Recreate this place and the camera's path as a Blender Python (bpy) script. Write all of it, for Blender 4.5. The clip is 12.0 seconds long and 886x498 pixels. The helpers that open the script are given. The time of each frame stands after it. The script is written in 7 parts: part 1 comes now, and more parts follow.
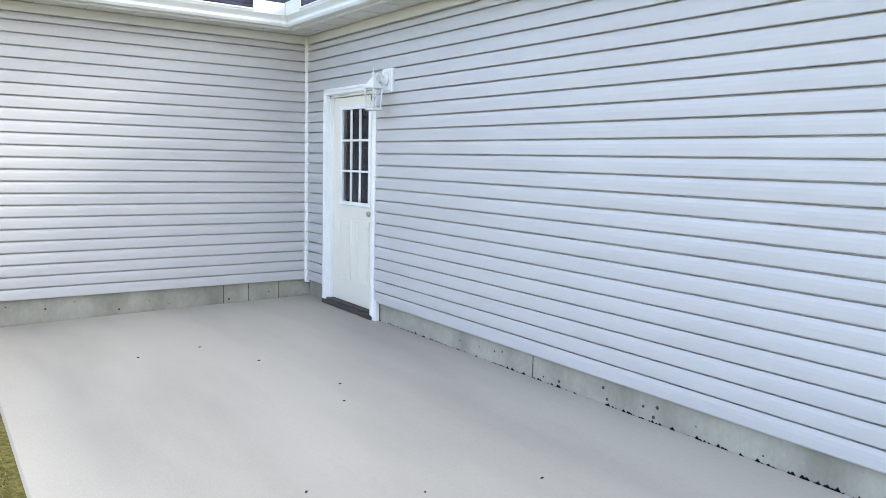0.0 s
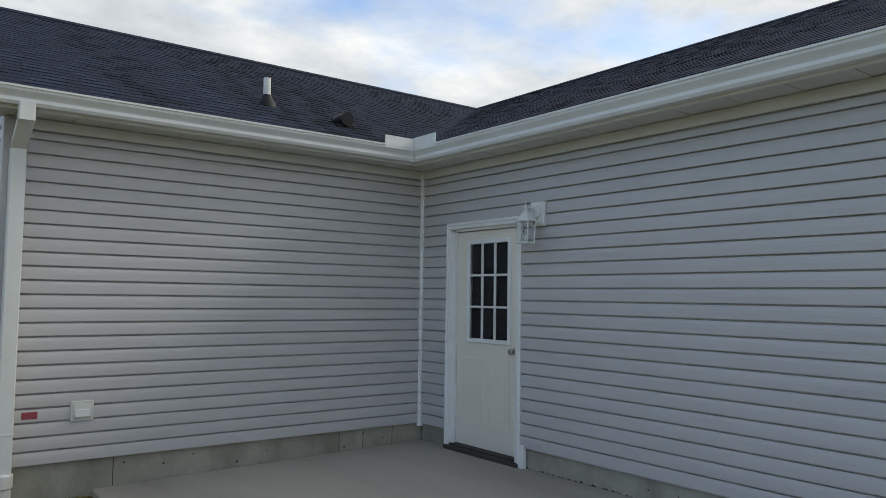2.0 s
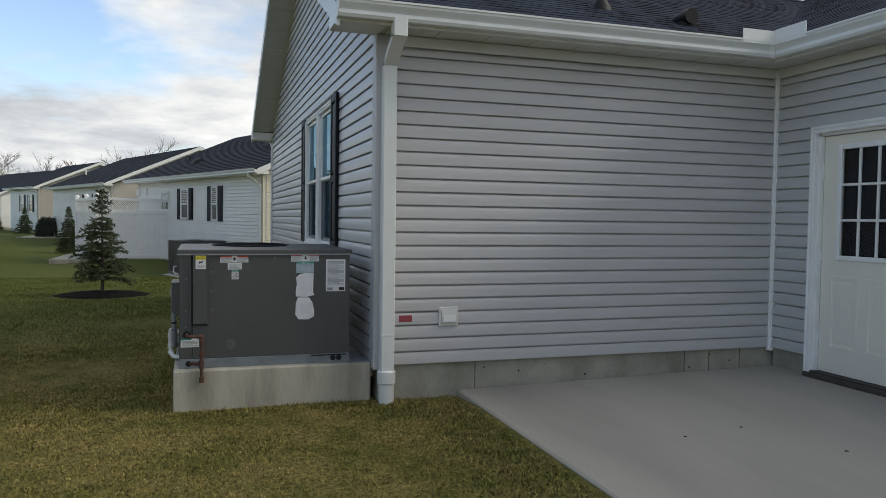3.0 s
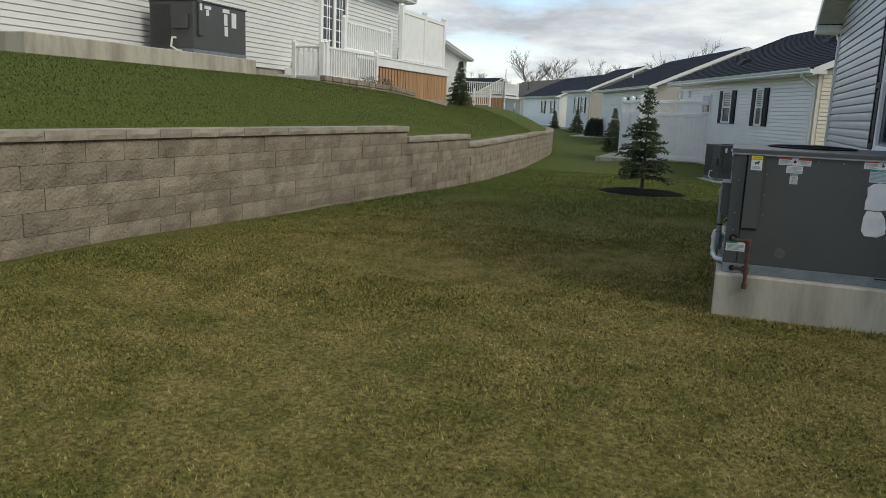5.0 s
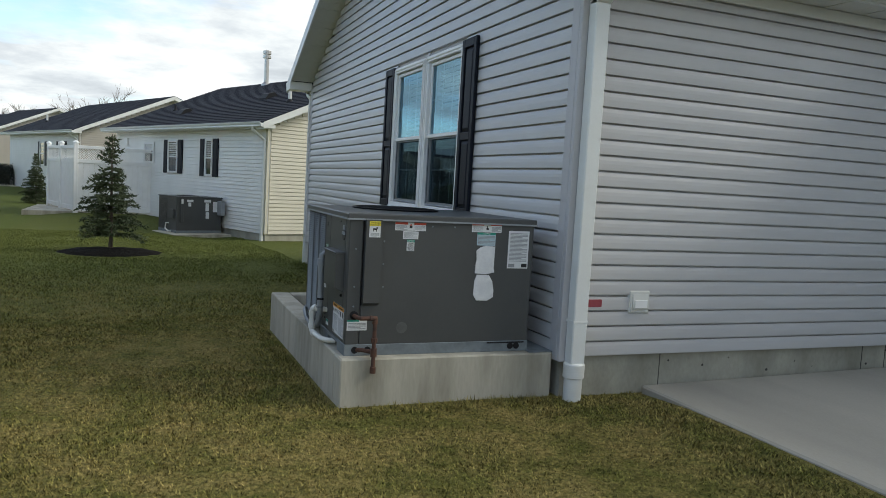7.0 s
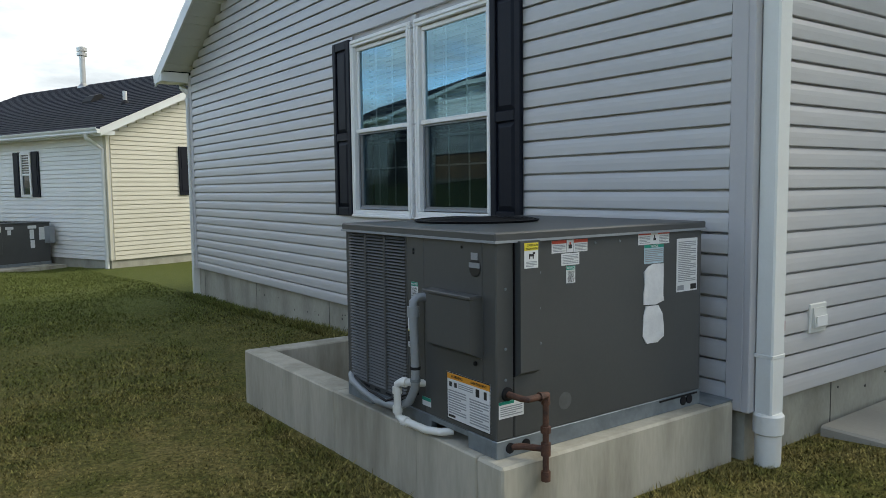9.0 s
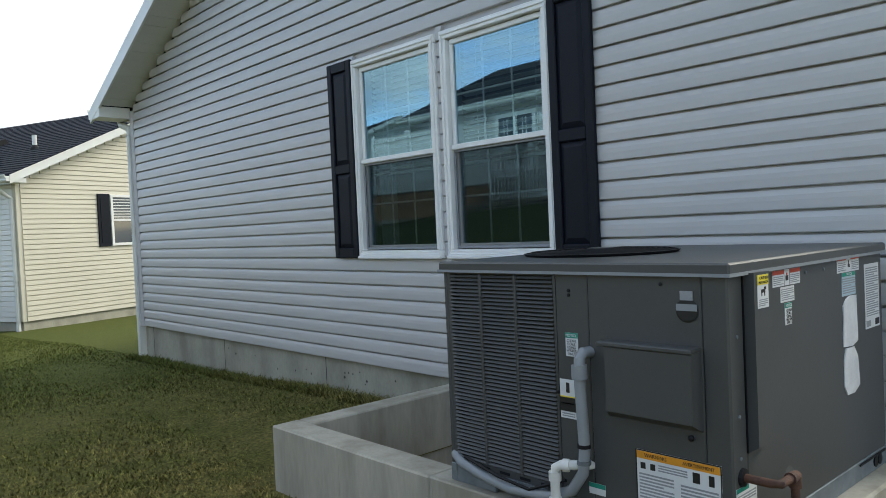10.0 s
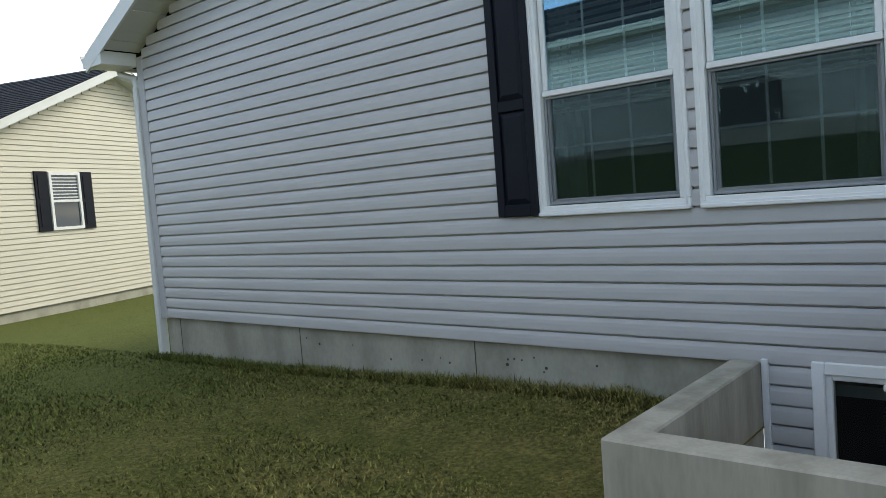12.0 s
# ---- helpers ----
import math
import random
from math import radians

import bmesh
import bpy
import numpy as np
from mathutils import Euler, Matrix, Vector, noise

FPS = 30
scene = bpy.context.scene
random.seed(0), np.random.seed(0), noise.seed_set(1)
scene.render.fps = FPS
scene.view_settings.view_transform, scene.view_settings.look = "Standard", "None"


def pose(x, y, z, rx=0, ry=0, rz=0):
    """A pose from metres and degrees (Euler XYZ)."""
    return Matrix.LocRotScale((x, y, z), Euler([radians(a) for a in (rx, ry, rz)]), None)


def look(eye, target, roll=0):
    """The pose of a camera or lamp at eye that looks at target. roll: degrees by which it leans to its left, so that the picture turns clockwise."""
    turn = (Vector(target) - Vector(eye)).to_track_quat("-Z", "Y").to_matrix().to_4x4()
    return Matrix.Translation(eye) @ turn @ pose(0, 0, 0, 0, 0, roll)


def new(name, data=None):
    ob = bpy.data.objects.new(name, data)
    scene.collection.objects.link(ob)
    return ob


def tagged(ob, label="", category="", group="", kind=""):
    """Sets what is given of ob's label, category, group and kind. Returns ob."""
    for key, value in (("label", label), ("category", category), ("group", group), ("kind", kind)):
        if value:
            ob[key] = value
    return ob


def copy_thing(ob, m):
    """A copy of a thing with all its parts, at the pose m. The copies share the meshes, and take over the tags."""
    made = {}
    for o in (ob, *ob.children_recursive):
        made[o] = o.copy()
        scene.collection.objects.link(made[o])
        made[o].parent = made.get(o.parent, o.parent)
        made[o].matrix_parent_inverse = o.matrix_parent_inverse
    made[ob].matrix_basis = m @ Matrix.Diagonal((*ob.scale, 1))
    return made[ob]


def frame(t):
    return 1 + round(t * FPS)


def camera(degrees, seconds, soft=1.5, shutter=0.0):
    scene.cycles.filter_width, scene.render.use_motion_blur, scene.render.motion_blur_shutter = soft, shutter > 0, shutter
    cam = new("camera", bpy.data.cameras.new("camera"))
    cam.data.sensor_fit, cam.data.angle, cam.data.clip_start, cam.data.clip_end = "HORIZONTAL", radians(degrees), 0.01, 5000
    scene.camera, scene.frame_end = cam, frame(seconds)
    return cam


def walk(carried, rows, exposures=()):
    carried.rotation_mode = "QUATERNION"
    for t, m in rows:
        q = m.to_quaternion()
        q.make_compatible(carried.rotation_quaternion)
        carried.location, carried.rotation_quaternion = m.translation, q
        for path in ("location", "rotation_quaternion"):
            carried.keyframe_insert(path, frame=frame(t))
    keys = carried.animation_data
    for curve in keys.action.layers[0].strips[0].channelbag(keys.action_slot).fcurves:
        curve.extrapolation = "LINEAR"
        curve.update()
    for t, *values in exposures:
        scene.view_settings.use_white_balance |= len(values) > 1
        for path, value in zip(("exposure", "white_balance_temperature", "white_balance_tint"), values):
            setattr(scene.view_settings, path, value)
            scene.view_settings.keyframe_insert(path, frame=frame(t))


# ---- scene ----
cam = camera(61.1, 12.0, soft=0.8)
PATH = [
    (0, (-3.372, -7.363, 1.465), (-2.236, -5.733, 1.232), 1.4),
    (0.5, (-3.7, -7.031, 1.465), (-2.399, -5.511, 1.461), 2.3),
    (1, (-4.009, -6.737, 1.388), (-2.523, -5.418, 1.612), 2.4),
    (1.5, (-4.269, -6.445, 1.437), (-2.757, -5.147, 1.606), 1.8),
    (2, (-4.46, -6.185, 1.435), (-3.249, -4.598, 1.562), 0.8),
    (2.5, (-4.817, -5.817, 1.366), (-3.864, -4.06, 1.439), 1.1),
    (3, (-5.013, -5.617, 1.318), (-4.395, -3.717, 1.236), 0.8),
    (3.5, (-5.081, -5.533, 1.29), (-5.091, -3.542, 1.103), 1.0),
    (3.7, (-5.092, -5.523, 1.271), (-5.296, -3.545, 1.058), 1.1),
    (5.3, (-5.231, -5.422, 1.237), (-5.926, -3.588, 0.845), 2.4),
    (5.5, (-5.332, -5.36, 1.21), (-5.817, -3.466, 0.79), 4.1),
    (6, (-5.648, -5.08, 1.218), (-5.547, -3.131, 0.781), 5.8),
    (6.5, (-5.966, -4.671, 1.249), (-5.668, -2.711, 0.983), 4.1),
    (7, (-6.295, -4.24, 1.26), (-5.552, -2.391, 1.091), 3.3),
    (7.2, (-6.388, -4.057, 1.245), (-5.597, -2.225, 1.121), 2.8),
    (8.8, (-6.876, -2.28, 1.236), (-5.81, -0.591, 1.119), 0.7),
    (9, (-6.92, -2.04, 1.235), (-5.768, -0.414, 1.072), -0.7),
    (9.5, (-7.011, -1.462, 1.226), (-5.743, 0.082, 1.123), -2.1),
    (10, (-7.149, -0.9, 1.199), (-5.803, 0.578, 1.143), -2.6),
    (10.5, (-7.293, -0.381, 1.213), (-5.896, 1.05, 1.173), -2.5),
    (11, (-7.41, 0.177, 1.182), (-5.938, 1.531, 1.153), -3.0),
    (11.5, (-7.571, 0.695, 1.156), (-6.036, 1.974, 1.059), -4.1),
    (12, (-7.67, 1.273, 1.135), (-6.143, 2.559, 1.007), -4.4),
]
walk(cam, [(t, look(eye, target, roll)) for t, eye, target, roll in PATH],
     exposures=[(0, 1.94, 6550, 11), (0.5, 1.5, 6570, 10), (1.0, 0.6, 6250, 7), (1.5, 0.1, 6400, 6), (2.5, 0.15, 6650, 8), (3.0, 0.1, 6650, 8), (5.5, 0.05, 6500, 6),
                (7.0, 0.36, 6500, 5), (9.0, 0.62, 6550, 4), (10.5, 0.85, 6600, 4), (12, 0.82, 6650, 4)])

# ---- world and light ----
SUN_DIR = Vector((0.75, -0.24, 0.64)).normalized()
world = bpy.data.worlds.new("world")
scene.world = world
world.use_nodes = True
wn, wl = world.node_tree.nodes, world.node_tree.links
wn.clear()
w_out = wn.new("ShaderNodeOutputWorld")
w_bg = wn.new("ShaderNodeBackground")
w_sky = wn.new("ShaderNodeTexSky")
w_sky.sky_type, w_sky.sun_disc = "NISHITA", False
w_sky.sun_elevation = math.asin(SUN_DIR.z)
w_sky.sun_rotation = math.atan2(SUN_DIR.x, SUN_DIR.y)
w_sky.air_density, w_sky.dust_density = 1.0, 0.6
w_tc = wn.new("ShaderNodeTexCoord")
w_sep = wn.new("ShaderNodeSeparateXYZ")
wl.new(w_tc.outputs["Generated"], w_sep.inputs[0])


def w_math(op, a, b=None, clamp=False):
    m = wn.new("ShaderNodeMath")
    m.operation, m.use_clamp = op, clamp
    for i, v in enumerate((a, b)):
        if v is None:
            continue
        if isinstance(v, (int, float)):
            m.inputs[i].default_value = v
        else:
            wl.new(v, m.inputs[i])
    return m.outputs[0]


up = w_math("ADD", w_math("MAXIMUM", w_sep.outputs[2], 0.0), 0.16)
w_com = wn.new("ShaderNodeCombineXYZ")
wl.new(w_math("DIVIDE", w_sep.outputs[0], up), w_com.inputs[0])
wl.new(w_math("DIVIDE", w_sep.outputs[1], up), w_com.inputs[1])


def w_noise(scale, detail, rough, off):
    n = wn.new("ShaderNodeTexNoise")
    n.inputs["Scale"].default_value, n.inputs["Detail"].default_value = scale, detail
    n.inputs["Roughness"].default_value = rough
    m = wn.new("ShaderNodeMapping")
    m.inputs["Location"].default_value = off
    wl.new(w_com.outputs[0], m.inputs[0])
    wl.new(m.outputs[0], n.inputs["Vector"])
    return n.outputs["Fac"]


def w_ramp(fac, stops):
    r = wn.new("ShaderNodeValToRGB")
    el = r.color_ramp.elements
    while len(el) < len(stops):
        el.new(0.5)
    for e, (p, c) in zip(el, stops):
        e.position, e.color = p, (*c, 1) if len(c) == 3 else c
    wl.new(fac, r.inputs[0])
    return r.outputs[0]


drift = w_math("ADD", w_math("MULTIPLY", w_math("MINIMUM", w_sep.outputs[0], 0.0), 0.16), w_math("MULTIPLY", w_math("MAXIMUM", w_sep.outputs[0], 0.0), 0.07))
cover = w_ramp(w_math("ADD", w_noise(0.95, 8, 0.55, (3.1, 1.2, 0)), drift), [(0.36, (0, 0, 0)), (0.50, (1, 1, 1))])
shade = w_ramp(w_noise(1.15, 9, 0.60, (7.7, 4.1, 2)), [(0.30, (0.40, 0.43, 0.48)), (0.47, (0.66, 0.69, 0.74)), (0.66, (1.06, 1.06, 1.05))])
w_gain = wn.new("ShaderNodeMix")
w_gain.data_type, w_gain.blend_type = "RGBA", "MULTIPLY"
w_gain.inputs[0].default_value = 1.0
wl.new(w_sky.outputs[0], w_gain.inputs[6])
w_gain.inputs[7].default_value = (0.20, 0.20, 0.21, 1)
w_mix = wn.new("ShaderNodeMix")
w_mix.data_type = "RGBA"
wl.new(cover, w_mix.inputs[0])
wl.new(w_gain.outputs[2], w_mix.inputs[6])
wl.new(shade, w_mix.inputs[7])
wl.new(w_mix.outputs[2], w_bg.inputs["Color"])
w_bg.inputs["Strength"].default_value = 0.95
wl.new(w_bg.outputs[0], w_out.inputs[0])

sun_data = bpy.data.lights.new("sun", "SUN")
sun_data.energy, sun_data.angle, sun_data.color = 1.5, radians(22), (1.0, 0.93, 0.82)
sun = new("sun", sun_data)
sun.matrix_world = look(SUN_DIR * 60, (0, 0, 0))


# ---- materials ----
def material(name, base, rough=0.6, dark=None, scale=6.0, amount=0.5, fine=120.0, fine_amount=0.25, bump=0.15, bump_dist=0.004,
             metal=0.0, piece=0.0, stretch=(1, 1, 1), coat=0.0, detail=6.0, spec=0.5, island=0.0):
    """A procedural surface: base colour broken by large stains, fine grain, a piece-by-piece shift and a fine relief."""
    m = bpy.data.materials.new(name)
    m.use_nodes = True
    n, l = m.node_tree.nodes, m.node_tree.links
    b = n["Principled BSDF"]
    b.inputs["Roughness"].default_value, b.inputs["Metallic"].default_value = rough, metal
    b.inputs["Specular IOR Level"].default_value = spec
    b.inputs["Coat Weight"].default_value = coat
    geo = n.new("ShaderNodeNewGeometry")
    mp = n.new("ShaderNodeMapping")
    mp.inputs["Scale"].default_value = stretch
    l.new(geo.outputs["Position"], mp.inputs[0])

    def tex(s, d):
        t = n.new("ShaderNodeTexNoise")
        t.inputs["Scale"].default_value, t.inputs["Detail"].default_value = s, d
        l.new(mp.outputs[0], t.inputs["Vector"])
        return t.outputs["Fac"]

    big, small = tex(scale, detail), tex(fine, 3)
    if dark is None:
        dark = tuple(c * 0.72 for c in base)
    ramp = n.new("ShaderNodeMapRange")
    ramp.inputs[1].default_value, ramp.inputs[2].default_value = 0.42, 0.66
    ramp.inputs[4].default_value = amount
    l.new(big, ramp.inputs[0])
    mix = n.new("ShaderNodeMix")
    mix.data_type = "RGBA"
    mix.inputs[6].default_value, mix.inputs[7].default_value = (*base, 1), (*dark, 1)
    l.new(ramp.outputs[0], mix.inputs[0])
    hsv = n.new("ShaderNodeHueSaturation")
    l.new(mix.outputs[2], hsv.inputs["Color"])
    val = n.new("ShaderNodeMapRange")
    val.inputs[3].default_value, val.inputs[4].default_value = 1 - fine_amount, 1 + fine_amount
    l.new(small, val.inputs[0])
    vout = val.outputs[0]
    if piece:
        info = n.new("ShaderNodeObjectInfo")
        pr = n.new("ShaderNodeMapRange")
        pr.inputs[3].default_value, pr.inputs[4].default_value = 1 - piece, 1 + piece
        l.new(info.outputs["Random"], pr.inputs[0])
        mu = n.new("ShaderNodeMath")
        mu.operation = "MULTIPLY"
        l.new(vout, mu.inputs[0]), l.new(pr.outputs[0], mu.inputs[1])
        vout = mu.outputs[0]
    if island:
        ir = n.new("ShaderNodeMapRange")
        ir.inputs[3].default_value, ir.inputs[4].default_value = 1 - island, 1 + island
        l.new(geo.outputs["Random Per Island"], ir.inputs[0])
        im = n.new("ShaderNodeMath")
        im.operation = "MULTIPLY"
        l.new(vout, im.inputs[0]), l.new(ir.outputs[0], im.inputs[1])
        vout = im.outputs[0]
    l.new(vout, hsv.inputs["Value"])
    l.new(hsv.outputs[0], b.inputs["Base Color"])
    if bump:
        bp = n.new("ShaderNodeBump")
        bp.inputs["Strength"].default_value, bp.inputs["Distance"].default_value = bump, bump_dist
        l.new(small, bp.inputs["Height"])
        l.new(bp.outputs[0], b.inputs["Normal"])
    return m


M_SIDING = material("grey_vinyl_siding", (0.520, 0.512, 0.508), 0.36, scale=1.3, amount=0.18, fine=60, fine_amount=0.03, bump=0.05, stretch=(1, 1, 6), piece=0.02)
M_SIDING_POST = material("grey_vinyl_trim", (0.485, 0.475, 0.485), 0.45, scale=1.5, amount=0.15, fine=70, fine_amount=0.03, bump=0.04)
M_SIDING_W = material("white_vinyl_siding", (0.83, 0.825, 0.79), 0.45, scale=1.1, amount=0.2, fine=50, fine_amount=0.04, bump=0.05)
M_SIDING_C = material("cream_vinyl_siding", (0.66, 0.62, 0.51), 0.45, scale=1.1, amount=0.2, fine=50, fine_amount=0.04, bump=0.05)
M_SIDING_T = material("tan_vinyl_siding", (0.42, 0.39, 0.34), 0.5, scale=1.1, amount=0.2, fine=50, fine_amount=0.04, bump=0.05)
M_SIDING_G = material("pale_grey_vinyl_siding", (0.66, 0.66, 0.64), 0.45, scale=1.1, amount=0.2, fine=50, fine_amount=0.04, bump=0.05)
M_WHITE = material("white_painted_aluminium", (0.74, 0.75, 0.73), 0.38, dark=(0.60, 0.60, 0.56), scale=3, amount=0.3, fine=90, fine_amount=0.03, bump=0.03)
M_VINYL = material("white_vinyl", (0.84, 0.84, 0.83), 0.35, dark=(0.66, 0.66, 0.63), scale=4, amount=0.25, fine=80, fine_amount=0.03, bump=0.03)
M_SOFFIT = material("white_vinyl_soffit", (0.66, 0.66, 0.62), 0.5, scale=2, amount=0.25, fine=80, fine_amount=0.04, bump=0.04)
M_DOOR = material("cream_painted_steel", (0.83, 0.79, 0.69), 0.45, dark=(0.76, 0.72, 0.62), scale=3, amount=0.3, fine=60, fine_amount=0.03, bump=0.05)
M_FOUND = material("poured_concrete_wall", (0.39, 0.375, 0.31), 0.88, dark=(0.23, 0.22, 0.175), scale=2.4, amount=0.85, fine=45, fine_amount=0.16, bump=0.35, stretch=(1, 1, 0.6), piece=0.03)
M_CURB = material("weathered_concrete_curb", (0.45, 0.420, 0.345), 0.88, dark=(0.25, 0.23, 0.18), scale=4.5, amount=0.85, fine=55, fine_amount=0.14, bump=0.35, stretch=(1, 1, 0.22))
M_PATIO = material("broom_finished_concrete", (0.43, 0.395, 0.330), 0.85, dark=(0.310, 0.285, 0.240), scale=0.9, amount=0.9, fine=150, fine_amount=0.10, bump=0.25, bump_dist=0.002, stretch=(1, 0.25, 1))
M_SHINGLE = material("charcoal_asphalt_shingle", (0.017, 0.023, 0.040), 0.92, dark=(0.012, 0.016, 0.028), scale=5, amount=0.55, fine=180, fine_amount=0.3, bump=0.5, bump_dist=0.003, spec=0.12, island=0.6)
M_SHINGLE_FAR = material("weathered_charcoal_shingle", (0.017, 0.020, 0.031), 0.92, dark=(0.011, 0.013, 0.020), scale=3, amount=0.7, fine=40, fine_amount=0.4, bump=0.5, spec=0.25)
M_SHINGLE_T = material("brown_asphalt_shingle", (0.12, 0.105, 0.085), 0.92, scale=3, amount=0.6, fine=40, fine_amount=0.3, bump=0.4)
M_UNIT = material("dark_grey_enamelled_steel", (0.072, 0.074, 0.074), 0.42, dark=(0.058, 0.060, 0.060), scale=3.0, amount=0.5, fine=70, fine_amount=0.06, bump=0.05)
# Shaded copy of the unit steel: louvre shade is in its darker colour.
M_UNIT_SHADED = material("shadowed_grille_steel", (0.045, 0.047, 0.048), 0.5, scale=6, amount=0.3, fine=80, fine_amount=0.1, bump=0.05)
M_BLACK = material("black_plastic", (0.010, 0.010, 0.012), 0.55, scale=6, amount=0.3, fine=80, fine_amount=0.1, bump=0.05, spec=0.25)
M_GALV = material("galvanised_steel", (0.22, 0.25, 0.27), 0.6, dark=(0.15, 0.17, 0.19), scale=14, amount=0.7, fine=60, fine_amount=0.10, bump=0.08, metal=0.4)
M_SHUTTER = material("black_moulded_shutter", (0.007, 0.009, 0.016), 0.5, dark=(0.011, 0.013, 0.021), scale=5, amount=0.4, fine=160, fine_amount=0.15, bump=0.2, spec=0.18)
M_RUST = material("rusted_iron_pipe", (0.10, 0.045, 0.028), 0.8, dark=(0.045, 0.025, 0.020), scale=25, amount=0.8, fine=160, fine_amount=0.3, bump=0.5)
M_PVC = material("white_pvc", (0.74, 0.74, 0.71), 0.35, dark=(0.60, 0.59, 0.53), scale=8, amount=0.35, fine=80, fine_amount=0.03, bump=0.02)
M_CONDUIT = material("grey_pvc_conduit", (0.27, 0.29, 0.31), 0.5, scale=8, amount=0.3, fine=80, fine_amount=0.06, bump=0.04)
M_LABEL = material("white_label", (0.72, 0.73, 0.74), 0.4, dark=(0.60, 0.61, 0.62), scale=18, amount=0.4, fine=120, fine_amount=0.03, bump=0.02)
M_PAPER = material("torn_white_paper", (0.70, 0.71, 0.73), 0.7, dark=(0.56, 0.57, 0.60), scale=22, amount=0.6, fine=90, fine_amount=0.06, bump=0.3)
M_INK = material("grey_print", (0.30, 0.31, 0.33), 0.5, scale=30, amount=0.3, fine=200, fine_amount=0.1, bump=0)
M_INK_DARK = material("black_print", (0.015, 0.015, 0.016), 0.5, scale=30, amount=0.2, fine=200, fine_amount=0.1, bump=0)
M_RED = material("red_print", (0.55, 0.075, 0.04), 0.45, scale=30, amount=0.3, fine=120, fine_amount=0.06, bump=0)
M_REDTAG = material("faded_red_sticker", (0.30, 0.055, 0.070), 0.55, scale=30, amount=0.4, fine=120, fine_amount=0.08, bump=0)
M_YELLOW = material("yellow_print", (0.80, 0.66, 0.05), 0.45, scale=30, amount=0.2, fine=120, fine_amount=0.05, bump=0)
M_ORANGE = material("orange_print", (0.75, 0.32, 0.03), 0.45, scale=30, amount=0.2, fine=120, fine_amount=0.05, bump=0)
M_GREEN = material("green_print", (0.02, 0.28, 0.20), 0.45, scale=30, amount=0.2, fine=120, fine_amount=0.05, bump=0)
M_TEAL = material("pale_blue_print", (0.42, 0.55, 0.62), 0.45, scale=30, amount=0.3, fine=120, fine_amount=0.05, bump=0)
M_BLOCK = material("split_face_wall_block", (0.275, 0.232, 0.175), 0.92, dark=(0.180, 0.148, 0.108), scale=3.2, amount=0.8, fine=38, fine_amount=0.30, bump=0.9, bump_dist=0.02, piece=0.16)
M_CAP = material("concrete_wall_cap", (0.32, 0.285, 0.225), 0.92, dark=(0.21, 0.185, 0.145), scale=5, amount=0.7, fine=50, fine_amount=0.25, bump=0.7, bump_dist=0.01, piece=0.10)
M_WOOD = material("new_cedar_boards", (0.40, 0.23, 0.115), 0.75, dark=(0.28, 0.15, 0.07), scale=5, amount=0.7, fine=40, fine_amount=0.18, bump=0.2, stretch=(4, 4, 0.4), piece=0.12)
M_SILL = material("weathered_wood_sill", (0.065, 0.056, 0.048), 0.85, scale=8, amount=0.6, fine=60, fine_amount=0.25, bump=0.3)
M_MULCH = material("black_bark_mulch", (0.011, 0.009, 0.008), 0.95, dark=(0.006, 0.005, 0.004), scale=14, amount=0.8, fine=60, fine_amount=0.5, bump=1.0, bump_dist=0.03, spec=0.1)
M_BARK = material("grey_brown_bark", (0.12, 0.095, 0.075), 0.95, scale=14, amount=0.7, fine=60, fine_amount=0.35, bump=0.8, stretch=(1, 1, 0.3))
M_TWIG = material("bare_winter_twigs", (0.19, 0.16, 0.14), 0.95, scale=2, amount=0.5, fine=30, fine_amount=0.3, bump=0)
M_NEEDLE = material("dark_spruce_needles", (0.075, 0.098, 0.042), 0.8, dark=(0.028, 0.044, 0.020), scale=6, amount=0.8, fine=40, fine_amount=0.4, bump=0)
M_HEDGE = material("dark_shrub_leaves", (0.020, 0.030, 0.020), 0.75, scale=6, amount=0.8, fine=40, fine_amount=0.4, bump=0)
M_SCUFF = material("pale_scuffed_enamel", (0.105, 0.108, 0.108), 0.5, scale=20, amount=0.8, dark=(0.075, 0.077, 0.077), fine=90, fine_amount=0.1, bump=0.05)
M_CHROME = material("satin_nickel", (0.45, 0.43, 0.40), 0.3, scale=10, amount=0.2, fine=90, fine_amount=0.05, bump=0.02, metal=1.0)
# Indoor surfaces coloured dark to stand for unlit rooms behind the panes.
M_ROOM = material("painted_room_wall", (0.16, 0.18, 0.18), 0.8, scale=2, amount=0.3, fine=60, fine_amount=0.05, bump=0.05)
M_BLIND = material("white_window_blind", (0.70, 0.71, 0.70), 0.5, scale=5, amount=0.2, fine=90, fine_amount=0.03, bump=0)
M_CURTAIN = material("pale_green_curtain", (0.40, 0.46, 0.44), 0.9, scale=6, amount=0.4, fine=90, fine_amount=0.1, bump=0.2)
M_MUNTIN = material("pale_grid_bars", (0.78, 0.79, 0.78), 0.45, scale=5, amount=0.2, fine=90, fine_amount=0.03, bump=0)


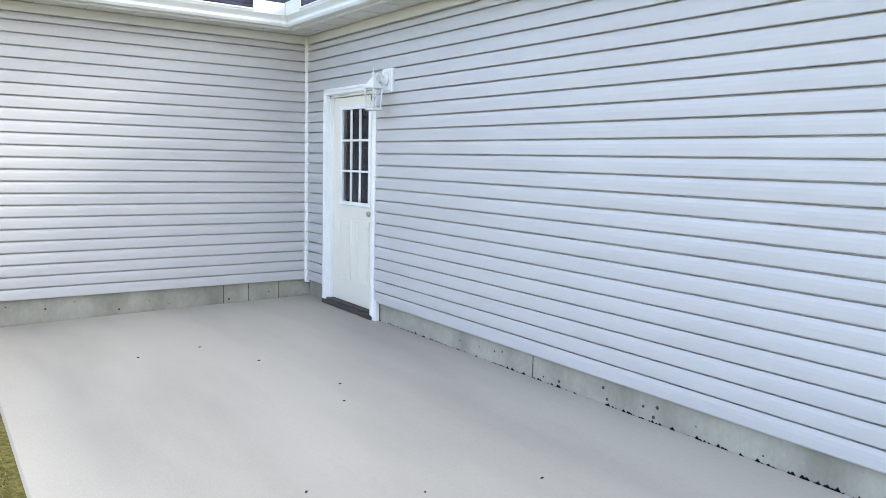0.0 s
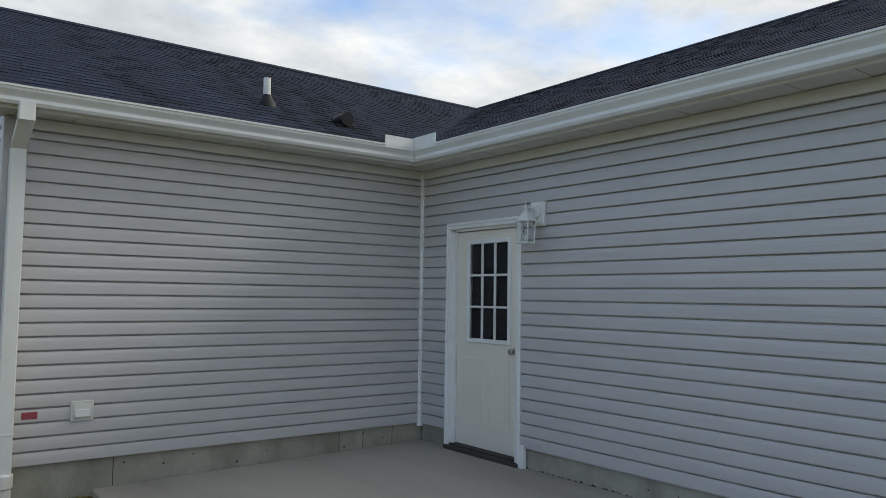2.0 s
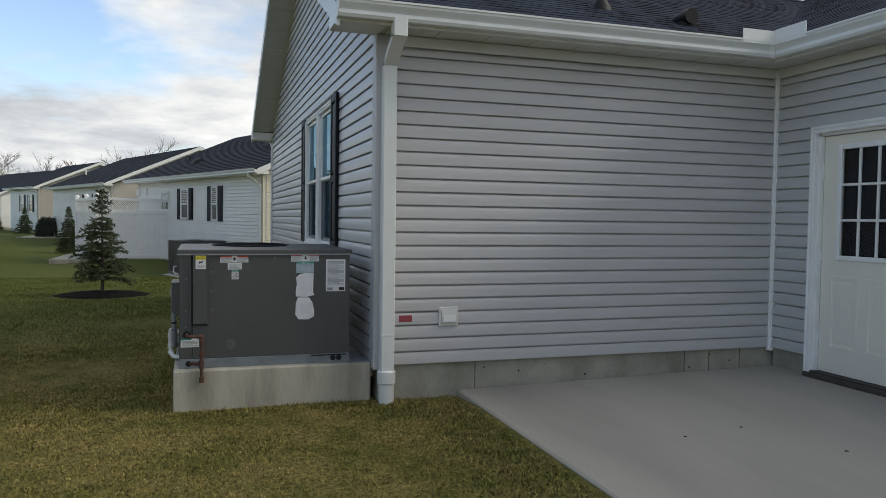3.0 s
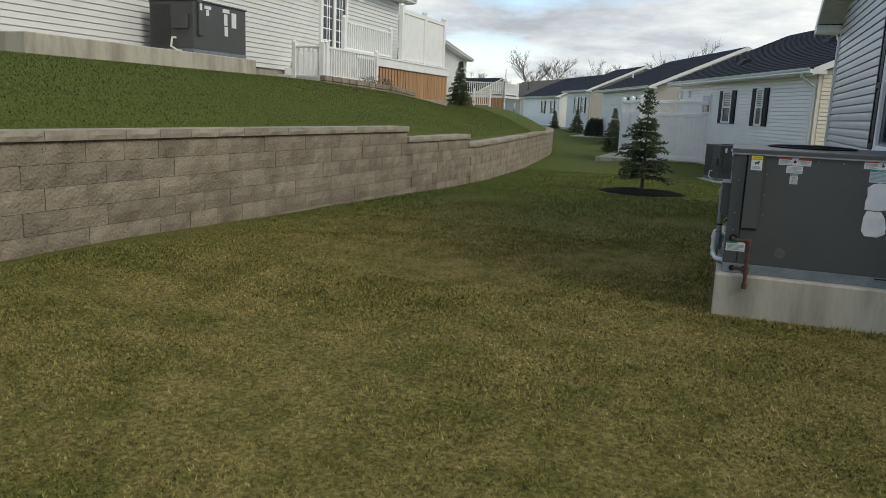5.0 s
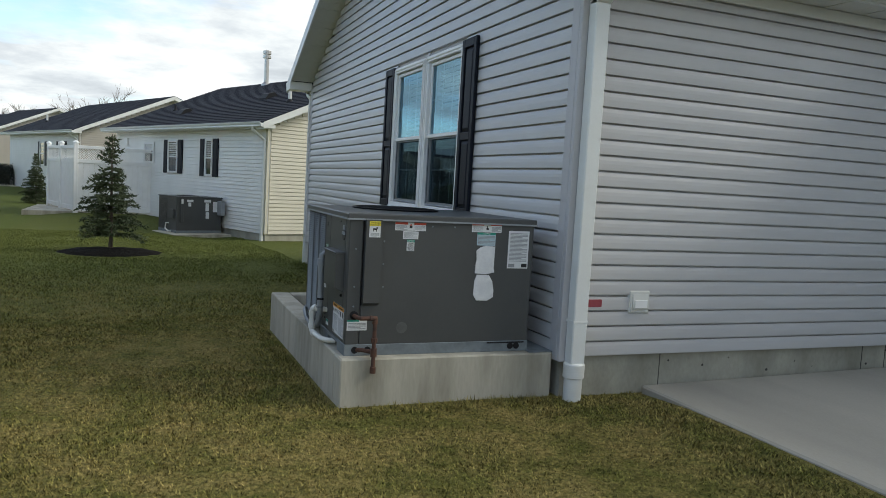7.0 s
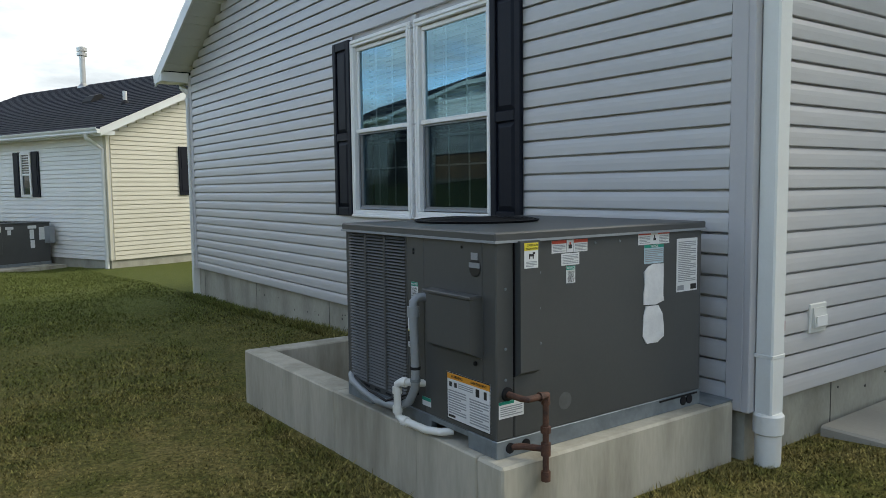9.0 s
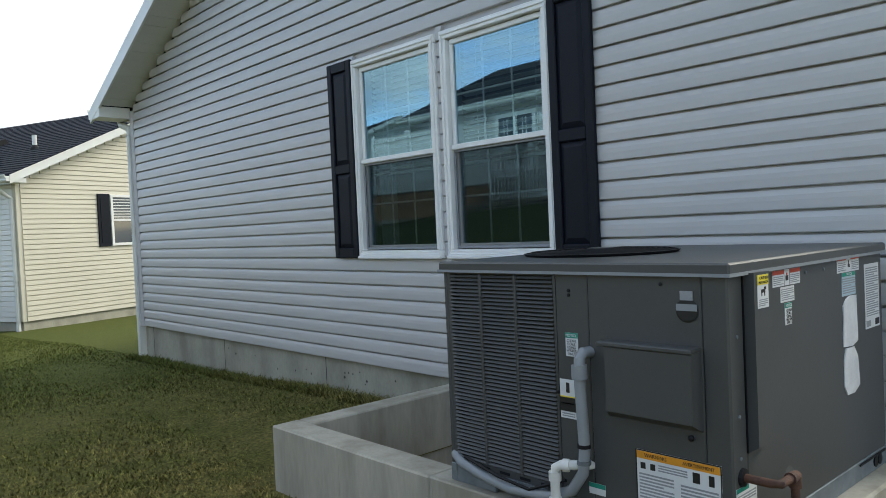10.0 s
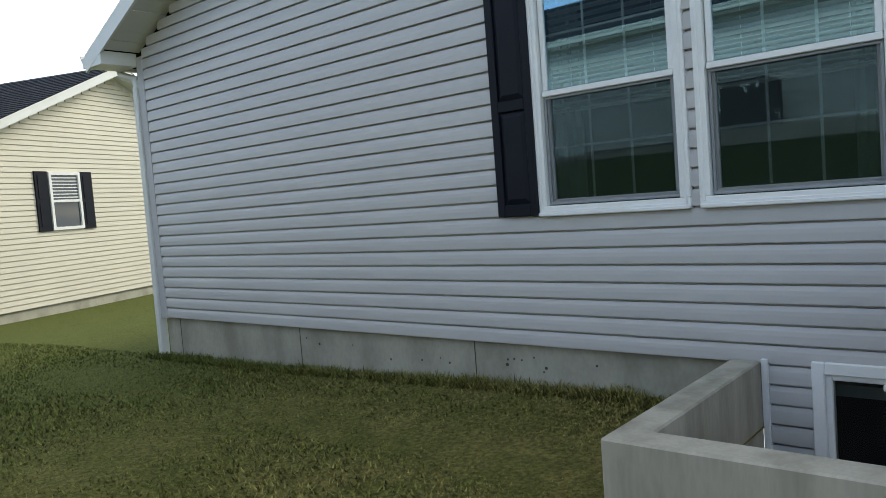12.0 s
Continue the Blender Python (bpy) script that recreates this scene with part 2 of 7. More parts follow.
def ground_material():
    """Late-winter lawn: tan thatch with green patches, greener up the slope and far off."""
    m = bpy.data.materials.new("late_winter_lawn")
    m.use_nodes = True
    n, l = m.node_tree.nodes, m.node_tree.links
    b = n["Principled BSDF"]
    b.inputs["Roughness"].default_value = 0.95
    b.inputs["Specular IOR Level"].default_value = 0.15
    l.new(lawn_colour(n, l), b.inputs["Base Color"])
    geo = n.new("ShaderNodeNewGeometry")
    t = n.new("ShaderNodeTexNoise")
    t.inputs["Scale"].default_value, t.inputs["Detail"].default_value = 55, 4
    l.new(geo.outputs["Position"], t.inputs["Vector"])
    bp = n.new("ShaderNodeBump")
    bp.inputs["Strength"].default_value, bp.inputs["Distance"].default_value = 0.9, 0.03
    l.new(t.outputs["Fac"], bp.inputs["Height"]), l.new(bp.outputs[0], b.inputs["Normal"])
    return m


def lawn_colour(n, l, bright=1.0):
    geo = n.new("ShaderNodeNewGeometry")
    sep = n.new("ShaderNodeSeparateXYZ")
    l.new(geo.outputs["Position"], sep.inputs[0])

    def tex(s, d, r=0.5):
        t = n.new("ShaderNodeTexNoise")
        t.inputs["Scale"].default_value, t.inputs["Detail"].default_value, t.inputs["Roughness"].default_value = s, d, r
        l.new(geo.outputs["Position"], t.inputs["Vector"])
        return t.outputs["Fac"]

    def rng(v, a, b_, c, d):
        r = n.new("ShaderNodeMapRange")
        for i, q in enumerate((a, b_, c, d)):
            r.inputs[i + 1].default_value = q
        l.new(v, r.inputs[0])
        return r.outputs[0]

    def mixc(f, a, c):
        x = n.new("ShaderNodeMix")
        x.data_type = "RGBA"
        l.new(f, x.inputs[0])
        for i, q in ((6, a), (7, c)):
            if isinstance(q, tuple):
                x.inputs[i].default_value = (*[v * bright for v in q], 1)
            else:
                l.new(q, x.inputs[i])
        return x.outputs[2]

    def add(a, c):
        x = n.new("ShaderNodeMath")
        x.operation, x.use_clamp = "ADD", True
        l.new(a, x.inputs[0]), l.new(c, x.inputs[1])
        return x.outputs[0]

    patch = rng(tex(2.3, 10, 0.80), 0.40, 0.60, 0.0, 1.0)
    blade = tex(38, 4, 0.6)
    tan = mixc(rng(blade, 0.35, 0.68, 0, 1), (0.120, 0.096, 0.028), (0.310, 0.244, 0.088))
    green = mixc(rng(blade, 0.35, 0.68, 0, 1), (0.062, 0.066, 0.014), (0.158, 0.150, 0.036))
    lush = mixc(rng(blade, 0.35, 0.68, 0, 1), (0.050, 0.068, 0.014), (0.118, 0.142, 0.032))
    near = mixc(patch, tan, green)
    far = add(rng(sep.outputs[1], 1.5, 8.0, 0, 0.85), add(rng(sep.outputs[2], 0.25, 0.6, 0, 1), rng(sep.outputs[0], -9.2, -10.4, 0, 0.6)))
    return mixc(far, near, lush)


M_LAWN = ground_material()


def blade_material():
    m = bpy.data.materials.new("grass_blades")
    m.use_nodes = True
    n, l = m.node_tree.nodes, m.node_tree.links
    b = n["Principled BSDF"]
    b.inputs["Roughness"].default_value = 0.8
    b.inputs["Specular IOR Level"].default_value = 0.2
    geo = n.new("ShaderNodeNewGeometry")
    hsv = n.new("ShaderNodeHueSaturation")
    l.new(lawn_colour(n, l, 1.15), hsv.inputs["Color"])
    r = n.new("ShaderNodeMapRange")
    r.inputs[3].default_value, r.inputs[4].default_value = 0.40, 1.72
    l.new(geo.outputs["Random Per Island"], r.inputs[0]), l.new(r.outputs[0], hsv.inputs["Value"])
    l.new(hsv.outputs[0], b.inputs["Base Color"])
    return m


M_BLADE = blade_material()


def glass_material(name, tint=(1, 1, 1), rough=0.0, ior=2.5, sheen=(1, 1, 1)):
    m = bpy.data.materials.new(name)
    m.use_nodes = True
    n, l = m.node_tree.nodes, m.node_tree.links
    n.clear()
    out, mix, tr, gl, fr = (n.new("ShaderNode" + k) for k in ("OutputMaterial", "MixShader", "BsdfTransparent", "BsdfGlossy", "Fresnel"))
    tr.inputs[0].default_value = (*tint, 1)
    gl.inputs["Roughness"].default_value = rough
    gl.inputs["Color"].default_value = (*sheen, 1)
    fr.inputs["IOR"].default_value = ior
    l.new(fr.outputs[0], mix.inputs[0]), l.new(tr.outputs[0], mix.inputs[1]), l.new(gl.outputs[0], mix.inputs[2]), l.new(mix.outputs[0], out.inputs[0])
    return m


# Sheen tinted blue: the sky's reflection is partly put into the gloss colour.
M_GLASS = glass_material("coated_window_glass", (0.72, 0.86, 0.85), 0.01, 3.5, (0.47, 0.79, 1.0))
M_GLASS_PLAIN = glass_material("plain_basement_glass", (0.6, 0.66, 0.66), 0.01, 1.5)
M_LAMPGLASS = glass_material("clear_lantern_glass", (0.95, 0.96, 0.96), 0.05, 1.35)


def screen_material():
    m = bpy.data.materials.new("insect_screen")
    m.use_nodes = True
    n, l = m.node_tree.nodes, m.node_tree.links
    n.clear()
    out, mix, tr, df = (n.new("ShaderNode" + k) for k in ("OutputMaterial", "MixShader", "BsdfTransparent", "BsdfDiffuse"))
    df.inputs[0].default_value = (0.014, 0.017, 0.019, 1)
    mix.inputs[0].default_value = 0.52
    l.new(tr.outputs[0], mix.inputs[1]), l.new(df.outputs[0], mix.inputs[2]), l.new(mix.outputs[0], out.inputs[0])
    return m


M_SCREEN = screen_material()


# ---- mesh helpers ----
class Geo:
    """A growing list of corners and faces."""

    def __init__(self):
        self.v, self.f = [], []

    def add(self, verts, faces):
        k = len(self.v)
        self.v += [tuple(p) for p in verts]
        self.f += [tuple(i + k for i in q) for q in faces]
        return self

    def box(self, lo, hi, bevel=0.0):
        lo, hi = [min(a, b) for a, b in zip(lo, hi)], [max(a, b) for a, b in zip(lo, hi)]
        if bevel <= 0:
            x0, y0, z0, x1, y1, z1 = *lo, *hi
            return self.add([(x0, y0, z0), (x1, y0, z0), (x1, y1, z0), (x0, y1, z0), (x0, y0, z1), (x1, y0, z1), (x1, y1, z1), (x0, y1, z1)],
                            [(0, 3, 2, 1), (4, 5, 6, 7), (0, 1, 5, 4), (1, 2, 6, 5), (2, 3, 7, 6), (3, 0, 4, 7)])
        b = min(bevel, *[(h - l) * 0.45 for l, h in zip(lo, hi)])
        vs, ix = [], {}
        for sx in (0, 1):
            for sy in (0, 1):
                for sz in (0, 1):
                    s = (sx, sy, sz)
                    c = [hi[i] if s[i] else lo[i] for i in range(3)]
                    n = [c[i] - b if s[i] else c[i] + b for i in range(3)]
                    for ax in range(3):
                        p = list(n)
                        p[ax] = c[ax]
                        ix[s, ax] = len(vs)
                        vs.append(p)
        fs = []
        for ax in range(3):
            o1, o2 = [i for i in range(3) if i != ax]
            for side in (0, 1):
                q = []
                for a, c in ((0, 0), (1, 0), (1, 1), (0, 1)):
                    s = [0, 0, 0]
                    s[ax], s[o1], s[o2] = side, a, c
                    q.append(ix[tuple(s), ax])
                fs.append(q)
            for a in (0, 1):
                for c in (0, 1):
                    s0, s1 = [0, 0, 0], [0, 0, 0]
                    s0[o1], s0[o2], s0[ax] = a, c, 0
                    s1[o1], s1[o2], s1[ax] = a, c, 1
                    s0, s1 = tuple(s0), tuple(s1)
                    fs.append((ix[s0, o1], ix[s1, o1], ix[s1, o2], ix[s0, o2]))
        for s in {k[0] for k in ix}:
            fs.append((ix[s, 0], ix[s, 1], ix[s, 2]))
        cx = Vector([(l + h) / 2 for l, h in zip(lo, hi)])
        good = []
        for q in fs:
            p = [Vector(vs[i]) for i in q]
            nrm = (p[1] - p[0]).cross(p[2] - p[0])
            mid = sum(p, Vector()) / len(p)
            good.append(q if nrm.dot(mid - cx) > 0 else tuple(reversed(q)))
        return self.add(vs, good)

    def prism(self, profile, a, b, place):
        """A closed 2D outline (u, w) swept from a to b; place(s, u, w) gives the corner. a, b may be functions of (u, w)."""
        n = len(profile)
        fa = a if callable(a) else (lambda u, w: a)
        fb = b if callable(b) else (lambda u, w: b)
        vs = [place(fa(u, w), u, w) for u, w in profile] + [place(fb(u, w), u, w) for u, w in profile]
        fs = [(i, (i + 1) % n, (i + 1) % n + n, i + n) for i in range(n)]
        return self.add(vs, fs + [tuple(range(n - 1, -1, -1)), tuple(range(n, 2 * n))])

    def tube(self, pts, r, sides=10, cap=True):
        pts = [Vector(p) for p in pts]
        rs = r if isinstance(r, (list, tuple)) else [r] * len(pts)
        rings, k = [], 0
        side = None
        for i, p in enumerate(pts):
            d = (pts[min(i + 1, len(pts) - 1)] - pts[max(i - 1, 0)]).normalized()
            if side is None:
                side = d.orthogonal().normalized()
            side = (side - d * side.dot(d)).normalized()
            o = d.cross(side)
            rings.append([p + rs[i] * (math.cos(q) * side + math.sin(q) * o) for q in (2 * math.pi * j / sides for j in range(sides))])
        vs = [c for ring in rings for c in ring]
        fs = [(i * sides + j, i * sides + (j + 1) % sides, (i + 1) * sides + (j + 1) % sides, (i + 1) * sides + j)
              for i in range(len(pts) - 1) for j in range(sides)]
        if cap:
            fs += [tuple(range(sides - 1, -1, -1)), tuple(range(len(vs) - sides, len(vs)))]
        return self.add(vs, fs)

    def lathe(self, c, prof, sides=20, axis="z"):
        """Rings of (radius, height) round an axis through c."""
        vs = []
        for r, h in prof:
            for j in range(sides):
                q = 2 * math.pi * j / sides
                x, y = r * math.cos(q), r * math.sin(q)
                p = {"z": (x, y, h), "x": (h, x, y), "y": (y, h, x)}[axis]
                vs.append((c[0] + p[0], c[1] + p[1], c[2] + p[2]))
        n = len(prof)
        fs = [(i * sides + j, i * sides + (j + 1) % sides, (i + 1) * sides + (j + 1) % sides, (i + 1) * sides + j) for i in range(n - 1) for j in range(sides)]
        fs += [tuple(range(sides - 1, -1, -1)), tuple(range((n - 1) * sides, n * sides))]
        return self.add(vs, fs)

    def mesh(self, name, mat, shift=(0, 0, 0), smooth=False):
        me = bpy.data.meshes.new(name)
        sx, sy, sz = shift
        me.from_pydata([(x - sx, y - sy, z - sz) for x, y, z in self.v], [], self.f)
        me.materials.append(mat)
        if smooth:
            me.polygons.foreach_set("use_smooth", [True] * len(me.polygons))
            me.set_sharp_from_angle(angle=radians(35))
        me.update()
        return me


ORIGIN = {}


def thing(name, label, category, at=(0, 0, 0), group="", kind="", local=False):
    """An Empty at a thing's base. With local, its parts are drawn round its own base."""
    ob = new(name)
    ob.location = at
    ob.empty_display_size = 0.1
    ORIGIN[ob.name] = (0, 0, 0) if local else tuple(at)
    return tagged(ob, label, category, group, kind)


def part(name, geo, mat, parent, label="", smooth=False):
    shift = ORIGIN[parent.name]
    ob = new(name, geo.mesh(name, mat, shift, smooth))
    ob.parent = parent
    ORIGIN[ob.name] = shift
    return tagged(ob, label)


def solid(name, geo, mat, label, category, group="", kind="", smooth=False):
    ob = new(name, geo.mesh(name, mat, (0, 0, 0), smooth))
    ORIGIN[ob.name] = (0, 0, 0)
    return tagged(ob, label, category, group, kind)


def words(text, size, m, mat, parent, name="lettering"):
    """Flat lettering in the built-in font, lying in the x-y plane of the pose m."""
    cu = bpy.data.curves.new(name, "FONT")
    cu.body, cu.size, cu.align_x, cu.align_y, cu.extrude = text, size, "CENTER", "CENTER", 0.0003
    cu.materials.append(mat)
    ob = new(name, cu)
    s = ORIGIN[parent.name]
    ob.parent = parent
    ob.matrix_local = Matrix.Translation((-s[0], -s[1], -s[2])) @ m
    ORIGIN[ob.name] = s
    return ob


# ---- ground ----
def smooth(t):
    t = min(max(t, 0.0), 1.0)
    return t * t * (3 - 2 * t)


WALL_LINE = ((-60, -13.0), (-14, -11.0), (0, -10.62), (4, -10.50), (7, -10.38), (9.5, -10.30), (12.3, -10.55), (17, -11.10), (22, -11.75), (26, -12.3), (30, -13.15), (34, -14.2), (38, -16.0), (42, -19.0), (300, -140))


def wall_x(y):
    ys, xs = [p[0] for p in WALL_LINE], [p[1] for p in WALL_LINE]
    return sum(float(np.interp(y + d, ys, xs)) for d in (-1.5, -0.5, 0.5, 1.5)) / 4


def low_z(x, y):
    return (-0.10 - 0.02 * min(max(y, 0), 17) - 0.12 * smooth((y - 10.0) / 5.0) * smooth((x + 6.5) / 2.5) + 0.14 * smooth((y - 17.5) / 4.5) * smooth((x + 9.6) / 1.4) + 0.32 * smooth((y - 28.0) / 20.0)
            + (0.10 - 0.05 * smooth((y - 3.0) / 4.0)) * smooth((x + 4.9) / 1.1) * smooth((y - 2.4) / 1.0)) + 0.038 * smooth((x + 4.3) / 1.0) * (1 - smooth((y + 0.4) / 0.4))


def wall_top(y):
    return 0.93 if y < 6.4 else 0.745 if y < 9.7 else 0.56 if y < 23 else 0.51


def high_z(x, y):
    top = float(np.interp(y, (5, 8.5, 11.5, 24, 30), (0.85, 0.67, 0.49, 0.44, 0.42)))
    crest = float(np.interp(y, (8, 12, 17, 35), (1.74, 1.68, 1.42, 1.46)))
    t = min(max((wall_x(y) - 0.25 - x) / 3.4, 0.0), 1.0)
    return top + (crest - top) * (1 - (1 - t) ** 2)


def ground_z(x, y):
    if x < wall_x(y) - 0.15:
        return high_z(x, y)
    return low_z(x, y) + 0.012 * noise.noise((x * 0.8, y * 0.8, 0))


rows_y = [-3000, -600, -150, -50, -25, -14] + [round(-10 + 0.5 * i, 2) for i in range(101)] + [42, 44, 46, 50, 56, 64, 80, 110, 160, 260, 600, 3000]
cols_r = [0.10, 0.3, 0.6, 1.0] + [1.5 + 0.5 * i for i in range(18)] + [11, 13, 16, 20, 26, 40, 80, 200, 700, 3000]
cols_l = [-3000, -700, -200, -80, -40, -25, -15, -10, -8, -6.5, -5.5] + [-5 + 0.4 * i for i in range(12)] + [-0.32, -0.20]
g = Geo()
cols = cols_l + [-0.12] + cols_r
for y in rows_y:
    w = wall_x(y)
    for c in cols:
        x = w + c
        g.v.append((x, y, ground_z(x, y) if c != -0.12 else low_z(x, y) - 0.05))
nc = len(cols)
for j in range(len(rows_y) - 1):
    for i in range(nc - 1):
        a = j * nc + i
        cx = (g.v[a][0] + g.v[a + 1][0]) / 2
        cy = (rows_y[j] + rows_y[j + 1]) / 2
        if -5.2 < cx < -3.2 and 1.0 < cy < 2.5:
            continue
        g.f.append((a, a + 1, a + nc + 1, a + nc))
solid("ground", g, M_LAWN, "patchy green and tan late-winter lawn", "lawn", kind="structure", smooth=True)

# grass blades over the lawn that the walk crosses
rng = np.random.default_rng(7)


def blade_ground(xs, ys):
    def sm(t):
        t = np.clip(t, 0, 1)
        return t * t * (3 - 2 * t)
    return -0.104 - 0.02 * np.clip(ys, 0, 17) - 0.12 * sm((ys - 10.0) / 5.0) * sm((xs + 6.5) / 2.5) + (0.10 - 0.05 * sm((ys - 3.0) / 4.0)) * sm((xs + 4.9) / 1.1) * sm((ys - 2.4) / 1.0) + 0.038 * sm((xs + 4.3) / 1.0) * (1 - sm((ys + 0.4) / 0.4))


def blades(name, count, x0, x1, y0, y1, hmin, hmax, label):
    xs, ys = rng.uniform(x0, x1, count), rng.uniform(y0, y1, count)
    keep = ~((xs > -3.10) & (ys < 0.0)) & ~((xs > -3.74) & (ys >= 0)) & ~((xs > -5.22) & (ys > 0.02) & (ys < 2.7))
    keep &= ~(((xs + 6.84) / 0.9) ** 2 + ((ys - 10.6) / 0.9) ** 2 < 1.0)
    xs, ys = xs[keep], ys[keep]
    wl_ = np.array([wall_x(v) for v in np.linspace(y0, y1, 200)])
    edge = np.interp(ys, np.linspace(y0, y1, 200), wl_)
    k = xs > edge + 0.06
    xs, ys = xs[k], ys[k]
    n = len(xs)
    zs = np.array([ground_z(px, py) for px, py in zip(xs, ys)]) - 0.004 if n < 40000 else blade_ground(xs, ys)
    h = rng.uniform(hmin, hmax, n)
    a = rng.uniform(0, 2 * np.pi, n)
    lean = rng.uniform(0.3, 1.5, n) * h
    clump = 0.5 + 0.5 * np.sin(xs * 9 + 3 * np.sin(ys * 5)) * np.sin(ys * 8 + 2 * np.sin(xs * 6))
    h *= 0.75 + 0.4 * clump
    wd = rng.uniform(0.0018, 0.0040, n) * (1 + 0.10 * np.clip(ys + 6, 0, 12))
    dx, dy = np.cos(a), np.sin(a)
    v = np.empty((n, 3, 3))
    v[:, 0] = np.c_[xs - dy * wd, ys + dx * wd, zs]
    v[:, 1] = np.c_[xs + dy * wd, ys - dx * wd, zs]
    v[:, 2] = np.c_[xs + dx * lean, ys + dy * lean, zs + h]
    me = bpy.data.meshes.new(name)
    me.vertices.add(3 * n), me.loops.add(3 * n), me.polygons.add(n)
    me.vertices.foreach_set("co", v.ravel())
    me.loops.foreach_set("vertex_index", np.arange(3 * n, dtype=np.int32))
    me.polygons.foreach_set("loop_start", np.arange(0, 3 * n, 3, dtype=np.int32))
    me.polygons.foreach_set("loop_total", np.full(n, 3, dtype=np.int32))
    me.materials.append(M_BLADE)
    me.update()
    tagged(new(name, me), label, "grass", kind="stuff")


blades("grass", 560000, -10.4, -3.0, -6.5, 3.5, 0.008, 0.022, "short green and straw-coloured grass blades on the lawn")
blades("grass", 260000, -11.0, -2.2, 3.5, 17.0, 0.012, 0.032, "short greener grass blades along the house and wall")
blades("grass", 1800, -5.2, -3.12, -0.16, 0.03, 0.012, 0.04, "dry tufts of grass beside the foundation")
blades("grass", 2200, -5.34, -5.20, -0.1, 2.75, 0.015, 0.045, "longer grass along the concrete curb")
blades("grass", 9000, -3.92, -3.71, 2.72, 8.6, 0.02, 0.075, "longer dark grass along the foundation")



def bank_blades(count):
    """Grass on the bank above the retaining wall."""
    ys = rng.uniform(-2.0, 22.0, count)
    off = rng.uniform(0.42, 3.4, count)
    pts = [(wall_x(b) - o, b) for o, b in zip(off, ys)]
    xs = np.array([p[0] for p in pts])
    zs = np.array([ground_z(*p) for p in pts]) - 0.004
    n = count
    h, a = rng.uniform(0.010, 0.026, n), rng.uniform(0, 2 * np.pi, n)
    wd = rng.uniform(0.004, 0.007, n)
    dx, dy = np.cos(a), np.sin(a)
    v = np.empty((n, 3, 3))
    v[:, 0] = np.c_[xs - dy * wd, ys + dx * wd, zs]
    v[:, 1] = np.c_[xs + dy * wd, ys - dx * wd, zs]
    v[:, 2] = np.c_[xs + dx * h * 0.8, ys + dy * h * 0.8, zs + h]
    me = bpy.data.meshes.new("grass")
    me.from_pydata(v.reshape(-1, 3).tolist(), [], np.arange(3 * n).reshape(-1, 3).tolist())
    me.materials.append(M_BLADE)
    tagged(new("grass", me), "green grass blades on the bank above the wall", "grass", kind="stuff")


bank_blades(110000)

# ---- the house: shell ----
XC, YW = -3.71, 8.35          # gable wall plane, depth of the wing
SB, ST, EXP = 0.18, 2.618, 0.1031
A_END = -11.5
YE, ZE, SL = -0.34, 2.82, 0.449
RY = YW / 2
RZ = ZE + SL * (RY - YE)
RX0 = -4.10                   # outer edge of the gable overhang

# openings as (from, to, low, high)
DOOR = (-1.45, -0.485, 0.0, 2.10)
WIN_R, WIN_L = (1.85, 2.77, 1.0, 2.49), (2.83, 3.77, 1.0, 2.49)
WELL_WIN = (1.45, 2.27, -0.42, 0.21)


def holed(geo, s0, s1, z0, z1, holes, put):
    """A wall slab from s0 to s1 made of blocks round its holes."""
    cuts = sorted({s0, s1, *[v for h in holes for v in h[:2] if s0 < v < s1]})
    for a, b in zip(cuts, cuts[1:]):
        free, spans = z0, sorted((h[2], h[3]) for h in holes if h[0] <= a + 1e-6 and h[1] >= b - 1e-6)
        for lo, hi in spans:
            if lo > free:
                put(geo, a, b, free, lo)
            free = max(free, hi)
        if free < z1:
            put(geo, a, b, free, z1)


def blk_a(geo, a, b, lo, hi):
    geo.box((0, a, lo), (0.14, b, hi))


def blk_c(geo, a, b, lo, hi):
    geo.box((XC, a, lo), (XC + 0.14, b, hi))


g = Geo()
holed(g, A_END, 0.0, SB, 2.75, [DOOR], blk_a)
wall_a = solid("wall_east", g, M_SIDING_POST, "long grey vinyl-sided wall with the back door", "wall", kind="structure")
g = Geo().box((XC + 0.14, 0, SB), (0.0, 0.14, 2.75))
wall_b = solid("wall_north", g, M_SIDING_POST, "grey vinyl-sided wall beside the patio", "wall", kind="structure")
g = Geo()
holed(g, 0.0, YW, SB, 2.75, [WIN_R, WIN_L, WELL_WIN], blk_c)
holed(g, 1.39, 2.52, -0.9, SB, [WELL_WIN], blk_c)
g.prism([(0.0, 2.75), (YW, 2.75), (RY, RZ - 0.08)], XC, XC + 0.14, lambda s, u, w: (s, u, w))
wall_c = solid("wall_gable", g, M_SIDING_POST, "grey vinyl-sided gable wall with a double window", "wall", kind="structure")
g = Geo()
g.box((XC + 0.14, YW - 0.14, -0.6), (8.35, YW, 2.75)).box((8.21, A_END, -0.6), (8.35, YW - 0.14, 2.75)).box((0.14, A_END, -0.6), (8.21, A_END + 0.14, 2.75))
solid("wall_far", g, M_SIDING_POST, "plain outer walls closing the house", "wall", kind="structure")
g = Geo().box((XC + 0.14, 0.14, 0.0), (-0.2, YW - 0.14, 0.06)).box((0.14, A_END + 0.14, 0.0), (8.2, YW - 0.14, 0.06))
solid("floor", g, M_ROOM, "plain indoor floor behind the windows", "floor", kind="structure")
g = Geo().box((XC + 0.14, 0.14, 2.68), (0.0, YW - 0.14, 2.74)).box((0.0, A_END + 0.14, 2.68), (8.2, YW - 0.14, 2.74))
